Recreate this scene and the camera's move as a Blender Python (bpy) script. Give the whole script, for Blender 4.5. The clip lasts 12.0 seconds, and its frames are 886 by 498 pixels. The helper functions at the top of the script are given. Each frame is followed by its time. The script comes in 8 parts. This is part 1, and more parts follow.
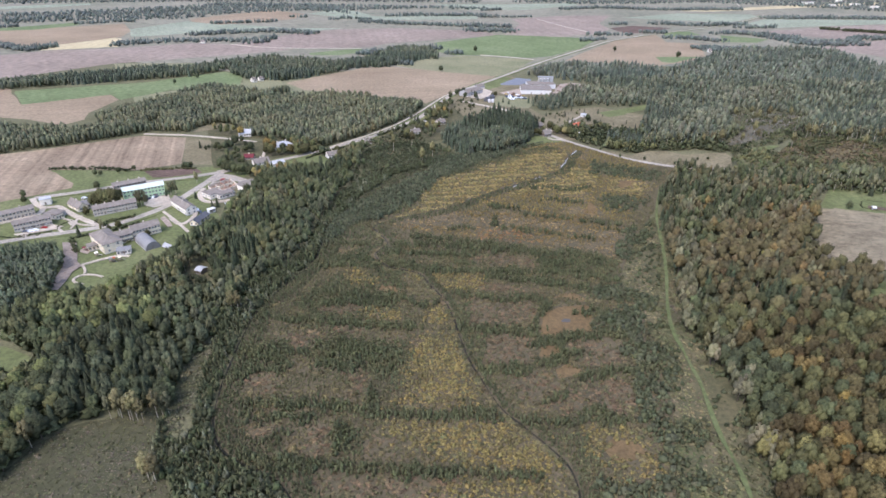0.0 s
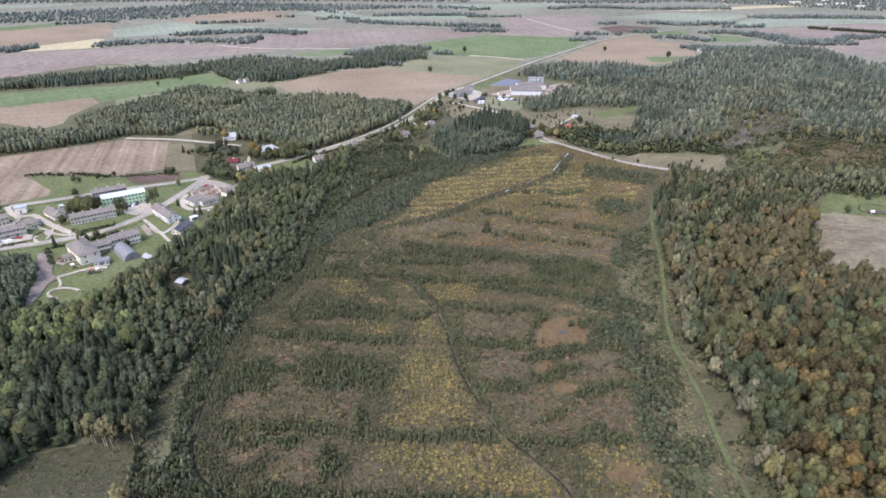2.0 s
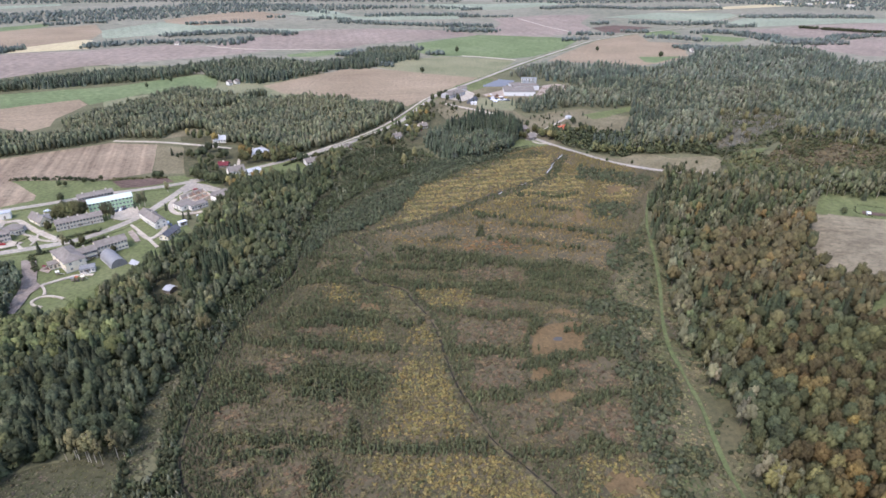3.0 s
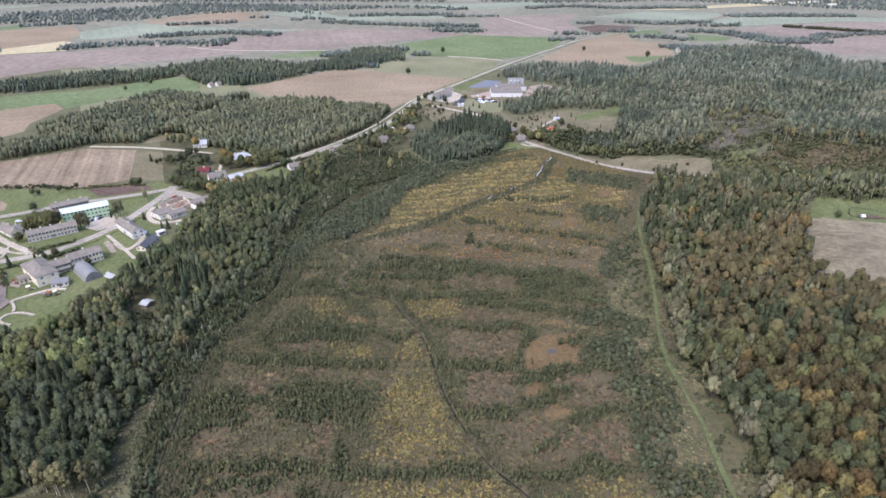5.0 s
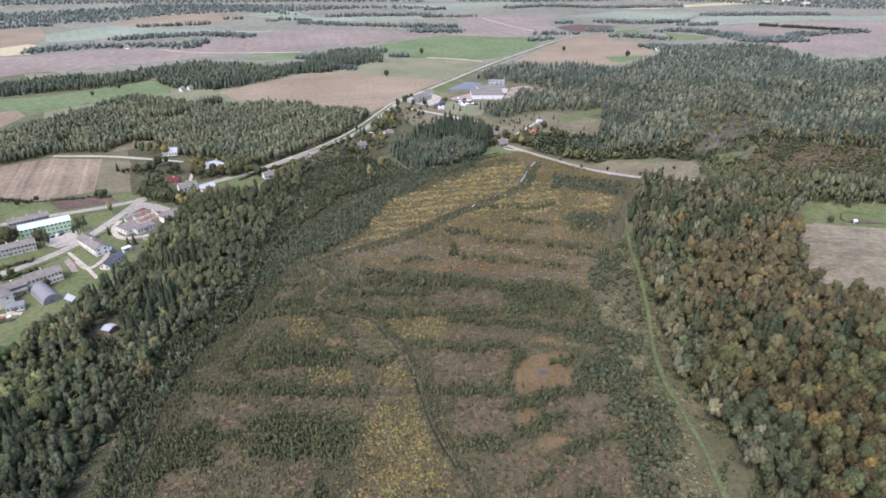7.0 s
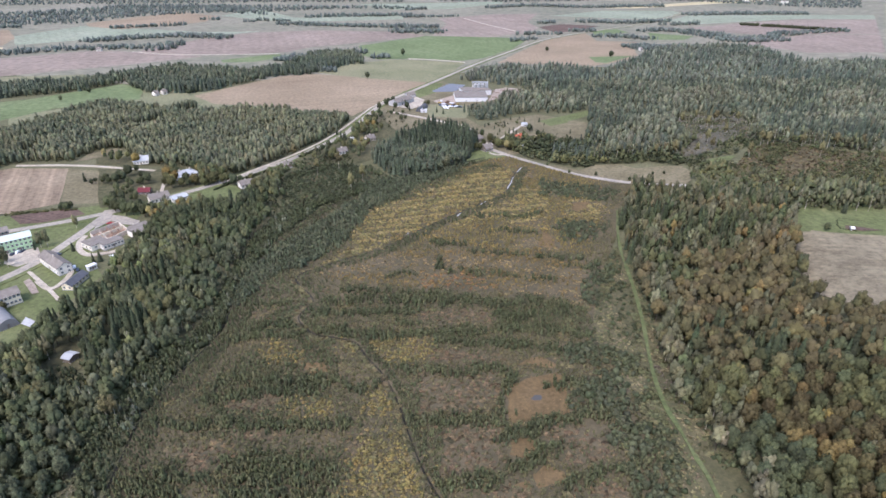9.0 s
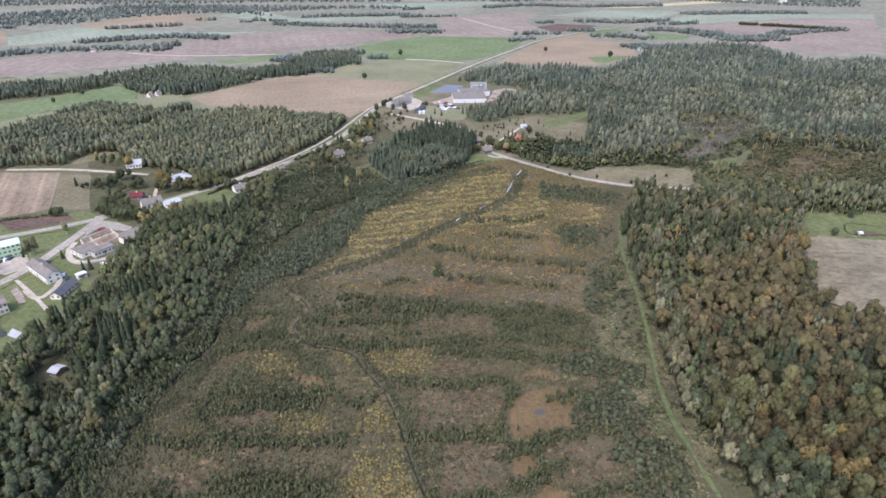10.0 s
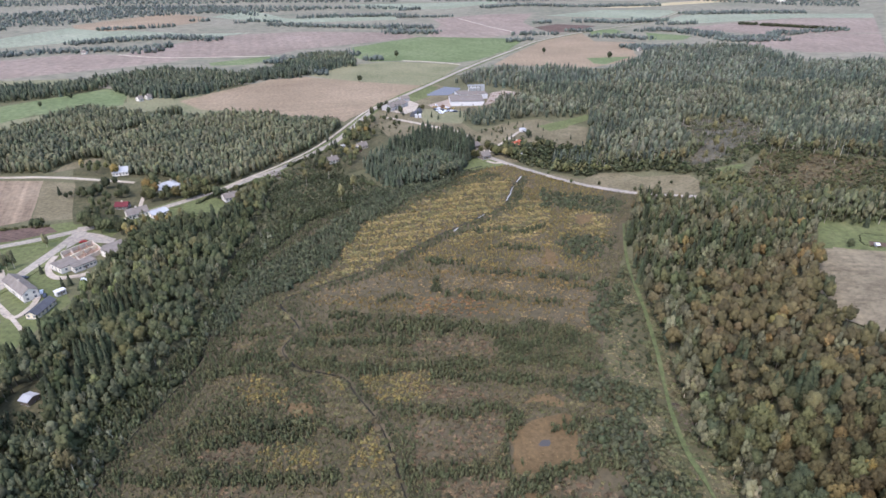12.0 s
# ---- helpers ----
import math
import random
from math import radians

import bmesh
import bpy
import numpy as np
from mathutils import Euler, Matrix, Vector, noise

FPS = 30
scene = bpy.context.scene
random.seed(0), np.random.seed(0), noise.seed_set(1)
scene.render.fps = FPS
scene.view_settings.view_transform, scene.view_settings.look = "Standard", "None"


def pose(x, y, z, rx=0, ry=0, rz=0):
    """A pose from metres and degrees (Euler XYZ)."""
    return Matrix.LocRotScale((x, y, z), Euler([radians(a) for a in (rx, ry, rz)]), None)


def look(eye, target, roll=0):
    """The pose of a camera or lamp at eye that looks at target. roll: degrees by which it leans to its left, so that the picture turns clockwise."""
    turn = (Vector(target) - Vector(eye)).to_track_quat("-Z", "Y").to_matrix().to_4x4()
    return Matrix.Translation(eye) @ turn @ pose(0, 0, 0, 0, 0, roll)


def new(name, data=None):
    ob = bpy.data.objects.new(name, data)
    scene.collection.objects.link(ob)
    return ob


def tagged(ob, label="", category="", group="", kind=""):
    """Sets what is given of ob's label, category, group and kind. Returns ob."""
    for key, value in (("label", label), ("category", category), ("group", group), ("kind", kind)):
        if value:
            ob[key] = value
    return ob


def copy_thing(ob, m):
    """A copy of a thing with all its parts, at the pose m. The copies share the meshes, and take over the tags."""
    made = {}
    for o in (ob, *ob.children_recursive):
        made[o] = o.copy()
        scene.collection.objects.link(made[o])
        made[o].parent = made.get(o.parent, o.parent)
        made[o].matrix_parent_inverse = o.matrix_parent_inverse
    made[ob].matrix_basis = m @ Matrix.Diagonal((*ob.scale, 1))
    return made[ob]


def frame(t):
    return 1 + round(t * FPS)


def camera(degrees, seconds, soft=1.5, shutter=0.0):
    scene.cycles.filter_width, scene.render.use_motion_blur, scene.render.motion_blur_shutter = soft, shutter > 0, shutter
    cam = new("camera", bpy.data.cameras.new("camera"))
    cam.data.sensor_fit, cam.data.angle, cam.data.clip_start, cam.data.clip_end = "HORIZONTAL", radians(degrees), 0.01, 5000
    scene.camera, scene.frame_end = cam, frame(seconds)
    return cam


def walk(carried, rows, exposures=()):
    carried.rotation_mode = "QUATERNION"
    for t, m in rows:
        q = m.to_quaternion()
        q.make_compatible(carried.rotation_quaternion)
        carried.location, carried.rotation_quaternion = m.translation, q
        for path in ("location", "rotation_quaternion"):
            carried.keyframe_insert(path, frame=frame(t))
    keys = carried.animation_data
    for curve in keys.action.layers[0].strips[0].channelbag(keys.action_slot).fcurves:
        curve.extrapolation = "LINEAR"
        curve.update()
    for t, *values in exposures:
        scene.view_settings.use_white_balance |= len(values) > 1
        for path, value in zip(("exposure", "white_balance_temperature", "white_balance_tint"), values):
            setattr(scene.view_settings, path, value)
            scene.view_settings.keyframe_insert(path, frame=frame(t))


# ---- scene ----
# ---- camera ----
cam = camera(73.8, 12.0, soft=1.6)
PATH = [
    (0, (3.0, 4.49, 168.24), (-3.97, 93.35, 122.91), 0.14),
    (0.5, (2.64, 7.42, 168.2), (-4.18, 96.26, 122.81), 0.15),
    (1, (2.33, 10.43, 168.16), (-4.14, 99.32, 122.79), 0.15),
    (1.5, (2.03, 13.54, 168.12), (-3.94, 102.43, 122.71), 0.17),
    (2, (1.74, 16.68, 168.05), (-3.59, 105.62, 122.64), 0.17),
    (2.5, (1.55, 19.74, 167.98), (-3.2, 108.71, 122.56), 0.18),
    (3, (1.39, 22.78, 167.96), (-2.82, 111.77, 122.55), 0.15),
    (3.5, (1.16, 25.81, 167.96), (-2.54, 114.83, 122.55), 0.13),
    (5.5, (0.05, 38.28, 167.67), (-1.48, 127.33, 122.19), 0.10),
    (6, (-0.3, 42.73, 167.58), (-1.14, 131.79, 122.12), 0.07),
    (6.5, (-0.65, 47.45, 167.53), (-0.64, 136.49, 122.02), 0.09),
    (7, (-0.82, 52.25, 167.51), (0.17, 141.28, 121.99), 0.08),
    (7.5, (-0.94, 56.85, 167.5), (0.89, 145.85, 121.94), 0.09),
    (9.5, (-1.23, 75.14, 167.0), (2.69, 164.05, 121.4), 0.08),
    (10, (-1.15, 79.65, 166.91), (2.82, 168.54, 121.28), 0.03),
    (10.5, (-0.88, 84.03, 166.8), (3.1, 172.92, 121.15), -0.01),
    (11, (-0.63, 88.47, 166.68), (3.35, 177.36, 121.04), -0.07),
    (11.5, (-0.47, 92.76, 166.57), (3.57, 181.65, 120.93), -0.10),
    (12, (-0.48, 97.14, 166.5), (3.93, 186.0, 120.84), -0.07),
]
walk(cam, [(t, look(eye, target, roll)) for t, eye, target, roll in PATH], exposures=[(0, 1.4, 5850, 19), (8, 1.4, 5850, 19), (12, 1.35, 5850, 19)])

# ---- world, sun ----
world = bpy.data.worlds.new("sky")
scene.world = world
world.use_nodes = True
wn = world.node_tree
sky = wn.nodes.new("ShaderNodeTexSky")
sky.sky_type = "NISHITA"
sky.sun_disc = False
sky.sun_elevation, sky.sun_rotation = radians(57), radians(214)
sky.air_density, sky.dust_density, sky.ozone_density = 1.2, 2.4, 1.6
wn.links.new(sky.outputs[0], wn.nodes["Background"].inputs[0])
wn.nodes["Background"].inputs[1].default_value = 0.14
sun = new("sun", bpy.data.lights.new("sun", "SUN"))
sun.data.energy, sun.data.angle, sun.data.color = 1.0, radians(20), (1.0, 0.98, 0.95)
sun.matrix_world = look((0, 0, 0), (0.3, 0.45, -0.84))

# ---- materials ----


def material(name, rough=0.85):
    m = bpy.data.materials.new(name)
    m.use_nodes = True
    b = m.node_tree.nodes["Principled BSDF"]
    b.inputs["Roughness"].default_value = rough
    b.inputs["Specular IOR Level"].default_value = 0.05
    return m, m.node_tree.nodes, m.node_tree.links, b


def noise_node(n, l, scale, detail=4.0, rough=0.6, stretch=None):
    t = n.new("ShaderNodeTexNoise")
    t.inputs["Scale"].default_value, t.inputs["Detail"].default_value, t.inputs["Roughness"].default_value = scale, detail, rough
    c = n.new("ShaderNodeTexCoord")
    if stretch:
        mp = n.new("ShaderNodeMapping")
        mp.inputs["Rotation"].default_value = (0, 0, radians(stretch[0]))
        mp.vector_type = "TEXTURE"
        mp.inputs["Scale"].default_value = (1 / stretch[1], 1 / stretch[2], 1)
        l.new(c.outputs["Object"], mp.inputs[0])
        l.new(mp.outputs[0], t.inputs["Vector"])
    else:
        l.new(c.outputs["Object"], t.inputs["Vector"])
    return t


def ramp(n, l, fac, stops):
    r = n.new("ShaderNodeValToRGB")
    r.color_ramp.elements[0].position, r.color_ramp.elements[1].position = stops[0][0], stops[-1][0]
    r.color_ramp.elements[0].color, r.color_ramp.elements[1].color = (*stops[0][1], 1), (*stops[-1][1], 1)
    for p, c in stops[1:-1]:
        r.color_ramp.elements.new(p).color = (*c, 1)
    l.new(fac, r.inputs[0])
    return r


def mix(n, l, kind, fac, a, b):
    x = n.new("ShaderNodeMix")
    x.data_type, x.blend_type = "RGBA", kind
    for s, v in ((0, fac), (6, a), (7, b)):
        if isinstance(v, (int, float)):
            x.inputs[s].default_value = v
        elif isinstance(v, tuple):
            x.inputs[s].default_value = (*v, 1)
        else:
            l.new(v, x.inputs[s])
    return x.outputs[2]


def bump(n, l, b, height, strength, dist=0.1):
    u = n.new("ShaderNodeBump")
    u.inputs["Strength"].default_value, u.inputs["Distance"].default_value = strength, dist
    l.new(height, u.inputs["Height"])
    l.new(u.outputs[0], b.inputs["Normal"])


def earth(name, dark, mean, light, large=0.02, small=0.6, rows=None, tilt=0.0):
    """Ground: large drifts and fine grain of three tones; rows: (degrees, spacing, strength) of drill rows."""
    m, n, l, b = material(name, 0.95)
    big, fine = noise_node(n, l, large, 5.0, 0.65), noise_node(n, l, small, 6.0, 0.7)
    r = ramp(n, l, big.outputs[0], [(0.3, dark), (0.5, mean), (0.72, light)])
    f = ramp(n, l, fine.outputs[0], [(0.25, (0.55, 0.55, 0.55)), (0.5, (1, 1, 1)), (0.8, (1.5, 1.45, 1.35))])
    col = mix(n, l, "MULTIPLY", 1.0, r.outputs[0], f.outputs[0])
    if rows:
        turn, gap, strength = rows
        s = noise_node(n, l, 1.0, 3.0, 0.6, (turn, 1 / gap, 0.012 / gap))
        sr = ramp(n, l, s.outputs[0], [(0.3, (1 - strength,) * 3), (0.7, (1 + strength,) * 3)])
        col = mix(n, l, "MULTIPLY", 1.0, col, sr.outputs[0])
    l.new(col, b.inputs["Base Color"])
    bump(n, l, b, fine.outputs[0], 0.6, 0.3)
    return m


GROUND = earth("forest_floor", (0.082, 0.08, 0.042), (0.112, 0.106, 0.056), (0.14, 0.128, 0.073), 0.03, 0.5)
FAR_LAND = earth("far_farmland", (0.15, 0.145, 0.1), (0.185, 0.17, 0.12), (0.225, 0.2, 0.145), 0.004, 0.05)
MIRE_SOIL = earth("mire_soil", (0.06, 0.052, 0.03), (0.088, 0.072, 0.042), (0.115, 0.09, 0.054), 0.035, 0.45)
STUBBLE = earth("stubble", (0.192, 0.142, 0.09), (0.234, 0.176, 0.113), (0.28, 0.214, 0.14), 0.008, 0.25, (-72, 9, 0.07))
STUBBLE_ROWS = earth("ridged_stubble", (0.178, 0.131, 0.087), (0.22, 0.164, 0.108), (0.267, 0.206, 0.137), 0.015, 0.25, (23, 4.5, 0.26))
STUBBLEG = earth("greening_stubble", (0.146, 0.12, 0.076), (0.184, 0.151, 0.096), (0.23, 0.19, 0.124), 0.02, 0.3, (82, 3.2, 0.2))
PINK = earth("tilled_soil", (0.183, 0.141, 0.109), (0.222, 0.173, 0.134), (0.264, 0.21, 0.164), 0.006, 0.1, (15, 14, 0.08))
PLOUGH = earth("ploughed_soil", (0.085, 0.058, 0.044), (0.11, 0.075, 0.057), (0.135, 0.093, 0.07), 0.03, 0.4, (70, 2, 0.2))
DRYGRASS = earth("dry_grass", (0.106, 0.091, 0.051), (0.147, 0.123, 0.071), (0.192, 0.16, 0.097), 0.03, 0.4)
LAWN = earth("mown_grass", (0.088, 0.1, 0.04), (0.116, 0.126, 0.052), (0.155, 0.154, 0.073), 0.03, 0.4)
WINTER = earth("winter_crop", (0.1, 0.125, 0.055), (0.13, 0.155, 0.07), (0.16, 0.178, 0.088), 0.008, 0.15, (40, 9, 0.08))
STRAW = earth("straw", (0.34, 0.27, 0.15), (0.4, 0.33, 0.19), (0.46, 0.38, 0.23), 0.01, 0.2, (10, 10, 0.08))
PALE = earth("pale_crop", (0.18, 0.195, 0.13), (0.215, 0.228, 0.155), (0.255, 0.262, 0.185), 0.006, 0.1, (30, 12, 0.08))
OLIVE = earth("pasture_grass", (0.14, 0.14, 0.075), (0.18, 0.17, 0.095), (0.22, 0.2, 0.115), 0.012, 0.3)
HEATH = earth("heath", (0.07, 0.058, 0.032), (0.1, 0.08, 0.044), (0.13, 0.105, 0.056), 0.04, 0.35)
CLEARCUT = earth("clear_cut_soil", (0.068, 0.062, 0.041), (0.092, 0.083, 0.057), (0.13, 0.115, 0.083), 0.05, 0.4)
CLEARING = earth("rough_grass", (0.06, 0.058, 0.029), (0.084, 0.077, 0.04), (0.118, 0.103, 0.057), 0.05, 0.4)
MARGIN_SOIL = earth("rough_meadow", (0.062, 0.06, 0.029), (0.087, 0.078, 0.04), (0.122, 0.103, 0.055), 0.07, 0.5)
CLEARING_SOIL = earth("weedy_clearing", (0.048, 0.048, 0.024), (0.062, 0.059, 0.031), (0.082, 0.071, 0.043), 0.06, 0.4)
TRACK = earth("track_grass", (0.082, 0.094, 0.038), (0.1, 0.114, 0.046), (0.125, 0.13, 0.06), 0.12, 0.7)
SOIL_ORANGE = earth("rusty_sedge", (0.1, 0.068, 0.034), (0.125, 0.085, 0.041), (0.15, 0.102, 0.05), 0.08, 0.6)
GRAVEL = earth("gravel", (0.31, 0.26, 0.195), (0.38, 0.322, 0.245), (0.45, 0.386, 0.3), 0.05, 0.6)
ASPHALT = earth("worn_asphalt", (0.24, 0.206, 0.162), (0.296, 0.256, 0.203), (0.347, 0.303, 0.243), 0.03, 0.5)
PATH_SOIL = earth("trodden_soil", (0.17, 0.135, 0.105), (0.21, 0.17, 0.135), (0.25, 0.205, 0.165), 0.08, 0.7)
SAND = earth("trodden_sand", (0.24, 0.19, 0.145), (0.3, 0.24, 0.185), (0.36, 0.295, 0.23), 0.08, 0.7)


def water_material(name, colour, rough, gloss):
    m, n, l, b = material(name, rough)
    b.inputs["Base Color"].default_value = colour
    b.inputs["Specular IOR Level"].default_value = gloss
    w = noise_node(n, l, 2.0, 2.0)
    bump(n, l, b, w.outputs[0], 0.15, 0.02)
    return m


WATER = water_material("dark_water", (0.02, 0.018, 0.012, 1), 0.5, 0.08)
POND_WATER = water_material("peaty_pool_water", (0.075, 0.07, 0.066, 1), 0.5, 0.06)
# pale base colour stands in for the sky mirrored in ditch water
GLINT_WATER = water_material("sky_glint_water", (0.3, 0.29, 0.265, 1), 0.4, 0.2)


def foliage(name, colour=None, spread=0.26, grain=2.2):
    """Leaves. Without a colour the tint of each plant is read from the mesh; with one, each copy varies round it."""
    m, n, l, b = material(name, 0.75)
    if colour is None:
        a = n.new("ShaderNodeAttribute")
        a.attribute_name = "tint"
        base = a.outputs["Color"]
    else:
        o = n.new("ShaderNodeObjectInfo")
        hs = n.new("ShaderNodeHueSaturation")
        hs.inputs["Color"].default_value = (*colour, 1)
        for sock, low, high in (("Hue", 0.49, 0.512), ("Value", 0.52, 0.95)):
            mr = n.new("ShaderNodeMapRange")
            mr.inputs["To Min"].default_value, mr.inputs["To Max"].default_value = low, high
            l.new(o.outputs["Random"], mr.inputs[0])
            l.new(mr.outputs[0], hs.inputs[sock])
        base = hs.outputs[0]
    g = n.new("ShaderNodeNewGeometry")
    r = ramp(n, l, g.outputs["Random Per Island"], [(0.0, (1 - spread,) * 3), (1.0, (1 + spread, 1 + spread, 1 + 0.6 * spread))])
    col = mix(n, l, "MULTIPLY", 1.0, base, r.outputs[0])
    t = noise_node(n, l, grain, 5.0, 0.75)
    deep = 0.3 if colour is None else 0.36
    r2 = ramp(n, l, t.outputs[0], [(0.34, (1 - deep,) * 3), (0.5, (1.0, 1.0, 1.0)), (0.66, (1 + 1.1 * deep, 1 + 1.1 * deep, 1 + 0.9 * deep))])
    col = mix(n, l, "MULTIPLY", 1.0, col, r2.outputs[0])
    l.new(col, b.inputs["Base Color"])
    bump(n, l, b, t.outputs[0], 0.25, 0.4)
    b.inputs["Specular IOR Level"].default_value = 0.04
    return m


def simple(name, colour, rough=0.8, spread=0.15, scale=1.5, metal=0.0):
    """A painted, plastered or metal surface with stains at two scales."""
    m, n, l, b = material(name, rough)
    big, fine = noise_node(n, l, scale * 0.2, 4.0), noise_node(n, l, scale * 4, 5.0, 0.7)
    r = ramp(n, l, big.outputs[0], [(0.3, tuple(c * (1 - spread) for c in colour)), (0.7, tuple(c * (1 + spread * 0.6) for c in colour))])
    f = ramp(n, l, fine.outputs[0], [(0.3, (0.88,) * 3), (0.7, (1.08,) * 3)])
    l.new(mix(n, l, "MULTIPLY", 1.0, r.outputs[0], f.outputs[0]), b.inputs["Base Color"])
    b.inputs["Metallic"].default_value = metal
    bump(n, l, b, fine.outputs[0], 0.15, 0.02)
    return m


LEAF = foliage("leaves")
BARK = simple("bark", (0.1, 0.08, 0.06), 0.9, 0.3)
BIRCH_BARK = simple("birch_bark", (0.45, 0.385, 0.29), 0.8, 0.3, 3.0)
PLASTER_WHITE = simple("white_plaster", (0.76, 0.69, 0.57), 0.85, 0.14)
PLASTER_CREAM = simple("cream_plaster", (0.76, 0.65, 0.46), 0.85, 0.12)
BRICK_PALE = simple("silicate_brick", (0.54, 0.455, 0.35), 0.9, 0.18, 2.5)
BRICK_RED = simple("reddish_brick", (0.42, 0.3, 0.25), 0.9, 0.2, 2.5)
MINT = simple("mint_render", (0.47, 0.62, 0.36), 0.8, 0.1)
MINT_ROOF = simple("mint_roof_sheet", (0.5, 0.55, 0.46), 0.6, 0.1)
ROOF_GREY = simple("fibre_cement_roof", (0.205, 0.174, 0.142), 0.9, 0.25)
ROOF_DARK = simple("dark_bitumen_roof", (0.1, 0.1, 0.105), 0.85, 0.2)
ROOF_LIGHT = simple("light_sheet_roof", (0.4, 0.395, 0.38), 0.6, 0.14)
ROOF_RED = simple("red_sheet_roof", (0.14, 0.035, 0.038), 0.7, 0.15)
ROOF_ORANGE = simple("orange_tile_roof", (0.45, 0.13, 0.07), 0.8, 0.15)
TIMBER = simple("weathered_timber", (0.2, 0.16, 0.12), 0.9, 0.25, 3.0)
STEEL_BLUE = simple("blue_grey_sheet", (0.215, 0.205, 0.19), 0.6, 0.12)
WHITE_SHEET = simple("white_sheet", (0.64, 0.61, 0.57), 0.55, 0.08)
GALVANISED = simple("galvanised_steel", (0.3, 0.3, 0.29), 0.5, 0.12)
CONCRETE = simple("concrete", (0.42, 0.4, 0.37), 0.9, 0.2)
RUBBLE = simple("rubble", (0.25, 0.17, 0.12), 0.95, 0.35, 1.0)
CAR_RED = simple("red_car_paint", (0.28, 0.04, 0.035), 0.3, 0.05)
CAR_WHITE = simple("white_car_paint", (0.75, 0.75, 0.75), 0.3, 0.05)
CAR_DARK = simple("dark_car_paint", (0.05, 0.06, 0.08), 0.3, 0.05)
RUST = simple("rusty_steel", (0.17, 0.1, 0.065), 0.85, 0.35, 2.0)
MACHINE_YELLOW = simple("faded_yellow_paint", (0.42, 0.3, 0.1), 0.6, 0.2)
RUBBER = simple("tyre_rubber", (0.02, 0.02, 0.02), 0.9, 0.1)


def glass_material():
    m, n, l, b = material("window_glass", 0.1)
    b.inputs["Base Color"].default_value = (0.1, 0.1, 0.1, 1)
    b.inputs["Specular IOR Level"].default_value = 0.6
    return m


GLASS = glass_material()
PANEL = simple("solar_panel", (0.15, 0.155, 0.165), 0.35, 0.1)
PANEL.node_tree.nodes["Principled BSDF"].inputs["Specular IOR Level"].default_value = 0.3

# ---- helpers ----


def mesh_of(name, bm, mat):
    me = bpy.data.meshes.new(name)
    bm.normal_update()
    bm.to_mesh(me)
    bm.free()
    me.materials.append(mat)
    return me


def part(name, bm, mat, parent, label=""):
    ob = new(name, mesh_of(name, bm, mat) if isinstance(bm, bmesh.types.BMesh) else bm)
    ob.parent = parent
    if label:
        tagged(ob, label)
    return ob


def box(bm, x0, x1, y0, y1, z0, z1):
    m = Matrix.LocRotScale(((x0 + x1) / 2, (y0 + y1) / 2, (z0 + z1) / 2), None, (x1 - x0, y1 - y0, z1 - z0))
    bmesh.ops.create_cube(bm, size=1, matrix=m)
    return bm


def prism(outline, z0, z1):
    """A closed solid over an outline in plan."""
    bm = bmesh.new()
    low = [bm.verts.new((x, y, z0)) for x, y in outline]
    top = [bm.verts.new((x, y, z1)) for x, y in outline]
    bm.faces.new(top)
    bm.faces.new(low[::-1])
    for i in range(len(low)):
        bm.faces.new((low[i - 1], low[i], top[i], top[i - 1]))
    bmesh.ops.recalc_face_normals(bm, faces=bm.faces)
    return bm


def inside(poly, p):
    """Which of the points p (n x 2) lie in a polygon."""
    q = np.array(poly, float)
    hit = np.zeros(len(p), bool)
    for a, b in zip(q, np.roll(q, -1, 0)):
        if a[1] != b[1]:
            over = (a[1] > p[:, 1]) != (b[1] > p[:, 1])
            hit ^= over & (p[:, 0] < (b[0] - a[0]) * (p[:, 1] - a[1]) / (b[1] - a[1]) + a[0])
    return hit


def off_line(line, p):
    """The distance of each point from a line of points."""
    best = np.full(len(p), 1e9)
    q = np.array(line, float)
    for a, b in zip(q, q[1:]):
        d = b - a
        k = np.clip(((p - a) @ d) / max(d @ d, 1e-9), 0, 1)
        best = np.minimum(best, np.hypot(*(p - a - k[:, None] * d).T))
    return best


def smooth_line(line, rounds=2):
    """Corners cut, so that a line of points runs as a curve."""
    q = np.array(line, float)
    for _ in range(rounds):
        a, b = q[:-1], q[1:]
        q = np.concatenate([q[:1], np.stack([0.75 * a + 0.25 * b, 0.25 * a + 0.75 * b], 1).reshape(-1, 2), q[-1:]])
    return q


def wavy(p, scale, seed=0.0):
    """Smooth noise from 0 to 1 at points in plan."""
    x, y = p[:, 0] / scale + seed, p[:, 1] / scale - seed * 0.7
    v = np.sin(x + 1.7 * np.sin(0.6 * y + seed)) + np.sin(1.3 * y + 1.3 * np.sin(0.8 * x + 2.1 * seed)) + 0.7 * np.sin(2.3 * x - 1.9 * y + seed)
    return np.clip(0.5 + v / 4.6, 0, 1)


rng = np.random.default_rng(7)


def step01(a):
    a = np.clip(a, 0, 1)
    return a * a * (3 - 2 * a)


def relief(x, y):
    """The height of the ground: level, with a broad hill east of the bog."""
    x, y = np.asarray(x, float), np.asarray(y, float)
    return 21 * step01((x - (95 + 0.1 * (y - 150))) / 115) * step01((y - 60) / 120) * (1 - step01((y - 560) / 160))


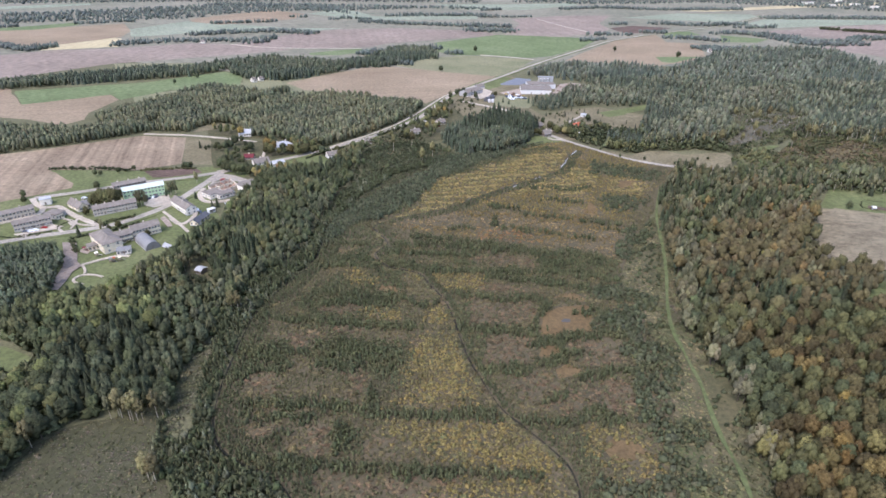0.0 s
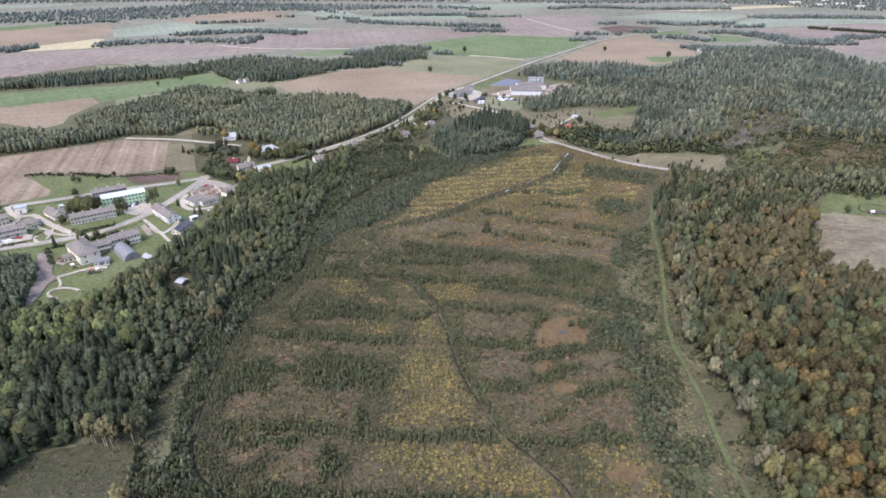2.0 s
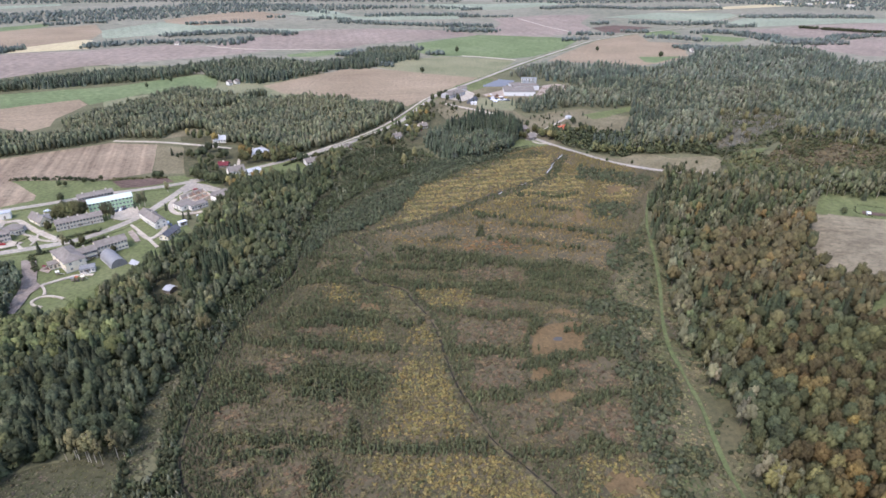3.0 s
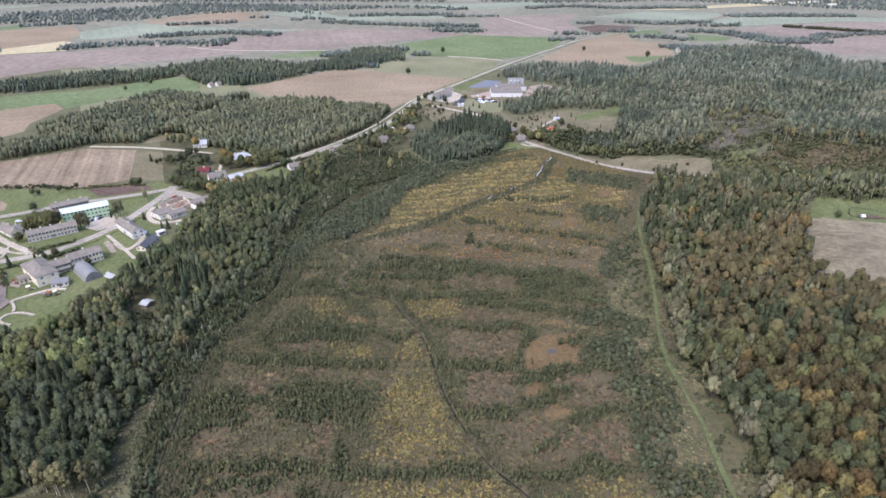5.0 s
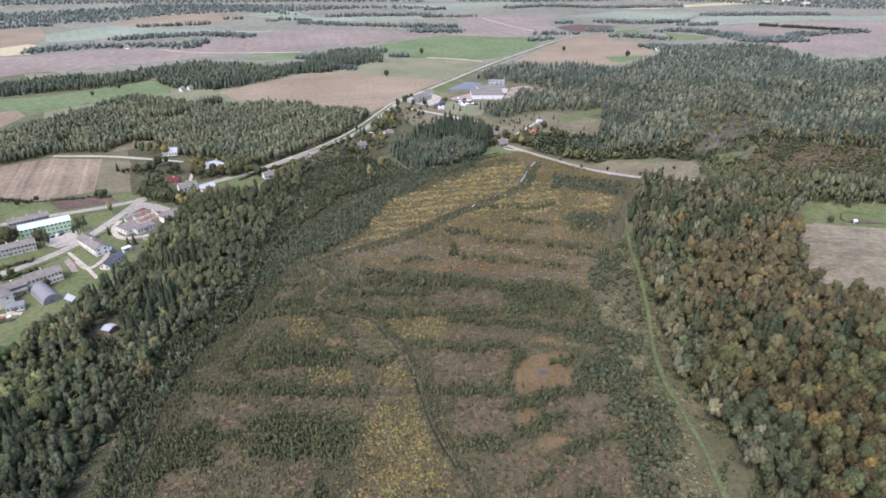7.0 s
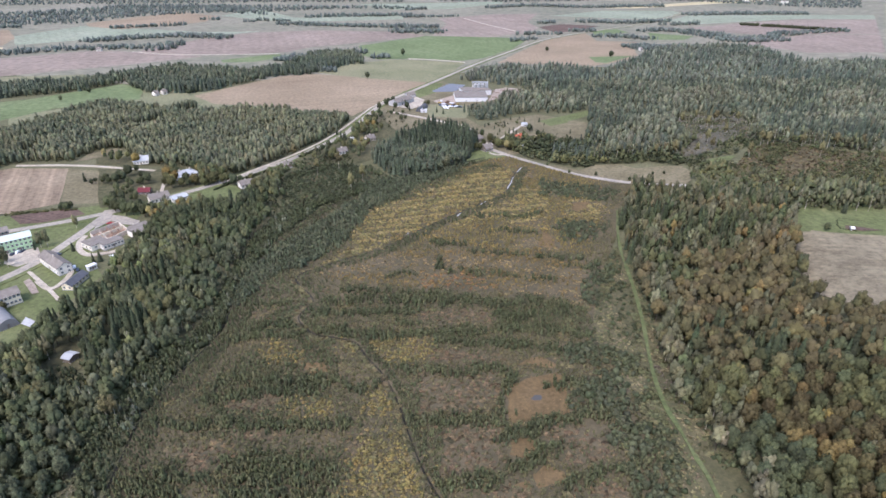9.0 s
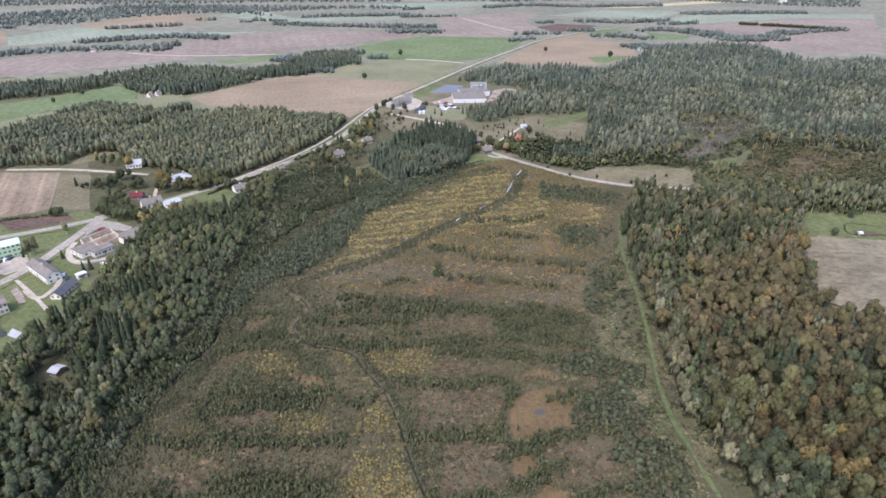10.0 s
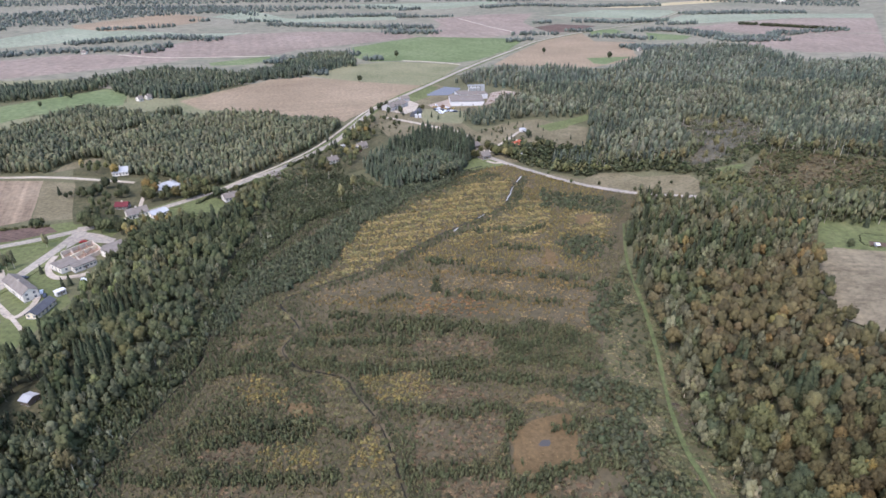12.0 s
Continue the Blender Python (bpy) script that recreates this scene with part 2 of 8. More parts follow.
# ---- ground, fields, roads ----
bm = bmesh.new()
gx = [-6500, -3000, -1500, -800, -400, -200, 0, 60, *range(70, 424, 8), 500, 700, 1000, 2000, 4000, 6500]
gy = [-3000, -1000, -300, 0, 50, *range(60, 744, 8), 900, 1200, 2000, 3500, 6500]
sheet = [[bm.verts.new((x, y, float(relief(x, y)))) for x in gx] for y in gy]
for r, s in zip(sheet, sheet[1:]):
    for k in range(len(gx) - 1):
        bm.faces.new((r[k], r[k + 1], s[k + 1], s[k])).smooth = True
part("ground", bm, GROUND, None)
tagged(bpy.data.objects["ground"], "dark forest floor and rough grass reaching the horizon", "ground", kind="structure")

LEVEL = [0.05]


def ribbon(line, width, z0, z1, wobble=0.0):
    """A strip of even width along a line, as a thin solid."""
    q = smooth_line(line)
    d = np.gradient(q, axis=0)
    d /= np.maximum(np.hypot(*d.T)[:, None], 1e-6)
    side = np.stack([-d[:, 1], d[:, 0]], 1)
    w = width / 2 * (1 + wobble * (2 * wavy(q, 6.0, 2.0) - 1))[:, None]
    bm = bmesh.new()
    rows = []
    for a, b in zip(q + side * w, q - side * w):
        lift = float(relief(*((a + b) / 2)))
        lift += 0.3 * (lift > 0.05)
        rows.append([bm.verts.new((*a, z0 + lift - 0.3)), bm.verts.new((*a, z1 + lift)), bm.verts.new((*b, z1 + lift)), bm.verts.new((*b, z0 + lift - 0.3))])
    for r, s in zip(rows, rows[1:]):
        for i in range(3):
            bm.faces.new((r[i], s[i], s[i + 1], r[i + 1]))
    bmesh.ops.recalc_face_normals(bm, faces=bm.faces)
    return bm


def field(name, mat, outline, label, ragged=0.0):
    """A field: a thin sheet with slightly ragged edges."""
    q = []
    for (ax, ay), (bx, by) in zip(outline, outline[1:] + outline[:1]):
        length = math.hypot(bx - ax, by - ay)
        cuts = max(1, int(length / (2.0 if ragged else 12)))
        for k in range(cuts):
            f = k / cuts
            x, y = ax + (bx - ax) * f, ay + (by - ay) * f
            j = ragged or min(2.5, length * 0.02)
            w = 0.12 if ragged else 0.05
            q.append((x + j * noise.noise((x * w, y * w, 1.0)), y + j * noise.noise((x * w, y * w, 7.0))))
    LEVEL[0] += 0.006
    bm = bmesh.new()
    bm.faces.new([bm.verts.new((x, y, LEVEL[0])) for x, y in q])
    bmesh.ops.triangulate(bm, faces=bm.faces)
    if max(relief(v.co.x, v.co.y) for v in bm.verts) > 0.05:
        for _ in range(5):
            long = [e for e in bm.edges if e.calc_length() > 12]
            if long:
                bmesh.ops.subdivide_edges(bm, edges=long, cuts=1)
                bmesh.ops.triangulate(bm, faces=bm.faces)
        for v in bm.verts:
            lift = float(relief(v.co.x, v.co.y))
            v.co.z += lift + 0.3 * (lift > 0.05)
    for f in bm.faces:
        f.normal_update()
        if f.normal.z < 0:
            f.normal_flip()
    ob = part(name, bm, mat, None)
    return tagged(ob, label, "field", kind="structure")


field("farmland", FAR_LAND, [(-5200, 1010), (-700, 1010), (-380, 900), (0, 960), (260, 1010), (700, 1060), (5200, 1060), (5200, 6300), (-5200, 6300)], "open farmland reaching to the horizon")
field("pasture", OLIVE, [(-383, 911), (-267, 853), (-165, 780), (-115, 715), (-224, 711), (-325, 758), (-431, 698), (-453, 734), (-344, 827)], "olive green pasture between woods")
field("pasture", OLIVE, [(-550, 860), (-532, 864), (-463, 887), (-414, 929), (-490, 975), (-590, 960), (-611, 955)], "olive green pasture beside a wood belt")
field("stubble_field", STUBBLE_ROWS, [(-464, 478), (-441, 490), (-418, 504), (-393, 524), (-345, 559), (-297, 557), (-264, 479), (-291, 461), (-367, 454), (-327, 425), (-322, 415), (-357, 383), (-373, 371)], "pinkish stubble field with clear drill rows")
field("dry_meadow", DRYGRASS, [(-297, 557), (-261, 548), (-240, 514), (-233, 479), (-262, 477)], "dry grass meadow, yellowish and uneven")
field("grass_field", LAWN, [(-367, 454), (-289, 458), (-254, 468), (-224, 478), (-205, 470), (-186, 471), (-147, 490), (-153, 513), (-189, 494), (-197, 449), (-200, 406), (-200, 392), (-183, 370), (-188, 333), (-188, 317), (-195, 297), (-197, 281), (-203, 262), (-230, 260), (-260, 293), (-293, 303), (-309, 296), (-373, 371), (-357, 383), (-322, 415), (-327, 425)], "mown green grass")
field("green_field", WINTER, [(-621, 743), (-479, 815), (-402, 904), (-362, 871), (-343, 812), (-422, 768), (-455, 709), (-484, 735), (-518, 700), (-558, 673)], "green field of winter crop")
field("stubble_field", STUBBLE, [(-743, 768), (-638, 756), (-559, 673), (-484, 735), (-457, 709), (-454, 643), (-441, 614), (-450, 590), (-502, 609), (-540, 615), (-598, 605)], "stubble field with faint drill rows")
field("tilled_field", PINK, [(-767, 805), (-691, 829), (-613, 955), (-447, 1063), (-366, 1130), (-527, 1189), (-591, 1191), (-708, 1112), (-805, 1075), (-859, 1018), (-899, 967)], "pinkish brown tilled field")
field("straw_field", STRAW, [(-825, 1073), (-841, 1143), (-794, 1255), (-765, 1240), (-711, 1133), (-793, 1090)], "pale yellow straw field")
field("stubble_field", STUBBLE, [(-1189, 1301), (-1113, 1340), (-916, 1508), (-819, 1368), (-781, 1265), (-841, 1143), (-874, 1125), (-961, 1147), (-1061, 1154)], "stubble field with faint drill rows")
field("pale_green_field", PALE, [(-839, 1398), (-787, 1573), (-467, 1457), (-348, 1469), (-410, 1398), (-521, 1452), (-761, 1267)], "pale green far field")
field("green_field", WINTER, [(-1239, 1359), (-1152, 1390), (-1105, 1440), (-1050, 1520), (-1005, 1462), (-1051, 1367), (-1113, 1340), (-1197, 1311)], "green field of winter crop")
field("tilled_field", PINK, [(-504, 1176), (-463, 1287), (-419, 1387), (-343, 1447), (-228, 1481), (-52, 1454), (26, 1381), (-126, 1276), (-200, 1228), (-235, 1171), (-349, 1146), (-391, 1142)], "pinkish brown tilled field")
field("green_field", WINTER, [(-328, 1093), (-243, 1156), (-226, 1116), (-267, 1074), (-316, 1069)], "green field of winter crop")
field("stubble_field", STUBBLE, [(-805, 1626), (-676, 1903), (-538, 1793), (-529, 1655), (-570, 1595), (-669, 1508), (-766, 1562)], "stubble field with faint drill rows")
field("green_field", WINTER, [(-114, 1244), (14, 1380), (159, 1356), (227, 1336), (175, 1203), (107, 1096), (71, 1075), (-17, 1097), (-67, 1092), (-95, 1129)], "green field of winter crop")
field("pasture", OLIVE, [(-152, 981), (-119, 1057), (-27, 1090), (75, 1057), (59, 1006), (25, 911), (4, 901), (-74, 929), (-116, 954)], "olive green pasture")
field("stubble_field", STUBBLE, [(-284, 829), (-201, 951), (-159, 970), (-116, 954), (-74, 934), (12, 901), (21, 902), (-40, 802), (-74, 724), (-99, 731), (-179, 772), (-243, 784)], "stubble field with faint drill rows")
field("tilled_field", PINK, [(46, 1453), (71, 1607), (52, 1714), (207, 1821), (335, 1834), (272, 1627), (280, 1509), (240, 1421), (200, 1398), (153, 1356), (26, 1381)], "pinkish brown tilled field")
field("stubble_field", STUBBLE, [(174, 1154), (258, 1313), (362, 1414), (361, 1358), (357, 1298), (436, 1281), (397, 1189), (374, 1097), (312, 1046), (258, 1009), (200, 1035), (127, 1051)], "stubble field with faint drill rows")
field("green_field", WINTER, [(290, 1107), (369, 1115), (303, 1045), (287, 1054)], "green field of winter crop")
field("ploughed_field", PLOUGH, [(281, 1531), (348, 1585), (433, 1546), (361, 1463), (301, 1417)], "bare dark brown ploughed field")
field("green_field", WINTER, [(391, 1456), (455, 1483), (462, 1423), (371, 1377)], "green field of winter crop")
field("green_field", WINTER, [(503, 1418), (582, 1361), (539, 1307), (467, 1308)], "green field of winter crop")
field("pale_green_field", PALE, [(743, 1784), (1056, 1787), (1270, 1780), (1195, 1669), (1001, 1687), (665, 1569), (630, 1638)], "pale green far field")
field("tilled_field", PINK, [(625, 1500), (814, 1607), (993, 1674), (1195, 1669), (1002, 1385), (832, 1386), (764, 1362), (695, 1408)], "pinkish brown tilled field")
field("tilled_field", PINK, [(617, 1238), (714, 1308), (826, 1376), (996, 1375), (837, 1140), (693, 1139), (678, 1169)], "pinkish brown tilled field")
field("pale_green_field", PALE, [(-530, 1794), (-480, 2002), (-324, 1750), (-33, 1796), (-39, 1704), (-254, 1654), (-346, 1659)], "pale green far field")
field("pale_green_field", PALE, [(-195, 2162), (-72, 1966), (102, 1984), (280, 2168), (291, 2262), (54, 2189)], "pale green far field")
field("straw_field", STRAW, [(567, 1995), (665, 1987), (959, 2134), (1361, 2330), (1419, 2435), (1007, 2246)], "pale yellow straw field")
field("pale_green_field", PALE, [(-1576, 1927), (-1372, 2082), (-1331, 2018), (-1429, 1881), (-1504, 1834)], "pale green far field")
field("pale_green_field", PALE, [(355, 1774), (547, 1922), (752, 1909), (745, 1829), (613, 1687), (533, 1706)], "pale green far field")
field("dry_meadow", DRYGRASS, [(-62, 705), (-38, 788), (-11, 842), (12, 906), (33, 908), (59, 848), (114, 853), (134, 825), (61, 752), (49, 715), (63, 676), (91, 705), (133, 723), (178, 684), (158, 623), (119, 591), (78, 578), (49, 650), (-20, 669), (-51, 653)], "dry grass meadow, yellowish and uneven")
field("grass_field", LAWN, [(-23, 841), (-4, 874), (12, 901), (33, 895), (20, 837), (-3, 806)], "mown green grass")
field("pasture", OLIVE, [(12, 773), (48, 770), (61, 752), (49, 709), (12, 718), (5, 741)], "olive green pasture")
field("grass_field", LAWN, [(128, 695), (161, 716), (191, 738), (204, 750), (186, 716), (154, 685), (136, 675)], "mown green grass")
field("dry_meadow", DRYGRASS, [(106, 552), (121, 546), (133, 537), (149, 547), (165, 540), (174, 522), (190, 513), (203, 503), (204, 488), (197, 470), (187, 470), (172, 484), (157, 501), (137, 519), (118, 533)], "dry grass meadow, yellowish and uneven")
field("grass_field", LAWN, [(17, 572), (43, 599), (71, 587), (78, 572), (44, 560), (20, 550)], "mown green grass")
field("heath", HEATH, [(223, 469), (245, 496), (269, 528), (290, 537), (315, 532), (333, 517), (357, 509), (420, 522), (356, 443), (298, 445), (244, 440)], "rusty brown regrowing heath")
field("grass_field", LAWN, [(217, 503), (233, 505), (247, 507), (238, 497), (221, 497)], "small green lawn at a wood edge")
field("clear_cut", CLEARCUT, [(285, 712), (316, 716), (348, 705), (341, 650), (291, 564), (278, 557), (258, 547), (231, 519), (206, 519), (199, 525), (213, 531), (233, 553), (236, 599)], "grey brown clear-cut ground")
field("grass_field", LAWN, [(-235, 215), (-221, 215), (-197, 206), (-201, 200), (-217, 193)], "mown green grass")
field("clearing", CLEARING_SOIL, [(-165, 130), (-164, 157), (-159, 166), (-147, 172), (-123, 181), (-131, 211), (-124, 218), (-118, 193), (-116, 167), (-110, 151), (-97, 130)], "rough clearing of dry grass", 3.0)
field("clearing", MARGIN_SOIL, [(102, 362), (124, 401), (131, 400), (118, 304), (112, 249), (113, 231), (115, 201), (111, 179), (104, 146), (70, 144), (84, 199), (86, 267), (80, 301)], "rough clearing of dry grass", 3.0)
field("stubble_field", STUBBLEG, [(217, 372), (232, 370), (250, 365), (291, 357), (223, 280), (199, 296), (189, 313), (194, 332)], "pale stubble field greening over")
field("grass_field", LAWN, [(240, 408), (269, 409), (323, 402), (285, 357), (231, 368), (216, 371)], "mown green grass")
field("grass_field", LAWN, [(194, 275), (205, 278), (223, 277), (199, 238), (189, 248), (186, 255)], "mown green grass")
field("clearing", CLEARING, [(-173, 293), (-171, 306), (-161, 304), (-153, 288), (-159, 278)], "rough clearing of dry grass", 3.0)
field("ploughed_field", PLOUGH, [(-286, 457), (-247, 469), (-235, 458), (-258, 445), (-271, 443)], "bare dark brown ploughed field")

for glade in ([(-311, 673), (-296, 700), (-276, 719), (-266, 700), (-286, 676)], [(-280, 734), (-266, 753), (-242, 761), (-237, 748), (-256, 734)], [(-300, 574), (-299, 598), (-285, 611), (-274, 609), (-277, 593), (-291, 580)], [(-363, 602), (-356, 618), (-346, 606), (-350, 592)]):
    field("glade", DRYGRASS, glade, "dry grass glade within a birch wood")
field("rough_grass", CLEARING, [(-114, 575), (-90, 623), (-54, 687), (-38, 701), (-24, 660), (-41, 620), (-43, 571), (-62, 552), (-90, 557)], "rough olive grass round houses on a slope")
field("rough_grass", CLEARING, [(-272, 554), (-218, 551), (-209, 540), (-178, 536), (-147, 535), (-164, 512), (-195, 493), (-207, 474), (-231, 470)], "uneven rough grass between garden trees")
field("rough_grass", CLEARING, [(-287, 584), (-257, 588), (-228, 575), (-198, 555), (-213, 551), (-221, 559), (-279, 567)], "uneven rough grass along a lane")
field("grass_field", LAWN, [(-169, 502), (-162, 512), (-147, 512), (-139, 500), (-136, 484), (-152, 479), (-161, 487)], "mown green grass beside a road")


ROAD_LINES = []


def road(name, width, line):
    LEVEL[0] += 0.006
    mat = ASPHALT if name in ("highway", "street", "road_east") else GRAVEL
    kind = "road" if width >= 5 else "lane"
    if width >= 6:
        verge = part("verge", ribbon(line, width * 2.0, 0.0, LEVEL[0] + 0.05, 0.2), LAWN, None)
        tagged(verge, "mown grass verge along the road", "verge", kind="structure")
    ob = part(kind, ribbon(line, width, 0.0, LEVEL[0] + 0.12, 0.06), mat, None)
    ROAD_LINES.append((line, width))
    return tagged(ob, "pale worn asphalt road" if mat is ASPHALT else "narrow pale gravel lane", kind, kind="structure")


road("highway", 6, [(775, 1879), (642, 1690), (550, 1581), (367, 1434), (246, 1312), (186, 1204), (134, 1118), (78, 1019), (21, 906), (-10, 845), (-33, 805), (-45, 780), (-53, 748), (-60, 717), (-68, 680), (-76, 649), (-87, 625), (-99, 602), (-108, 585), (-115, 573), (-128, 556), (-140, 540), (-151, 528), (-168, 508), (-191, 486), (-201, 473), (-219, 461), (-243, 445), (-278, 429), (-307, 408), (-336, 392)])
road("street", 6, [(-220, 460), (-223, 421), (-228, 387), (-240, 362), (-252, 348), (-273, 337), (-290, 329), (-306, 319), (-323, 311)])
road("lane_birch", 3.4, [(-222, 548), (-250, 555), (-295, 565), (-345, 565)])
road("lane_church", 2.5, [(-196, 491), (-201, 508), (-204, 521)])
road("lane_farm", 5, [(-30, 737), (5, 711), (28, 691), (50, 675), (51, 634), (61, 600)])
road("road_east", 5.5, [(44, 674), (49, 650), (58, 606), (78, 578), (97, 557), (119, 533), (141, 516), (162, 495), (193, 464)])
road("lane_field", 4, [(-17, 1097), (33, 1083), (75, 1057)])
road("lane_pink", 4, [(-507, 1183), (-412, 1140), (-243, 1156)])
road("lane_far", 4, [(121, 1721), (178, 1544), (219, 1450)])
road("lane_tank", 3, [(57, 596), (85, 641), (108, 680)])
road("lane_field_edge", 3, [(905, 2485), (841, 2274), (818, 2182)])
road("sand_path", 2, [(-227, 376), (-207, 358), (-193, 344)])
road("terrace_lane", 4, [(-316, 374), (-312, 366), (-315, 360), (-321, 354), (-328, 347)])
road("terrace_path", 2, [(-293, 348), (-288, 346), (-281, 341), (-276, 337)])
road("lane_north", 4, [(-337, 391), (-328, 382), (-318, 375), (-312, 376), (-308, 379), (-298, 372), (-286, 364), (-275, 358), (-264, 352), (-258, 350)])
road("lane_cycle", 2.4, [(-150, 531), (-138, 550), (-124, 570), (-110, 594), (-99, 616), (-90, 638), (-79, 673), (-73, 697), (-64, 733), (-56, 762), (-41, 795)])
road("lane_link", 2.4, [(-134, 558), (-127, 555)])
road("lane_link", 2.4, [(-110, 592), (-104, 592)])
road("path_star", 1.6, [(-290, 358), (-284, 356), (-279, 354), (-274, 350), (-267, 349), (-261, 348)])
road("path_star", 1.6, [(-274, 342), (-275, 347), (-278, 354), (-280, 359), (-280, 364)])
road("dairy_loop", 3.5, [(-218, 423), (-217, 412), (-210, 400), (-202, 395), (-192, 398), (-188, 401)])
road("house_drive", 3, [(-216, 365), (-205, 355), (-201, 358), (-201, 374), (-208, 381)])
road("yard_drive", 3, [(62, 586), (68, 579), (75, 581)])
road("school_path", 2, [(-235, 295), (-229, 301), (-221, 308), (-213, 308)])
road("play_path", 1.4, [(-235, 295), (-229, 289), (-227, 285)])
road("play_path", 1.4, [(-214, 282), (-220, 284), (-226, 284), (-229, 281), (-229, 277), (-225, 274), (-220, 273)])

field("gravel_yard", GRAVEL, [(-253, 398), (-239, 407), (-228, 392), (-237, 382), (-247, 386)], "pale gravel parking yard")
field("gravel_yard", ASPHALT, [(-217, 432), (-221, 447), (-225, 464), (-219, 466), (-216, 456), (-206, 453), (-192, 445), (-192, 438), (-201, 440), (-212, 446)], "worn pale yard at a road fork")
field("gravel_yard", GRAVEL, [(-306, 331), (-297, 338), (-289, 347), (-281, 346), (-283, 341), (-294, 334), (-296, 327)], "pale gravel parking strip before a terrace")
field("gravel_yard", GRAVEL, [(-30, 763), (-22, 804), (-4, 813), (6, 796), (2, 765), (-9, 752)], "pale gravel farmyard")
field("sand_yard", SAND, [(16, 790), (44, 821), (43, 779), (30, 761)], "trodden sandy factory yard")
field("sand_yard", SAND, [(82, 782), (99, 852), (116, 865), (137, 851), (119, 824), (102, 808)], "reddish sandy factory yard")
field("play_yard", SAND, [(-248, 311), (-247, 316), (-241, 314), (-240, 308)], "pinkish paved play yard at a school")
field("brown_path", PATH_SOIL, [(-266, 322), (-258, 324), (-249, 312), (-240, 298), (-234, 294), (-235, 286), (-232, 276), (-230, 266), (-236, 266), (-240, 278), (-245, 292), (-254, 306)], "trodden pinkish brown earth path")
field("sand_patch", SAND, [(-223, 364), (-222, 368), (-215, 361), (-208, 352), (-211, 351)], "bare sandy playing field")
field("paved_star", GRAVEL, [(-283, 352), (-283, 356), (-279, 355), (-273, 350), (-275, 348), (-277, 347)], "pale paved square between lawns")
field("paved_yard", CONCRETE, [(-200, 322), (-201, 328), (-194, 324), (-194, 319)], "concrete slab beside a hall")

STRIP_FAR = [(-697, 720), (-631, 752), (-571, 787), (-557, 794), (-503, 822), (-452, 851), (-426, 869), (-404, 913), (-381, 878), (-347, 845), (-319, 842), (-286, 842), (-260, 870), (-234, 905), (-207, 949), (-160, 962), (-131, 1007), (-110, 1048), (-85, 1048), (-111, 1145), (-144, 1160), (-184, 1123), (-203, 1034), (-249, 971), (-298, 1009), (-372, 1025), (-395, 992), (-440, 935), (-489, 914), (-554, 873), (-603, 838), (-650, 800), (-715, 760)]
BIRCH_MID = [(-461, 475), (-442, 491), (-392, 528), (-384, 535), (-367, 550), (-356, 561), (-342, 574), (-305, 574), (-302, 594), (-275, 611), (-254, 582), (-227, 562), (-193, 556), (-149, 529), (-141, 541), (-109, 573), (-83, 623), (-76, 690), (-78, 712), (-92, 718), (-118, 722), (-140, 733), (-162, 742), (-206, 751), (-227, 738), (-237, 723), (-233, 739), (-269, 776), (-284, 748), (-325, 768), (-370, 794), (-384, 758), (-399, 701), (-416, 668), (-431, 618), (-405, 593), (-414, 560), (-461, 562), (-498, 567), (-527, 558)]
VALLEY = [(-130, 207), (-127, 212), (-127, 247), (-127, 278), (-114, 298), (-108, 328), (-110, 362), (-108, 413), (-105, 444), (-117, 470), (-138, 475), (-160, 466), (-174, 458), (-177, 444), (-174, 424), (-176, 408), (-179, 392), (-180, 375), (-176, 364), (-182, 326), (-186, 312), (-193, 293), (-194, 278), (-199, 260), (-228, 257), (-232, 240), (-226, 221), (-198, 208), (-198, 196), (-218, 189), (-178, 129), (-167, 132), (-165, 157), (-158, 168), (-141, 178), (-123, 181)]
PINE_LEFT = [(-308, 294), (-292, 302), (-281, 307), (-268, 311), (-258, 308), (-245, 294), (-237, 276), (-230, 260), (-232, 240), (-248, 224)]
SPRUCE_BLOCK = [(-44, 571), (-34, 544), (-16, 522), (10, 528), (24, 537), (39, 558), (54, 618), (46, 629), (33, 647), (6, 647), (-7, 619), (-22, 615), (-41, 576)]
EAST_NEAR = [(162, 489), (134, 433), (122, 381), (116, 324), (105, 268), (105, 249), (109, 231), (112, 215), (113, 205), (110, 190), (106, 175), (104, 149), (148, 147), (198, 236), (185, 250), (193, 274), (206, 280), (209, 261), (197, 270), (179, 296), (196, 331), (223, 391), (218, 390), (227, 410), (200, 435), (174, 461)]
EAST_BACK = [(233, 402), (250, 432), (209, 424), (248, 432), (290, 426), (329, 414), (319, 397), (277, 402)]
WOODS_BACK = [(50, 733), (60, 697), (77, 696), (97, 717), (121, 727), (167, 726), (175, 671), (156, 612), (111, 577), (144, 560), (162, 557), (175, 542), (190, 534), (199, 527), (213, 533), (233, 553), (278, 559), (290, 540), (315, 534), (336, 525), (359, 514), (430, 520), (762, 1039), (632, 1038), (616, 1071), (633, 1175), (560, 1212), (449, 1187), (358, 1070), (270, 962), (209, 998), (121, 1007), (72, 948), (27, 843)]
CANAL = [(81, 538), (73, 521), (69, 500), (62, 485), (48, 471), (30, 454), (13, 439), (-2, 424), (-16, 407), (-30, 394), (-49, 383), (-61, 374), (-70, 368), (-73, 361), (-66, 351), (-60, 342), (-58, 336), (-63, 327), (-64, 321), (-60, 315), (-54, 307), (-42, 304), (-32, 300), (-28, 290), (-23, 283), (-17, 273), (-12, 259), (-7, 239), (-2, 222), (3, 211), (8, 200), (13, 190), (22, 181), (32, 170), (37, 163), (39, 155), (39, 146)]
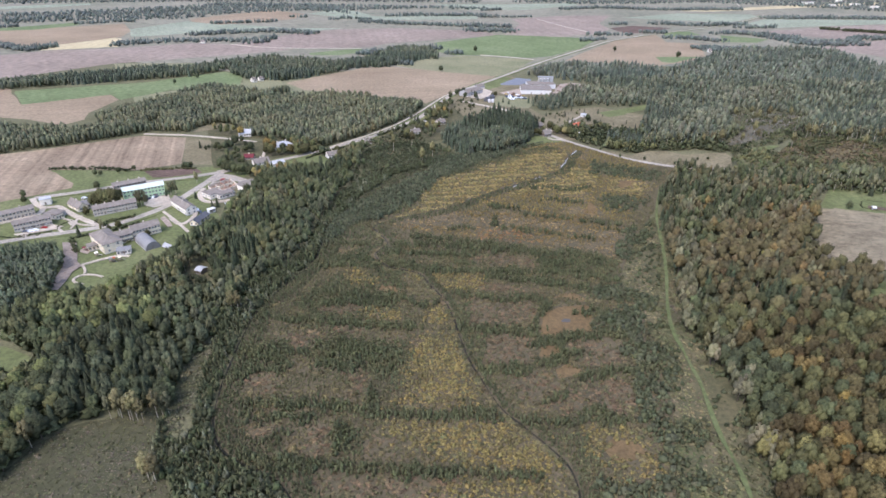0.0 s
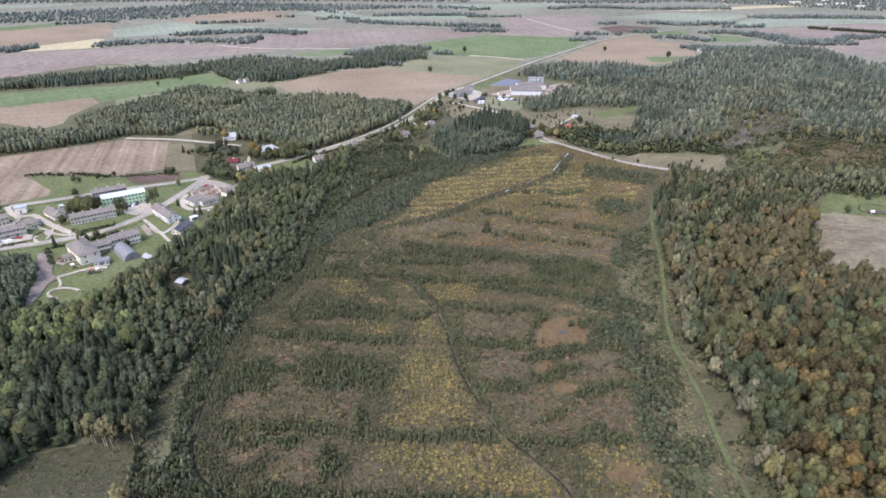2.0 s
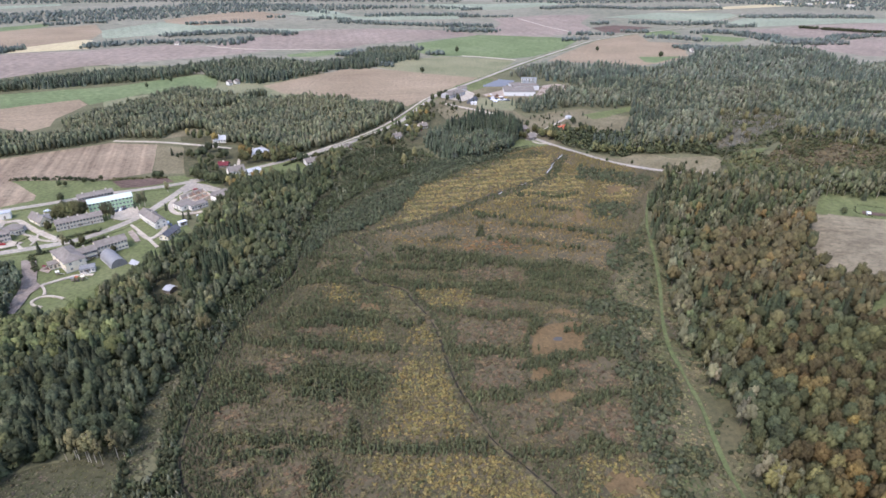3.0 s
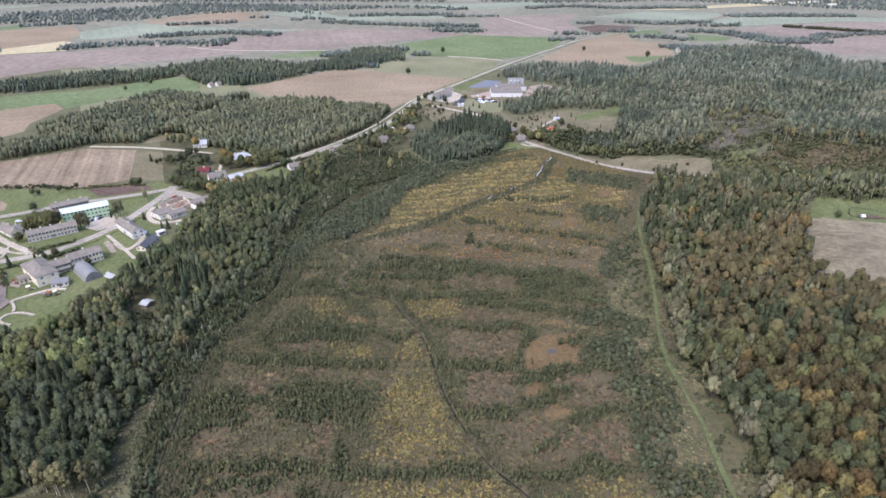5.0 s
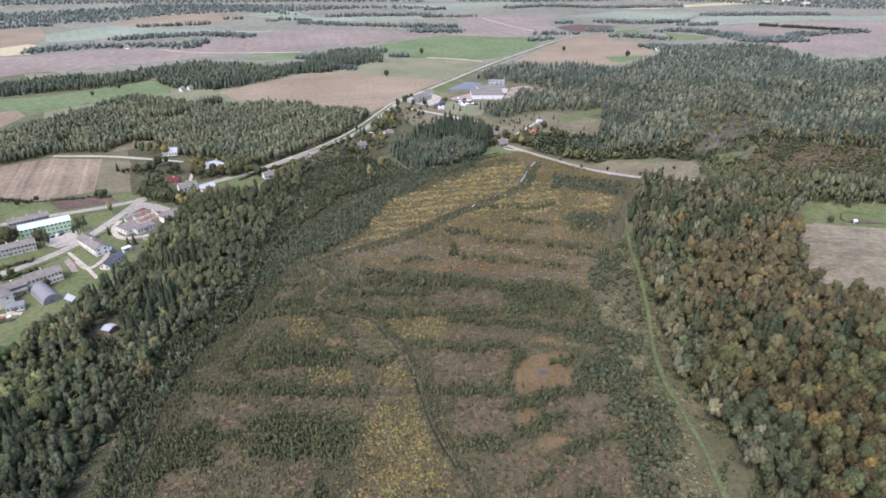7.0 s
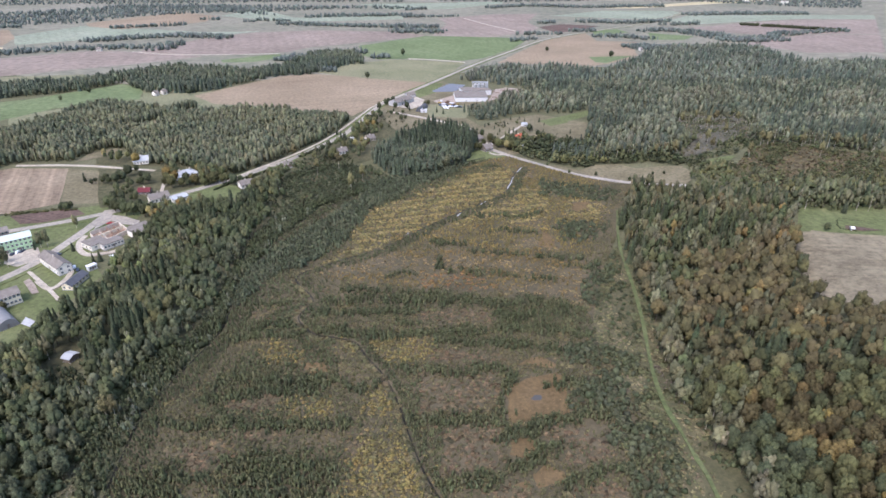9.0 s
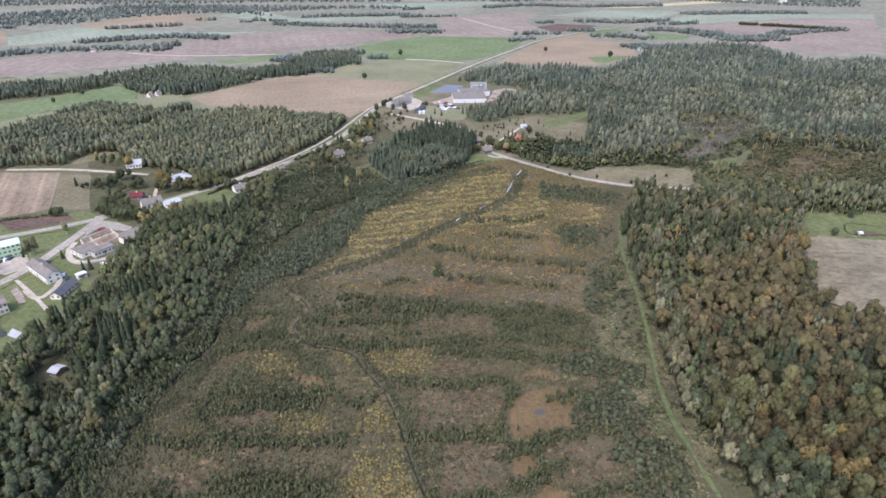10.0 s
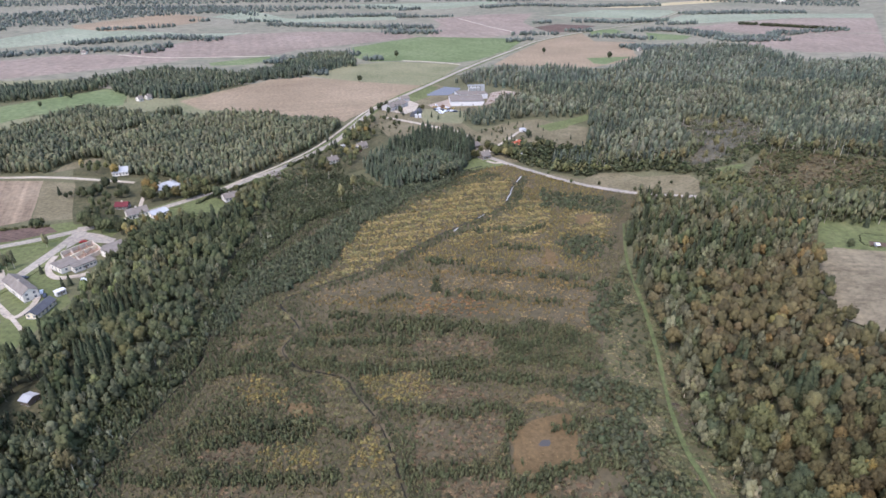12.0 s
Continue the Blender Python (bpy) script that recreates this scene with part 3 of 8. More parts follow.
DITCH_WEST = [(-57, 138), (-66, 148), (-84, 155), (-95, 162), (-103, 176), (-108, 198), (-112, 231), (-114, 256), (-105, 289), (-98, 313), (-103, 358), (-91, 415), (-73, 464), (-28, 504), (22, 551), (56, 572)]
TRACK_LINE = [(138, 449), (131, 427), (124, 401), (120, 380), (116, 350), (112, 328), (108, 308), (101, 280), (98, 262), (97, 250), (98, 240), (98, 228), (99, 216), (98, 202), (97, 189), (97, 178), (98, 170), (98, 160), (97, 146)]
ROWS = []
ROWS.append((5.5, [(-47, 336), (-29, 338), (-14, 335), (0, 335), (15, 335), (30, 333), (44, 332), (59, 332), (70, 328)]))
ROWS.append((2.5, [(-43, 347), (-30, 346), (-15, 345), (0, 341), (12, 341)]))
ROWS.append((3.0, [(-49, 311), (-40, 307), (-27, 305), (-14, 304), (0, 306), (13, 306), (27, 307), (41, 308), (54, 307), (67, 305), (79, 301)]))
ROWS.append((2.5, [(5, 301), (13, 299), (23, 297), (31, 298), (46, 293), (60, 292)]))
ROWS.append((2.0, [(-13, 279), (-1, 277), (12, 275), (19, 275), (24, 279), (34, 277), (37, 273)]))
ROWS.append((3.2, [(-6, 245), (1, 246), (10, 246), (21, 246), (28, 245), (32, 238), (38, 238), (43, 242), (53, 244), (65, 246), (72, 246)]))
ROWS.append((2.4, [(36, 270), (32, 262), (30, 252), (30, 245)]))
ROWS.append((2.6, [(51, 264), (55, 266), (60, 266), (64, 266)]))
ROWS.append((2.6, [(32, 224), (39, 226), (43, 230), (50, 230)]))
ROWS.append((2.2, [(1, 217), (8, 217), (18, 218), (26, 217)]))
ROWS.append((3.5, [(71, 321), (56, 319), (42, 317), (38, 322)]))
ROWS.append((2.2, [(-52, 311), (-44, 312), (-51, 308), (-57, 312)]))
ROWS.append((2.4, [(-54, 326), (-45, 325), (-31, 325), (-14, 325), (-3, 326)]))
ROWS.append((2.0, [(-14, 315), (-3, 315)]))
ROWS.append((2.0, [(45, 421), (57, 419), (73, 415)]))
ROWS.append((2.4, [(7, 405), (15, 401), (23, 401)]))
ROWS.append((1.6, [(25, 393), (35, 390), (52, 387), (68, 384), (84, 379), (102, 374)]))
ROWS.append((1.4, [(7, 370), (23, 366), (39, 363), (54, 359), (65, 356)]))
ROWS.append((2.6, [(68, 355), (74, 355)]))
ROWS.append((1.6, [(-21, 364), (-14, 365), (-6, 364)]))
ROWS.append((1.6, [(11, 384), (8, 377), (9, 370)]))
ROWS.append((1.8, [(82, 370), (92, 368), (103, 372)]))
ROWS.append((1.8, [(37, 442), (52, 445), (67, 440), (85, 449)]))
ROWS.append((3.0, [(-101, 336), (-93, 336), (-81, 334), (-72, 334)]))
ROWS.append((2.4, [(-84, 313), (-76, 314), (-68, 315)]))
ROWS.append((2.4, [(-92, 304), (-83, 306), (-74, 305), (-59, 305)]))
ROWS.append((3.5, [(-88, 272), (-77, 275), (-65, 273), (-50, 271), (-39, 273)]))
ROWS.append((2.6, [(-92, 262), (-81, 264), (-68, 266), (-59, 266), (-45, 266)]))
ROWS.append((3.4, [(-91, 247), (-81, 249), (-70, 246), (-57, 246), (-42, 246), (-31, 245)]))
ROWS.append((4.0, [(-66, 229), (-55, 227), (-45, 225), (-35, 223)]))
ROWS.append((3.4, [(-101, 223), (-88, 221), (-74, 219), (-61, 220), (-46, 218)]))
ROWS.append((2.6, [(-109, 249), (-101, 249), (-91, 246)]))
ROWS.append((2.0, [(-36, 270), (-29, 265), (-24, 268)]))
ROWS.append((3.0, [(-75, 229), (-57, 224), (-46, 218), (-34, 217)]))
ROWS.append((3.0, [(-71, 214), (-57, 212), (-37, 211)]))
ROWS.append((3.4, [(-91, 186), (-77, 186), (-63, 187), (-49, 186), (-35, 184), (-23, 184), (-7, 186), (4, 188), (13, 186)]))
ROWS.append((2.0, [(-89, 178), (-75, 178), (-64, 178)]))
ROWS.append((2.6, [(-44, 197), (-40, 192), (-41, 187)]))
ROWS.append((2.2, [(-12, 184), (-30, 182)]))
ROWS.append((3.4, [(-90, 157), (-78, 156), (-67, 155), (-55, 156), (-42, 155), (-30, 155), (-18, 156), (-5, 156)]))
ROWS.append((2.2, [(-5, 156), (7, 157), (19, 156), (27, 158)]))
ROWS.append((2.6, [(17, 184), (26, 184), (38, 185), (47, 188)]))
ROWS.append((4.5, [(48, 190), (55, 190), (60, 188)]))
ROWS.append((4.0, [(-7, 248), (3, 246), (16, 245), (29, 246)]))
ROWS.append((2.6, [(28, 237), (39, 240), (44, 245), (55, 247), (66, 248)]))
ROWS.append((1.6, [(5, 214), (16, 215), (27, 217)]))
ROWS.append((2.4, [(32, 221), (39, 223), (42, 228)]))
ROWS.append((2.6, [(47, 211), (56, 218), (66, 219), (78, 221), (91, 225)]))
ROWS.append((1.6, [(30, 198), (37, 200), (42, 202)]))
ROWS.append((2.6, [(-51, 177), (-47, 169), (-48, 164)]))
ROWS.append((2.2, [(-75, 167), (-72, 169), (-69, 171)]))
ROWS.append((3.0, [(-107, 203), (-97, 206), (-85, 208)]))
ROWS.append((3.0, [(-110, 220), (-98, 217), (-86, 213)]))
YELLOW_PATCHES, ORANGE_PATCHES, HEATHP_PATCHES, AMBER_PATCHES, WILLOWS_PATCHES, GREENS_PATCHES = [], [], [], [], [], []
YELLOW_PATCHES.append([(-46, 399), (-39, 450), (-34, 462), (-10, 479), (21, 513), (50, 538), (77, 544), (80, 533), (70, 505), (44, 477), (22, 457), (2, 434), (-17, 410), (-30, 396), (-49, 385), (-61, 374)])
YELLOW_PATCHES.append([(30, 460), (54, 488), (81, 498), (92, 486), (89, 450), (70, 432), (44, 437), (20, 429)])
YELLOW_PATCHES.append([(-42, 300), (-32, 300), (-28, 286), (-39, 297)])
YELLOW_PATCHES.append([(-22, 236), (-12, 236), (-4, 225), (-2, 214), (-30, 215), (-28, 229)])
YELLOW_PATCHES.append([(-58, 262), (-40, 261), (-37, 253), (-56, 249)])
YELLOW_PATCHES.append([(-25, 271), (-15, 267), (-12, 252), (-23, 248)])
YELLOW_PATCHES.append([(-75, 301), (-66, 301), (-54, 291), (-63, 288), (-74, 290)])
YELLOW_PATCHES.append([(-27, 305), (0, 304), (5, 289), (-8, 283), (-23, 290)])
YELLOW_PATCHES.append([(105, 469), (130, 485), (134, 453), (120, 434), (103, 444)])
YELLOW_PATCHES.append([(-27, 237), (-11, 243), (-1, 222), (2, 202), (7, 194), (-31, 189), (-29, 211)])
YELLOW_PATCHES.append([(-34, 181), (-12, 182), (13, 184), (24, 177), (36, 167), (37, 162), (11, 159), (-15, 166), (-30, 172)])
YELLOW_PATCHES.append([(44, 184), (59, 182), (68, 174), (69, 160), (57, 159), (50, 166), (45, 174)])
YELLOW_PATCHES.append([(-9, 153), (15, 156), (35, 157), (34, 149), (-12, 145)])
ORANGE_PATCHES.append([(31, 245), (35, 265), (42, 271), (57, 274), (60, 272), (55, 267), (59, 264), (57, 248), (52, 246), (41, 246)])
ORANGE_PATCHES.append([(41, 281), (51, 287), (59, 281), (58, 278), (47, 281)])
ORANGE_PATCHES.append([(30, 234), (36, 237), (42, 235), (42, 231), (36, 227), (30, 227)])
ORANGE_PATCHES.append([(37, 221), (43, 224), (49, 220), (48, 214), (37, 214)])
ORANGE_PATCHES.append([(30, 214), (35, 217), (35, 213)])
ORANGE_PATCHES.append([(-63, 287), (-48, 285), (-44, 282), (-44, 278), (-50, 277), (-53, 283)])
ORANGE_PATCHES.append([(50, 171), (55, 178), (63, 177), (67, 172), (62, 167), (53, 167)])
ORANGE_PATCHES.append([(71, 398), (80, 421), (85, 404), (79, 394)])
ORANGE_PATCHES.append([(108, 464), (122, 469), (120, 453), (107, 451)])
HEATHP_PATCHES.append([(-1, 365), (33, 365), (39, 351), (37, 344), (0, 346)])
HEATHP_PATCHES.append([(-3, 326), (15, 328), (31, 323), (37, 314), (14, 314), (-3, 317)])
HEATHP_PATCHES.append([(-13, 297), (13, 293), (38, 287), (39, 279), (19, 282), (2, 285)])
HEATHP_PATCHES.append([(1, 270), (11, 273), (30, 269), (30, 253), (10, 251), (0, 256)])
HEATHP_PATCHES.append([(9, 242), (23, 242), (27, 234), (28, 222), (16, 222), (8, 227)])
HEATHP_PATCHES.append([(42, 238), (64, 243), (69, 235), (53, 233), (44, 234)])
HEATHP_PATCHES.append([(-33, 237), (-25, 242), (-23, 236), (-30, 229)])
HEATHP_PATCHES.append([(-71, 241), (-66, 247), (-60, 248), (-55, 241), (-60, 238), (-70, 238)])
HEATHP_PATCHES.append([(-81, 261), (-61, 265), (-58, 257), (-79, 255)])
HEATHP_PATCHES.append([(-94, 237), (-74, 239), (-67, 227), (-84, 224)])
HEATHP_PATCHES.append([(-100, 330), (-78, 331), (-73, 321), (-94, 320)])
HEATHP_PATCHES.append([(-47, 297), (-42, 300), (-40, 291)])
HEATHP_PATCHES.append([(-101, 204), (-84, 204), (-81, 193), (-95, 192)])
HEATHP_PATCHES.append([(-57, 209), (-48, 212), (-44, 198), (-54, 196)])
HEATHP_PATCHES.append([(-87, 174), (-76, 175), (-72, 164), (-82, 161)])
HEATHP_PATCHES.append([(-64, 175), (-55, 175), (-52, 162), (-60, 162)])
HEATHP_PATCHES.append([(-41, 170), (-32, 173), (-27, 164), (-38, 163)])
HEATHP_PATCHES.append([(-62, 151), (-26, 155), (-1, 155), (-7, 146), (-55, 142)])
HEATHP_PATCHES.append([(5, 241), (28, 242), (27, 222), (5, 219)])
HEATHP_PATCHES.append([(17, 215), (31, 214), (42, 205), (55, 198), (48, 193), (22, 191)])
HEATHP_PATCHES.append([(46, 239), (70, 246), (69, 226), (47, 223)])
HEATHP_PATCHES.append([(-32, 232), (-26, 237), (-28, 226)])
HEATHP_PATCHES.append([(52, 214), (68, 216), (68, 200), (64, 190), (50, 194), (46, 204)])
HEATHP_PATCHES.append([(-4, 275), (29, 277), (28, 256), (-2, 254)])
AMBER_PATCHES.append([(-60, 368), (-49, 380), (-19, 391), (-16, 381), (-33, 363)])
AMBER_PATCHES.append([(13, 387), (35, 383), (70, 372), (94, 362), (89, 356), (68, 362), (33, 370), (12, 376)])
AMBER_PATCHES.append([(38, 353), (78, 351), (91, 353), (82, 331), (63, 339), (43, 343)])
AMBER_PATCHES.append([(70, 544), (96, 543), (94, 519), (73, 520)])
AMBER_PATCHES.append([(71, 487), (88, 489), (88, 479), (71, 476)])
AMBER_PATCHES.append([(-62, 376), (-36, 386), (-16, 389), (20, 384), (30, 372), (0, 366), (-31, 366), (-56, 364)])
AMBER_PATCHES.append([(57, 407), (87, 405), (84, 393), (55, 396)])
AMBER_PATCHES.append([(59, 434), (82, 435), (80, 428), (60, 428)])
WILLOWS_PATCHES.append([(65, 294), (79, 297), (90, 284), (77, 279), (62, 281)])
WILLOWS_PATCHES.append([(63, 268), (76, 275), (85, 273), (84, 262), (87, 255), (86, 247), (63, 248), (57, 256)])
WILLOWS_PATCHES.append([(70, 240), (78, 248), (87, 240), (82, 214), (72, 216), (73, 228)])
WILLOWS_PATCHES.append([(98, 374), (108, 367), (94, 331), (86, 329), (85, 343)])
WILLOWS_PATCHES.append([(93, 515), (137, 494), (151, 482), (134, 466), (107, 478), (90, 479)])
WILLOWS_PATCHES.append([(88, 429), (112, 433), (126, 428), (112, 403), (90, 404)])
WILLOWS_PATCHES.append([(70, 216), (82, 214), (83, 200), (79, 190), (84, 182), (86, 170), (81, 158), (72, 168), (72, 184), (66, 188), (70, 200)])
WILLOWS_PATCHES.append([(44, 157), (54, 157), (64, 156), (72, 167), (76, 160), (84, 152), (43, 149)])
TALL_PATCH = [(-120, 331), (-109, 356), (-101, 381), (-86, 406), (-70, 434), (-57, 457), (-40, 490), (-11, 525), (23, 551), (26, 534), (-2, 505), (-22, 476), (-38, 458), (-44, 430), (-50, 404), (-60, 394), (-67, 378), (-80, 371), (-88, 360), (-94, 338), (-100, 331)]
GREENS_PATCHES.append([(36, 327), (86, 327), (80, 300), (35, 304)])
GREENS_PATCHES.append([(-13, 270), (-2, 269), (-1, 251), (-6, 247), (-11, 256)])
GREENS_PATCHES.append([(-3, 241), (8, 243), (8, 226), (1, 222), (-2, 224)])
GREENS_PATCHES.append([(-47, 337), (-65, 361), (-81, 350), (-81, 336), (-52, 312)])
GREENS_PATCHES.append([(-99, 270), (-82, 284), (-40, 307), (-41, 290), (-36, 271), (-65, 272), (-85, 262)])
GREENS_PATCHES.append([(-81, 232), (-32, 236), (-25, 219), (-32, 199), (-50, 213), (-69, 209)])
GREENS_PATCHES.append([(-117, 211), (-111, 229), (-92, 231), (-83, 208), (-103, 203)])
GREENS_PATCHES.append([(-56, 178), (-43, 178), (-40, 163), (-51, 162)])
GREENS_PATCHES.append([(-112, 178), (-98, 190), (-88, 177), (-84, 160), (-95, 162)])
GREENS_PATCHES.append([(26, 177), (44, 182), (51, 164), (43, 149), (37, 160)])

GREENS_PATCHES.append([(-38, 436), (-6, 483), (44, 514), (71, 546), (60, 556), (33, 540), (-14, 506), (-42, 470), (-66, 430), (-80, 395), (-80, 370), (-62, 386), (-48, 409)])
GREENS_PATCHES.append([(-97, 350), (-81, 383), (-69, 349), (-70, 330), (-57, 312), (-81, 309), (-95, 314)])
GREENS_PATCHES.append([(-86, 240), (-91, 272), (-82, 294), (-53, 289), (-60, 270), (-39, 258), (-63, 239)])

MIRE = DITCH_WEST[:-1] + [(78, 574), (97, 553), (119, 530), (140, 513), (161, 491), (162, 481), (133, 433), (125, 409), (102, 362), (80, 301), (86, 267), (83, 199), (77, 174), (72, 150), (70, 132), (-53, 130)]
field("mire", MIRE_SOIL, MIRE, "boggy ground with brown sedge and heather")
for q in ORANGE_PATCHES:
    field("sedge_patch", SOIL_ORANGE, q, "open patch of rusty orange sedge", 2.5)
DRY_PATCHES = [[(88, 328), (99, 333), (86, 291), (77, 294)], [(88, 300), (101, 299), (101, 286), (88, 289)], [(119, 326), (122, 321), (106, 286), (103, 286)], [(111, 369), (120, 368), (116, 349), (106, 349)], [(78, 204), (104, 223), (113, 207), (109, 202), (96, 193), (84, 190), (80, 198)]]
DRY_PATCHES += [[(90, 241), (111, 247), (105, 231), (91, 229)], [(93, 187), (94, 175), (93, 154), (86, 153), (87, 172)], [(60, 243), (71, 245), (69, 233), (56, 234)], [(78, 269), (97, 271), (96, 262), (78, 260)]]
DRY_PATCHES += [[(95, 230), (103, 227), (110, 211), (114, 199), (108, 193), (93, 187), (85, 199)], [(86, 209), (96, 212), (104, 215), (111, 206), (109, 191), (86, 190), (79, 197)], [(90, 334), (97, 331), (99, 300), (92, 295), (85, 308)]]
DARK_PATCHES = [[(104, 346), (116, 346), (102, 303), (90, 302)], [(96, 286), (102, 286), (99, 278), (93, 278)]]
PURPLE_PATCHES = [[(92, 220), (99, 221), (91, 199), (86, 198)], [(103, 279), (107, 276), (105, 260), (99, 260)]]
WET_PATCHES = [[(77, 173), (89, 175), (86, 166), (77, 164)], [(98, 259), (105, 256), (103, 244), (96, 249)]]

tagged(part("track", ribbon(TRACK_LINE, 1.7, 0.0, LEVEL[0] + 0.03, 0.4), TRACK, None), "mown green grass track through rough meadow", "track", kind="structure")
POOLS = [[(85, 545), (82, 538), (79, 532)], [(75, 522), (72, 514), (71, 508), (68, 502), (66, 495)], [(47, 471), (42, 465)], [(27, 450), (24, 445)], [(-9, 420), (-11, 416)]]
WET = LEVEL[0] + 0.03
# pools: narrow ribbons with the sky's glint put into their colour
for q in POOLS:
    tagged(part("pool", ribbon(q, 0.55, 0.1, WET + 0.03, 0.8), GLINT_WATER, None), "open ditch water painted pale as sky glint", "water", kind="structure")
field("pond", POND_WATER, [(43, 258), (45, 260), (48, 260), (48, 258), (47, 257), (44, 257)], "small bluish pool in sedge", 0.6)
PATH_WEST = [(-128, 228), (-126, 212), (-123, 199), (-119, 184), (-113, 168)]
tagged(part("boundary_ditch", ribbon(DITCH_WEST, 0.8, 0.1, WET, 0.6), WATER, None), "narrow dark ditch along the edge of a bog", "ditch", kind="structure")
tagged(part("canal", ribbon(CANAL, 0.6, 0.1, WET, 0.7), WATER, None), "narrow dark water-filled ditch winding through the bog", "ditch", kind="structure")

# ---- plants: shapes ----
bm = bmesh.new()
bmesh.ops.create_icosphere(bm, subdivisions=1, radius=1)
bm.verts.ensure_lookup_table()
ICO_V = np.array([v.co[:] for v in bm.verts])
ICO_F = np.array([[v.index for v in f.verts] for f in bm.faces])
bm.free()
bm = bmesh.new()
bmesh.ops.create_icosphere(bm, subdivisions=2, radius=1)
bm.verts.ensure_lookup_table()
ICO2_V = np.array([v.co[:] for v in bm.verts])
ICO2_F = np.array([[v.index for v in f.verts] for f in bm.faces])
bm.free()


class Shape:
    """Triangles gathered piece by piece; slot 0 leaves, 1 bark, 2 birch bark."""

    def __init__(self):
        self.v, self.f, self.m, self.o, self.n = [], [], [], [], 0

    def add(self, v, f, slot, out=None):
        v, f = np.asarray(v, float), np.asarray(f, int)
        if out is None:
            out = np.zeros_like(v)
            side = np.cross(v[f[:, 1]] - v[f[:, 0]], v[f[:, 2]] - v[f[:, 0]])
            for k in range(3):
                np.add.at(out, f[:, k], side)
        self.o.append(out / np.maximum(np.linalg.norm(out, axis=1), 1e-9)[:, None])
        self.v.append(v)
        self.f.append(f + self.n)
        self.m.append(np.full(len(f), slot))
        self.n += len(v)
        return self

    def done(self):
        return np.concatenate(self.v), np.concatenate(self.f), np.concatenate(self.m), np.concatenate(self.o)

    def stem(self, a, b, ra, rb, sides=4, slot=1):
        a, b = np.array(a, float), np.array(b, float)
        w = (b - a) / np.linalg.norm(b - a)
        u = np.cross(w, (1, 0, 0) if abs(w[0]) < 0.9 else (0, 1, 0))
        u /= np.linalg.norm(u)
        t = np.cross(w, u)
        g = np.linspace(0, 2 * np.pi, sides, endpoint=False)[:, None]
        ring = np.cos(g) * u + np.sin(g) * t
        f = []
        for i in range(sides):
            j = (i + 1) % sides
            f += [(i, j, sides + j), (i, sides + j, sides + i)]
        return self.add(np.concatenate([a + ra * ring, b + rb * ring]), f, slot)

    def lump(self, c, r, fine=False, rough=0.32):
        base, f = (ICO2_V, ICO2_F) if fine else (ICO_V, ICO_F)
        v = base * (1 + rough * rng.uniform(-1, 1, (len(base), 1)))
        return self.add(v * np.asarray(r, float) * 0.72 + np.asarray(c, float), f, 0)

    def leaves(self, c, r, lobes, count, size, up=0.25, under=0.3, core=0.62, fleck=0.42):
        """A crown: boughs bulging round a dome, each a clump with leaves standing off it."""
        c, r = np.asarray(c, float), np.asarray(r, float)
        if core:
            self.lump(c, r * core)
        k = np.arange(lobes)
        z = 1 - (1 + under) * (k + 0.3) / lobes
        g = 2.4 * k + rng.uniform(0, 6.28)
        ring = np.sqrt(np.maximum(0, 1 - z * z))
        lobe = np.stack([ring * np.cos(g), ring * np.sin(g), z], 1) * rng.uniform(0.82, 1.12, (lobes, 1))
        share = 0.64 if lobes > 1 else 0.1
        if lobes > 3:
            for one in lobe:
                ball = ICO_V * (1 + 0.3 * rng.uniform(-1, 1, (len(ICO_V), 1))) * rng.uniform(0.8, 1.25)
                self.add(c + r * (share * one + (0.3 if lobes > 13 else 0.34) * ball), ICO_F, 0, ICO_V + 0.5 * one + np.array([0, 0, up]))
        own = lobe[rng.integers(0, lobes, count)]
        d = rng.normal(size=(count, 3)) + 0.8 * own
        d[:, 2] += up
        d /= np.linalg.norm(d, axis=1)[:, None]
        p = c + r * (share * own + (1.02 - share) * d * rng.uniform(0.85, 1.2, (count, 1)))
        nrm = d + 0.4 * own + fleck * rng.normal(size=(count, 3))
        out = d + 0.5 * own + 0.5 * rng.normal(size=(count, 3))
        nrm *= np.sign((nrm * out).sum(1))[:, None] / np.linalg.norm(nrm, axis=1)[:, None]
        u = np.cross(nrm, rng.normal(size=(count, 3)))
        u /= np.maximum(np.linalg.norm(u, axis=1), 1e-6)[:, None]
        w = np.cross(nrm, u)
        s = size * rng.uniform(0.6, 1.3, (count, 1))
        v = np.stack([p + u * s, p - 0.5 * u * s + 0.87 * w * s * rng.uniform(0.6, 1.1, (count, 1)), p - 0.5 * u * s - 0.87 * w * s * rng.uniform(0.6, 1.1, (count, 1))], 1).reshape(-1, 3)
        return self.add(v, np.arange(3 * count).reshape(-1, 3), 0, np.repeat(out, 3, 0))


def broadleaf(lobes, count, wide=0.26, tall=1.0, mid=0.62, under=0.3, limbs=0, size=0.05, slot=1, stem=True, core=0.62):
    """A broad-leaved tree of height about 1: tapered trunk, limbs and a lobed leafy crown."""
    s = Shape()
    if stem:
        s.stem((0, 0, -0.02), (0.01, 0, mid), 0.016, 0.008, 5 if limbs else 3, slot)
    for i in range(limbs):
        g = i * 2.4
        s.stem((0, 0, mid * 0.55 + 0.02 * i), (math.cos(g) * wide * 0.6, math.sin(g) * wide * 0.6, mid + 0.1 * (i % 3)), 0.008, 0.003, 3, slot)
    s.leaves((0, 0, mid), (wide, wide, min(wide * tall, 1.0 - mid)), lobes, count, size, 0.25, under, core)
    return s.done()


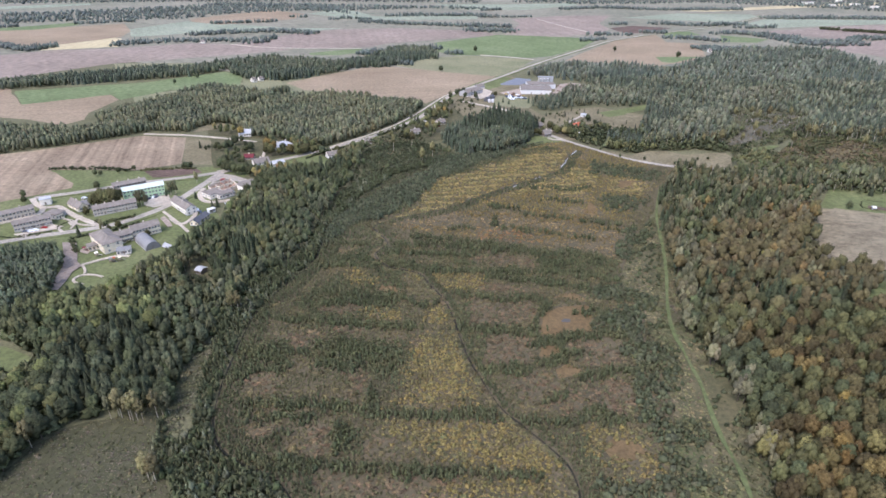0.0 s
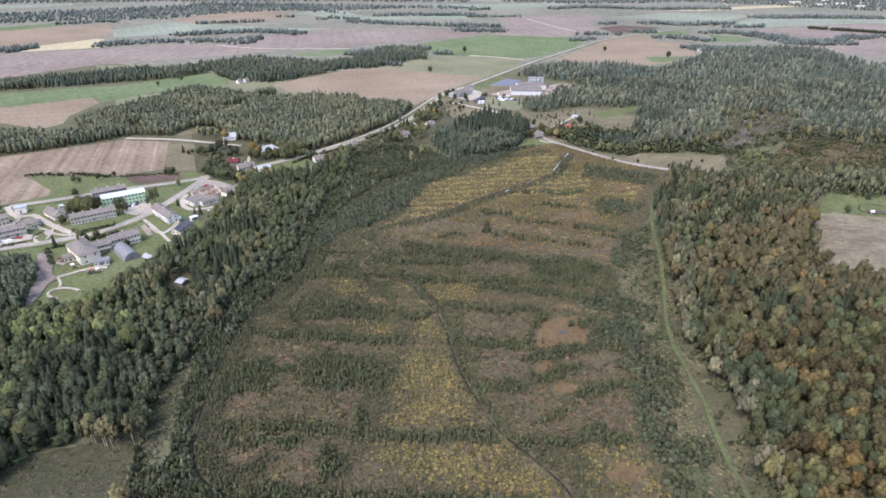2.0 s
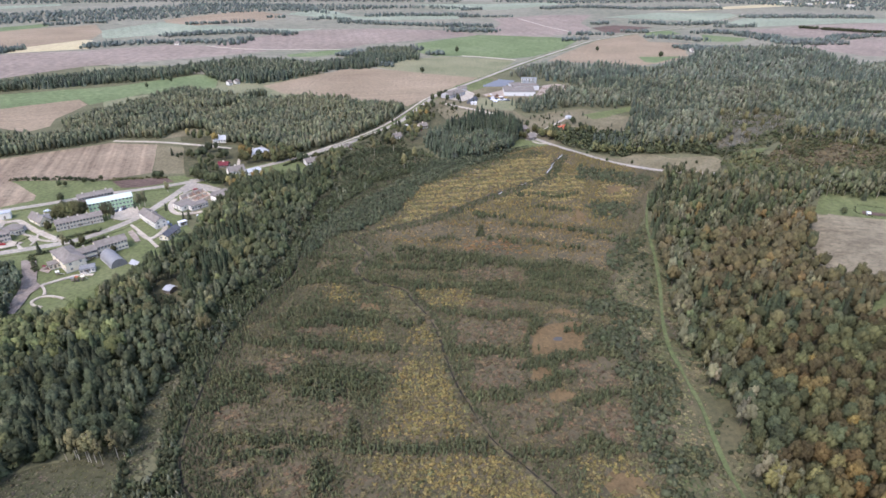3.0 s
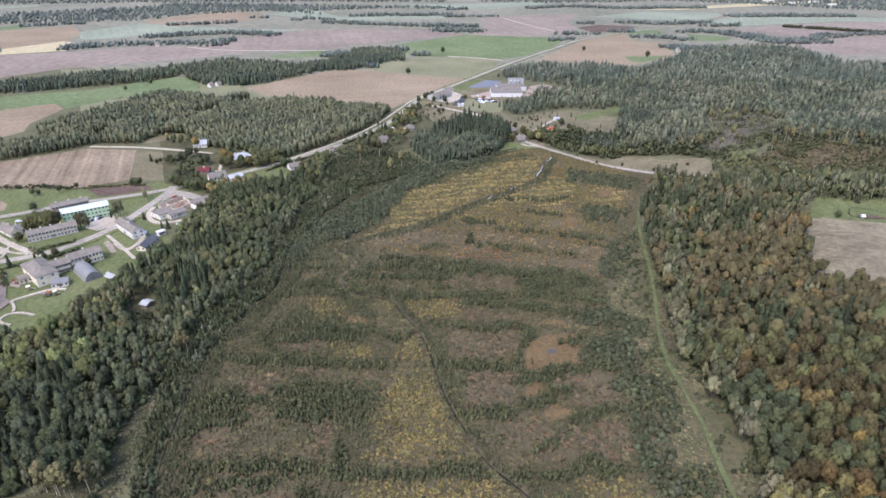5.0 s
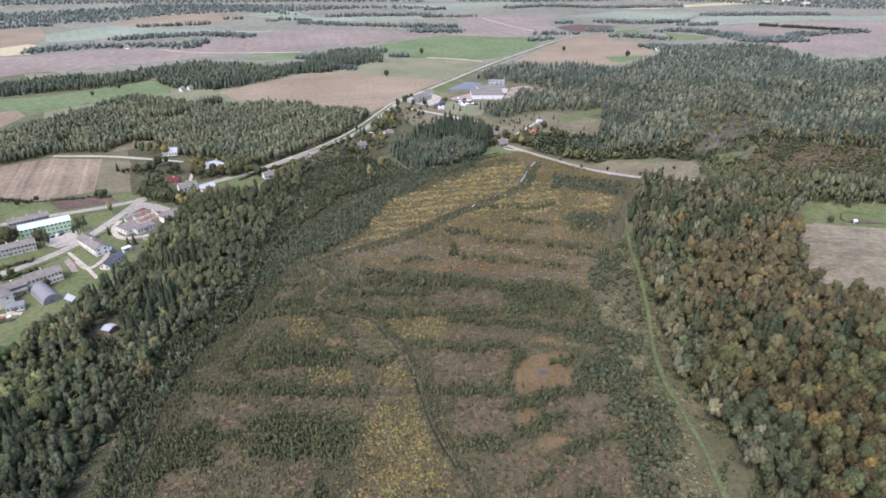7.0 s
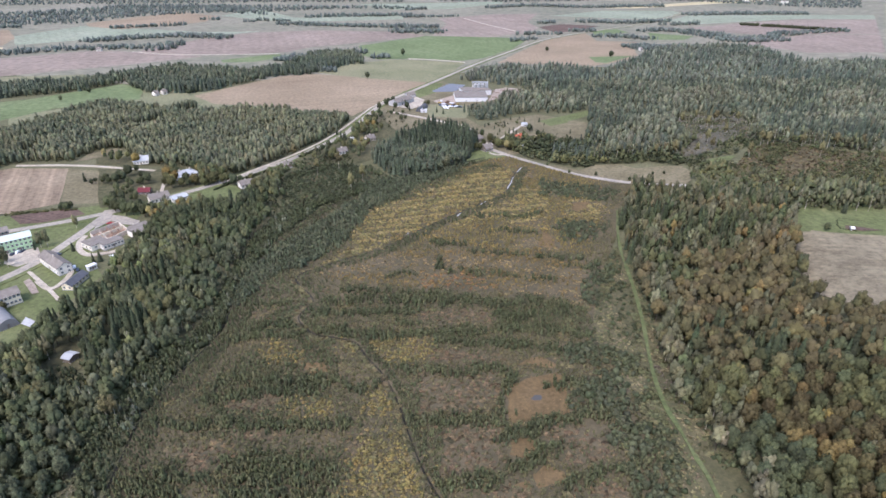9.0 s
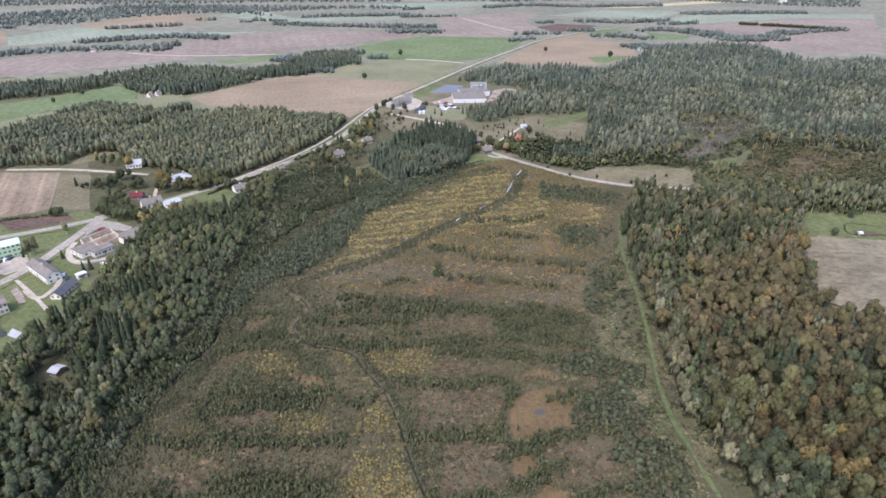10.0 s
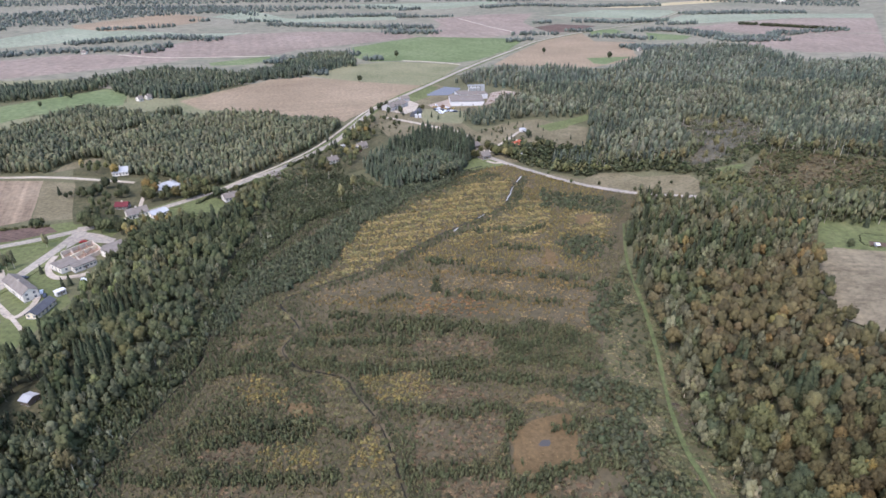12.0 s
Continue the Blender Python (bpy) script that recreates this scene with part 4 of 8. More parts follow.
def birch(lobes, count, size=0.04, bare=0.35, wide=0.13, slot=2, core=0.55, girth=0.011):
    """A slender birch or aspen of height 1 with a tall narrow crown."""
    s = Shape()
    s.stem((0, 0, -0.02), (0.01, 0.01, 0.9), girth, 0.004, 4, slot)
    half = (0.98 - bare) / 2
    s.leaves((0, 0, bare + half * 0.8), (wide, wide, half * 1.15), lobes, count, size, 0.1, 0.9, core)
    return s.done()


def spruce(tiers, points=7, wide=0.17, low=0.1):
    """A spruce of height 1: tiers of drooping boughs round a straight stem."""
    s = Shape()
    s.stem((0, 0, -0.01), (0, 0, 0.6), 0.014, 0.006, 4)
    for i in range(tiers):
        k = i / tiers
        z, r = low + (1 - low) * k, wide * (1 - k) ** 0.8 * rng.uniform(0.9, 1.1) + 0.012
        g = np.linspace(0, 2 * np.pi, 2 * points, endpoint=False) + rng.uniform(0, 1)
        rr = np.where(np.arange(2 * points) % 2 == 0, r, r * 0.55) * rng.uniform(0.8, 1.15, 2 * points)
        ring = np.stack([np.cos(g) * rr, np.sin(g) * rr, z - 0.25 * rr + rng.normal(size=2 * points) * 0.006], 1)
        v = np.concatenate([ring, [[0, 0, min(1.0, z + 1.5 * (1 - low) / tiers)]]])
        f = [(j, (j + 1) % (2 * points), 2 * points) for j in range(2 * points)]
        s.add(v, f, 0)
    return s.done()


def pine(count):
    s = Shape()
    s.stem((0, 0, -0.01), (0.0, 0, 0.8), 0.014, 0.006, 3)
    s.leaves((0, 0, 0.62), (0.19, 0.19, 0.37), 5, count, 0.055, 0.2, 0.8, 0.55)
    return s.done()


def shrub(count, wide=0.5, size=0.17, core=0.7):
    """A rounded bush of height 1, leafy to the ground."""
    s = Shape()
    s.leaves((0, 0, 0.42), (wide, wide, 0.52), 3, count, size, 0.5, 0.2, core)
    return s.done()


def tuft(sprays=12):
    """A tussock of heather or sedge of height 1: a low loose dome of sprays."""
    s = Shape()
    s.leaves((0, 0, 0.3), (0.8, 0.8, 0.55), 1, sprays, 0.55, 0.8, 0.1, 0, 0.45)
    return s.done()


OCTA_V = np.array([(1, 0, 0), (0, 1, 0), (-1, 0, 0), (0, -1, 0), (0, 0, 1), (0, 0, -1)], float)
OCTA_F = np.array([(0, 1, 4), (1, 2, 4), (2, 3, 4), (3, 0, 4), (1, 0, 5), (2, 1, 5), (3, 2, 5), (0, 3, 5)])


def sapling(count=10):
    """A young tree of height 1, pointed, leafy down to the ground."""
    s = Shape()
    s.add(OCTA_V * (1 + 0.2 * rng.uniform(-1, 1, (6, 1))) * (0.14, 0.14, 0.5) + (0, 0, 0.4), OCTA_F, 0)
    z = rng.uniform(0.08, 0.95, count)
    g = rng.uniform(0, 6.28, count)
    r = 0.24 * (1.02 - z) ** 0.7
    p = np.stack([np.cos(g) * r, np.sin(g) * r, z], 1)
    out = np.stack([np.cos(g), np.sin(g), -0.3 + 0 * g], 1)
    side = np.stack([-np.sin(g), np.cos(g), 0 * g], 1)
    v = np.stack([p + np.array([0, 0, 0.12]), p + 0.07 * out - 0.09 * side - np.array([0, 0, 0.04]), p + 0.07 * out + 0.09 * side - np.array([0, 0, 0.04])], 1).reshape(-1, 3)
    return s.add(v, np.arange(3 * count).reshape(-1, 3), 0, np.repeat(out + np.array([0, 0, 0.85]), 3, 0)).done()


def small_bush(count=10):
    """A knee-high to man-high bush of height 1 on a broad base."""
    s = Shape()
    s.add(OCTA_V * (1 + 0.25 * rng.uniform(-1, 1, (6, 1))) * (0.42, 0.42, 0.42) + (0, 0, 0.36), OCTA_F, 0)
    s.leaves((0, 0, 0.4), (0.52, 0.52, 0.5), 3, count, 0.22, 0.5, 0.2, 0)
    return s.done()


def willow_bush(count=12):
    """A rounded willow of height 1, broad and dense."""
    s = Shape()
    s.lump((0, 0, 0.38), (0.56, 0.56, 0.58), False, 0.45)
    s.leaves((0, 0, 0.45), (0.55, 0.55, 0.52), 3, count, 0.15, 0.4, 0.3, 0, 0.8)
    return s.done()


def column(count=9, wide=0.15):
    """A far birch or aspen of height 1, a narrow crown almost to the ground."""
    s = Shape()
    s.lump((0, 0, 0.5), (wide * 1.25, wide * 1.25, 0.62), False, 0.36)
    s.leaves((0, 0, 0.52), (wide, wide, 0.44), 3, count, 0.09, 0.3, 0.8, 0)
    return s.done()


NEAR_LEAF = [broadleaf(8, 64, w, 1.6, 0.6, 0.45, size=0.032, core=0.95) for w in (0.21, 0.23, 0.25, 0.22, 0.24, 0.2)]
SLIM_LEAF = [broadleaf(7, 64, w, 2.0, 0.57, 0.6, size=0.034, core=0.9) for w in (0.17, 0.19, 0.21, 0.18)]
SLENDER = [birch(6, 55, 0.034, 0.16, w, 1) for w in (0.15, 0.17, 0.19, 0.16)]
NEAR_BIRCH = [birch(5, 70, 0.036, 0.22, 0.16) for _ in range(4)]
NEAR_SPRUCE = [spruce(9, 7) for _ in range(4)]
NEAR_PINE = [pine(70) for _ in range(3)]
MID_LEAF = [broadleaf(4, 12, w, 1.5, 0.52, 0.6, size=0.06, stem=False, core=0) for w in (0.26, 0.29, 0.32, 0.28)]
MID_BIRCH = [birch(4, 12, 0.05, 0.05, 0.18, 1, core=0) for _ in range(4)]
TALL_BIRCH = [birch(4, 16, 0.05, 0.38, 0.14, core=0) for _ in range(4)]
MID_SPRUCE = [spruce(6, 5) for _ in range(3)]
MID_PINE = [pine(14) for _ in range(3)]
FAR_LEAF = [broadleaf(1, 6, w, 1.4, 0.42, 0.2, size=0.12, stem=False, core=1.15) for w in (0.36, 0.42, 0.47)]
FAR_SPRUCE = [spruce(3, 4, 0.26, 0.03) for _ in range(2)]
BUSH = [shrub(14, 0.58, 0.22) for _ in range(6)]
TUFT = [tuft() for _ in range(6)]
SAPLING = [sapling(9) for _ in range(6)]
WILLOW = [willow_bush(20) for _ in range(6)]
SMALL_BUSH = [small_bush() for _ in range(6)]
COLUMN = [column(11, w) for w in (0.15, 0.18, 0.21, 0.16, 0.19)]

# leaf colours
G_DARK, G_MID, G_OLIVE, G_YELLOW = (0.056, 0.061, 0.031), (0.074, 0.078, 0.038), (0.098, 0.093, 0.042), (0.165, 0.138, 0.056)
A_BROWN, A_RUST, A_ORANGE, A_GREY = (0.094, 0.075, 0.037), (0.14, 0.099, 0.042), (0.19, 0.13, 0.047), (0.11, 0.1, 0.058)
SPRUCE_G, WILLOW_G, BIRCH_G = (0.046, 0.053, 0.03), (0.086, 0.091, 0.053), (0.1, 0.1, 0.056)



def soften(me, out):
    """Normals of the leaves that follow the round of the crown."""
    a = me.attributes.new("custom_normal", "FLOAT_VECTOR", "POINT")
    a.data.foreach_set("vector", out.astype(np.float32).ravel())


class Plants:
    """Plants of one stand, gathered and then written as one mesh."""

    def __init__(self):
        self.v, self.f, self.m, self.c, self.o, self.n = [], [], [], [], [], 0

    def put(self, shapes, pts, heights, colours, squash=(0.85, 1.2), sway=0.25):
        pts = np.asarray(pts, float).reshape(-1, 2)
        if not len(pts):
            return self
        which = rng.integers(0, len(shapes), len(pts))
        turn, fat = rng.uniform(0, 6.283, len(pts)), rng.uniform(*squash, len(pts))
        tint = np.asarray(colours, float) * (1 + sway * rng.uniform(-1, 1, (len(pts), 1))) * (1 + 0.05 * rng.uniform(-1, 1, (len(pts), 3)))
        for k, (v, f, m, o) in enumerate(shapes):
            i = np.nonzero(which == k)[0]
            if not len(i):
                continue
            h = np.asarray(heights, float)[i][:, None]
            c, s, w = np.cos(turn[i])[:, None], np.sin(turn[i])[:, None], fat[i][:, None]
            x, y, z = v.T
            out = np.stack([(x * c - y * s) * h * w + pts[i, :1], (x * s + y * c) * h * w + pts[i, 1:], z * h + relief(pts[i, 0], pts[i, 1])[:, None]], -1)
            self.v.append(out.reshape(-1, 3))
            x, y, z = o.T
            self.o.append(np.stack([x * c - y * s, x * s + y * c, z + 0 * c], -1).reshape(-1, 3))
            self.f.append((f[None] + (self.n + len(v) * np.arange(len(i)))[:, None, None]).reshape(-1, 3))
            self.m.append(np.tile(m, len(i)))
            self.c.append(np.repeat(tint[i], len(v), 0))
            self.n += len(v) * len(i)
        return self

    def build(self, name, label, category):
        if not self.v:
            return None
        v, f = np.concatenate(self.v), np.concatenate(self.f)
        m, c = np.concatenate(self.m), np.concatenate(self.c)
        me = bpy.data.meshes.new(name)
        me.vertices.add(len(v))
        me.vertices.foreach_set("co", v.astype(np.float32).ravel())
        me.loops.add(3 * len(f))
        me.loops.foreach_set("vertex_index", f.astype(np.int32).ravel())
        me.polygons.add(len(f))
        me.polygons.foreach_set("loop_start", np.arange(0, 3 * len(f), 3, dtype=np.int32))
        me.polygons.foreach_set("material_index", m.astype(np.int32))
        me.polygons.foreach_set("use_smooth", np.ones(len(f), bool))
        a = me.attributes.new("tint", "FLOAT_COLOR", "POINT")
        a.data.foreach_set("color", np.concatenate([c, np.ones((len(c), 1))], 1).astype(np.float32).ravel())
        me.update(calc_edges=True)
        soften(me, np.concatenate(self.o))
        for mat in (LEAF, BARK, BIRCH_BARK):
            me.materials.append(mat)
        ob = new(name, me)
        return tagged(ob, label, category, kind="stuff")


def scatter(poly, step, jitter=0.42):
    q = np.array(poly, float)
    lo, hi = q.min(0) - step, q.max(0) + step
    gx, gy = np.meshgrid(np.arange(lo[0], hi[0], step), np.arange(lo[1], hi[1], step * 0.87))
    gx[1::2] += step / 2
    p = np.stack([gx.ravel(), gy.ravel()], 1) + rng.uniform(-jitter, jitter, (gx.size, 2)) * step
    return p[inside(poly, p)]


def clear(p, lines=(), polys=()):
    """Drops the points that lie on roads or in open ground."""
    keep = np.ones(len(p), bool)
    for line, gap in lines:
        keep &= off_line(line, p) > gap
    for poly in polys:
        keep &= ~inside(poly, p)
    return p[keep]


def pick(p, table, patch=18.0, seed=0.0):
    """A choice from (weight, ...) rows for each point, drifting from group to group over the ground."""
    w = np.array([r[0] for r in table], float)
    edge = np.cumsum(w / w.sum())
    u = 0.52 * wavy(p, patch, seed) + 0.48 * rng.random(len(p))
    order = np.argsort(np.argsort(u)) / max(1, len(u))
    return np.searchsorted(edge, order, side="right").clip(0, len(table) - 1)


def stand(name, label, p, table, patch=18.0, seed=0.0, size=1.0):
    """A wood or thicket. Rows: weight, shapes, lowest, highest, colour."""
    plants = Plants()
    k = pick(p, table, patch, seed)
    for i, (_, shapes, low, high, colour) in enumerate(table):
        q = p[k == i]
        plants.put(shapes, q, size * rng.uniform(low, high, len(q)) * (0.78 + 0.42 * wavy(q, 0.45 * patch, seed + 1.0)), np.tile(colour, (len(q), 1)))
    return plants.build(name, label, "trees" if "wood" in name else "shrubs")


road_gap = [(line, width * 0.5 + 2.5) for line, width in ROAD_LINES]

# ---- woods ----
AUTUMN = [
    (1.5, NEAR_SPRUCE, 12, 17, SPRUCE_G), (2, NEAR_LEAF, 9, 13, (0.06, 0.059, 0.031)), (2, SLIM_LEAF, 12, 16, (0.08, 0.071, 0.036)), (2.5, NEAR_LEAF, 10, 14, (0.086, 0.073, 0.036)), (4, NEAR_LEAF, 10, 14, (0.082, 0.068, 0.034)), (4, NEAR_LEAF, 10, 15, (0.091, 0.074, 0.036)),
    (2.5, NEAR_LEAF, 10, 14, (0.084, 0.068, 0.036)), (1, NEAR_BIRCH, 13, 16, A_GREY), (0.5, NEAR_LEAF, 10, 13, A_RUST), (0.2, NEAR_LEAF, 9, 12, G_YELLOW), (0.06, NEAR_LEAF, 10, 13, A_ORANGE)]


# outlines of groups of like trees in the eastern wood
EAST_GROUPS = {
    "edge": [[(128, 364), (136, 356), (120, 289), (119, 263), (104, 232), (103, 267)], [(107, 277), (119, 267), (117, 246), (121, 229), (106, 237)]],
    "green": [[(104, 228), (124, 233), (133, 215), (131, 193), (115, 181), (100, 186)], [(139, 373), (158, 379), (147, 338), (132, 337)]],
    "fresh": [[(135, 189), (149, 187), (138, 169), (127, 170)], [(173, 274), (178, 241), (159, 209), (162, 240)], [(132, 211), (145, 215), (140, 201), (129, 201)]],
    "orange": [[(133, 228), (146, 231), (140, 214), (128, 213)], [(128, 184), (141, 179), (133, 162), (120, 164)], [(146, 202), (158, 202), (151, 190), (141, 190)], [(117, 162), (147, 172), (132, 146), (112, 147)]],
    "yellow": [[(102, 174), (126, 177), (119, 160), (97, 159)], [(125, 262), (135, 263), (128, 244), (118, 244)]],
}


def east_group(p):
    """The group of like trees to which each point belongs; "" for the brown mass of the wood."""
    out = np.full(len(p), "", dtype=object)
    stray = p + 7 * (np.stack([wavy(p, 4.0, 1.2), wavy(p, 4.0, 5.1)], 1) - 0.5)
    for name, polys in EAST_GROUPS.items():
        for poly in polys:
            out[inside(poly, stray)] = name
    return out


EAST_SPLIT = (154.6, 364.0)


def nearness(p):
    return p[:, 1] + 0.3 * np.abs(p[:, 0] - 110)


p = clear(scatter(EAST_NEAR, 4.9), road_gap)
near_east = p[np.argsort(nearness(p))[:360]]
p = clear(scatter(EAST_NEAR, 4.7), road_gap)
p = p[nearness(p) > nearness(near_east).max() - 1]
UPPER = [
    (3, NEAR_SPRUCE, 11, 14, SPRUCE_G), (4, SLENDER, 11, 14, G_DARK), (3.5, SLIM_LEAF, 9, 13, G_MID), (2.5, SLIM_LEAF, 10, 14, (0.086, 0.082, 0.046)), (2, SLIM_LEAF, 9, 13, (0.096, 0.085, 0.047)), (1, SLENDER, 12, 15, (0.118, 0.111, 0.066)),
    (1.2, SLIM_LEAF, 10, 13, A_BROWN), (1, SLENDER, 12, 15, A_GREY), (0.4, SLIM_LEAF, 9, 12, A_RUST), (0.5, SLIM_LEAF, 9, 12, (0.15, 0.13, 0.06))]
p = p[p[:, 1] + 14 * wavy(p, 9.0, 2.0) <= EAST_SPLIT[1]]
high = clear(scatter(EAST_NEAR, 4.3), road_gap)
high = high[high[:, 1] + 14 * wavy(high, 9.0, 2.0) > EAST_SPLIT[1]]
group = east_group(p)
EDGE_TABLE = [(3, SLIM_LEAF, 10, 14, (0.1, 0.091, 0.052)), (2, SLIM_LEAF, 10, 14, BIRCH_G), (1, NEAR_BIRCH, 11, 14, BIRCH_G), (2, SLIM_LEAF, 9, 12, G_MID)]
stand("autumn_wood", "mixed wood of green, brown and orange autumn trees", p[group == ""], AUTUMN, 14, 1.0)
stand("autumn_wood", "pale slender birches along the foot of a wood", p[group == "edge"], EDGE_TABLE, 5, 1.0)
stand("autumn_wood", "dark green leafy trees within an autumn wood", p[(group != "") & (group != "edge")], [(3, NEAR_LEAF, 9, 13, G_DARK), (3, NEAR_LEAF, 9, 14, G_MID), (1, NEAR_LEAF, 9, 13, G_OLIVE)], 8, 1.0)
stand("autumn_wood", "slender green and brown trees on a hillside", high, UPPER, 10, 1.0)
p = scatter(EAST_BACK, 6)
stand("birch_wood", "dense grey-green birch wood behind a field", p, [(1, MID_SPRUCE, 12, 15, SPRUCE_G), (3, MID_BIRCH, 13, 17, BIRCH_G), (2, MID_LEAF, 11, 14, G_MID)])
VALLEY_MIX = [(1.1, NEAR_SPRUCE, 12, 16, SPRUCE_G), (1.5, SLIM_LEAF, 11, 15, G_DARK), (3, NEAR_LEAF, 10, 14, G_DARK), (3, SLIM_LEAF, 10, 14, G_MID), (3, NEAR_LEAF, 9, 13, G_MID), (1.5, NEAR_LEAF, 9, 12, WILLOW_G), (1, NEAR_BIRCH, 11, 15, BIRCH_G), (0.9, NEAR_LEAF, 10, 14, G_OLIVE), (0.5, NEAR_LEAF, 9, 13, (0.115, 0.125, 0.05)), (0.3, NEAR_BIRCH, 13, 16, (0.13, 0.12, 0.062))]
HUT_YARD = [(-170, 286), (-170, 304), (-160, 303), (-152, 288), (-140, 270), (-150, 262), (-162, 276)]
SCRUB_HILL = [(-107, 550), (-81, 559), (-44, 555), (-34, 537), (-16, 512), (-32, 505), (-55, 486), (-75, 475), (-92, 472), (-106, 488), (-110, 523)]
SOUTH_LAWN = [(-171, 502), (-163, 515), (-142, 513), (-132, 487), (-128, 463), (-146, 462), (-156, 469)]
p = clear(scatter(VALLEY, 4.3), road_gap, [HUT_YARD, SCRUB_HILL, SOUTH_LAWN])
p = p[rng.random(len(p)) < 0.9]
near = np.argsort(p[:, 1] + 1e4 * (p[:, 0] < -190))[:270]
near_valley, p = p[near], np.delete(p, near, 0)
FRESH_TREES = [[(-222, 242), (-216, 254), (-188, 245), (-179, 225), (-208, 223)], [(-181, 248), (-163, 253), (-153, 235), (-172, 233)], [(-205, 262), (-190, 270), (-186, 256), (-200, 250)]]
DARK_SPRUCES = [[(-190, 222), (-166, 240), (-140, 214), (-124, 183), (-141, 178), (-159, 169)], [(-160, 300), (-150, 330), (-135, 320), (-140, 285), (-152, 270)], [(-165, 350), (-150, 375), (-135, 360), (-150, 335)]]
GREY_ALDERS = [[(-157, 252), (-131, 268), (-118, 216), (-124, 190), (-136, 192), (-151, 213)], [(-127, 270), (-112, 300), (-108, 330), (-125, 325), (-138, 280)], [(-128, 340), (-110, 345), (-107, 400), (-125, 400)]]


def west_group(p):
    """The group of like trees on the western slope to which each point belongs."""
    out = np.full(len(p), "", dtype=object)
    stray = p + 8 * (np.stack([wavy(p, 4.0, 2.2), wavy(p, 4.0, 4.1)], 1) - 0.5)
    for name, polys in (("fresh", FRESH_TREES), ("spruce", DARK_SPRUCES), ("alder", GREY_ALDERS)):
        for poly in polys:
            out[inside(poly, stray)] = name
    return out


under = clear(scatter(VALLEY, 3.6), road_gap, [HUT_YARD, SCRUB_HILL, SOUTH_LAWN])
under = under[(under[:, 1] < 300) & (under[:, 0] > -232)]
stand("wood_undergrowth", "dense green bushes beneath a mixed wood", under, [(3, SMALL_BUSH, 4, 7, G_MID), (2, SMALL_BUSH, 4, 6, (0.08, 0.086, 0.045)), (1, SMALL_BUSH, 3, 5, G_DARK)], 12, 1.5)
group = west_group(p)
stand("valley_wood", "dark mixed wood of spruce and alder on a slope", p[group == ""], VALLEY_MIX, 22, 3.0)
stand("valley_wood", "light yellow-green leafy trees on a slope", p[group == "fresh"], [(3, NEAR_LEAF, 10, 14, (0.125, 0.132, 0.054)), (2, NEAR_LEAF, 10, 13, (0.1, 0.107, 0.047)), (1.5, NEAR_LEAF, 9, 12, G_MID)], 6, 3.0)
stand("valley_wood", "dark pointed spruces on a slope", p[group == "spruce"], [(3, NEAR_SPRUCE, 12, 16, SPRUCE_G), (1, SLIM_LEAF, 10, 13, G_DARK)], 8, 3.0)
stand("valley_wood", "grey-green alders along the foot of a slope", p[group == "alder"], [(3, SLIM_LEAF, 9, 13, (0.07, 0.075, 0.042)), (2, NEAR_LEAF, 8, 12, (0.062, 0.067, 0.037)), (0.6, NEAR_BIRCH, 10, 14, BIRCH_G)], 8, 3.0)
stand("young_spruces", "young spruces before a forest hut", scatter([(-166, 284), (-155, 285), (-140, 270), (-150, 262), (-162, 275)], 2.4), [(3, SAPLING, 3, 6, SPRUCE_G), (1, SAPLING, 3, 5, G_OLIVE)], 6, 1.0)
p = scatter(PINE_LEFT, 3.3)
stand("pine_wood", "dense young pine wood beside a village", p, [(4, NEAR_PINE, 8, 10, (0.104, 0.115, 0.072)), (2, NEAR_PINE, 8, 10, (0.09, 0.1, 0.062)), (1, NEAR_SPRUCE, 8, 10, (0.084, 0.094, 0.058))], 12, 0.6)
GLADES = [[(-311, 673), (-296, 700), (-276, 719), (-266, 700), (-286, 676)], [(-280, 734), (-266, 753), (-242, 761), (-237, 748), (-256, 734)], [(-300, 574), (-299, 598), (-285, 611), (-274, 609), (-277, 593), (-291, 580)], [(-363, 602), (-356, 618), (-346, 606), (-350, 592)]]
p = clear(scatter(BIRCH_MID, 3.85), road_gap, GLADES)
stand("birch_wood", "grey-green birch and aspen wood in early autumn", p, [(1.6, COLUMN, 8, 11, (0.082, 0.088, 0.056)), (2.4, COLUMN, 7, 11, (0.1, 0.104, 0.063)), (2.8, COLUMN, 8, 12, (0.112, 0.113, 0.068)), (3.0, COLUMN, 8, 12, (0.124, 0.121, 0.071)), (0.8, COLUMN, 7, 11, (0.134, 0.125, 0.07))], 22, 2.0)
p = scatter(SPRUCE_BLOCK, 3.7)
dark = p[:, 1] + 0.35 * p[:, 0] + 10 * wavy(p, 7.0, 1.0) > 601
stand("spruce_wood", "tall dense wood of dark spruces", p[dark], [(4, MID_SPRUCE, 15, 19, (0.044, 0.052, 0.033)), (2, MID_SPRUCE, 13, 17, (0.052, 0.06, 0.037)), (0.5, MID_PINE, 13, 16, (0.062, 0.068, 0.04))], 16)
stand("pine_wood", "young pines with a few pale birches", p[~dark], [(4, MID_SPRUCE, 10, 14, (0.066, 0.076, 0.05)), (3, MID_PINE, 10, 14, (0.074, 0.083, 0.054)), (0.8, TALL_BIRCH, 11, 15, BIRCH_G)], 16)
p = clear(scatter(STRIP_FAR, 5.4), road_gap)
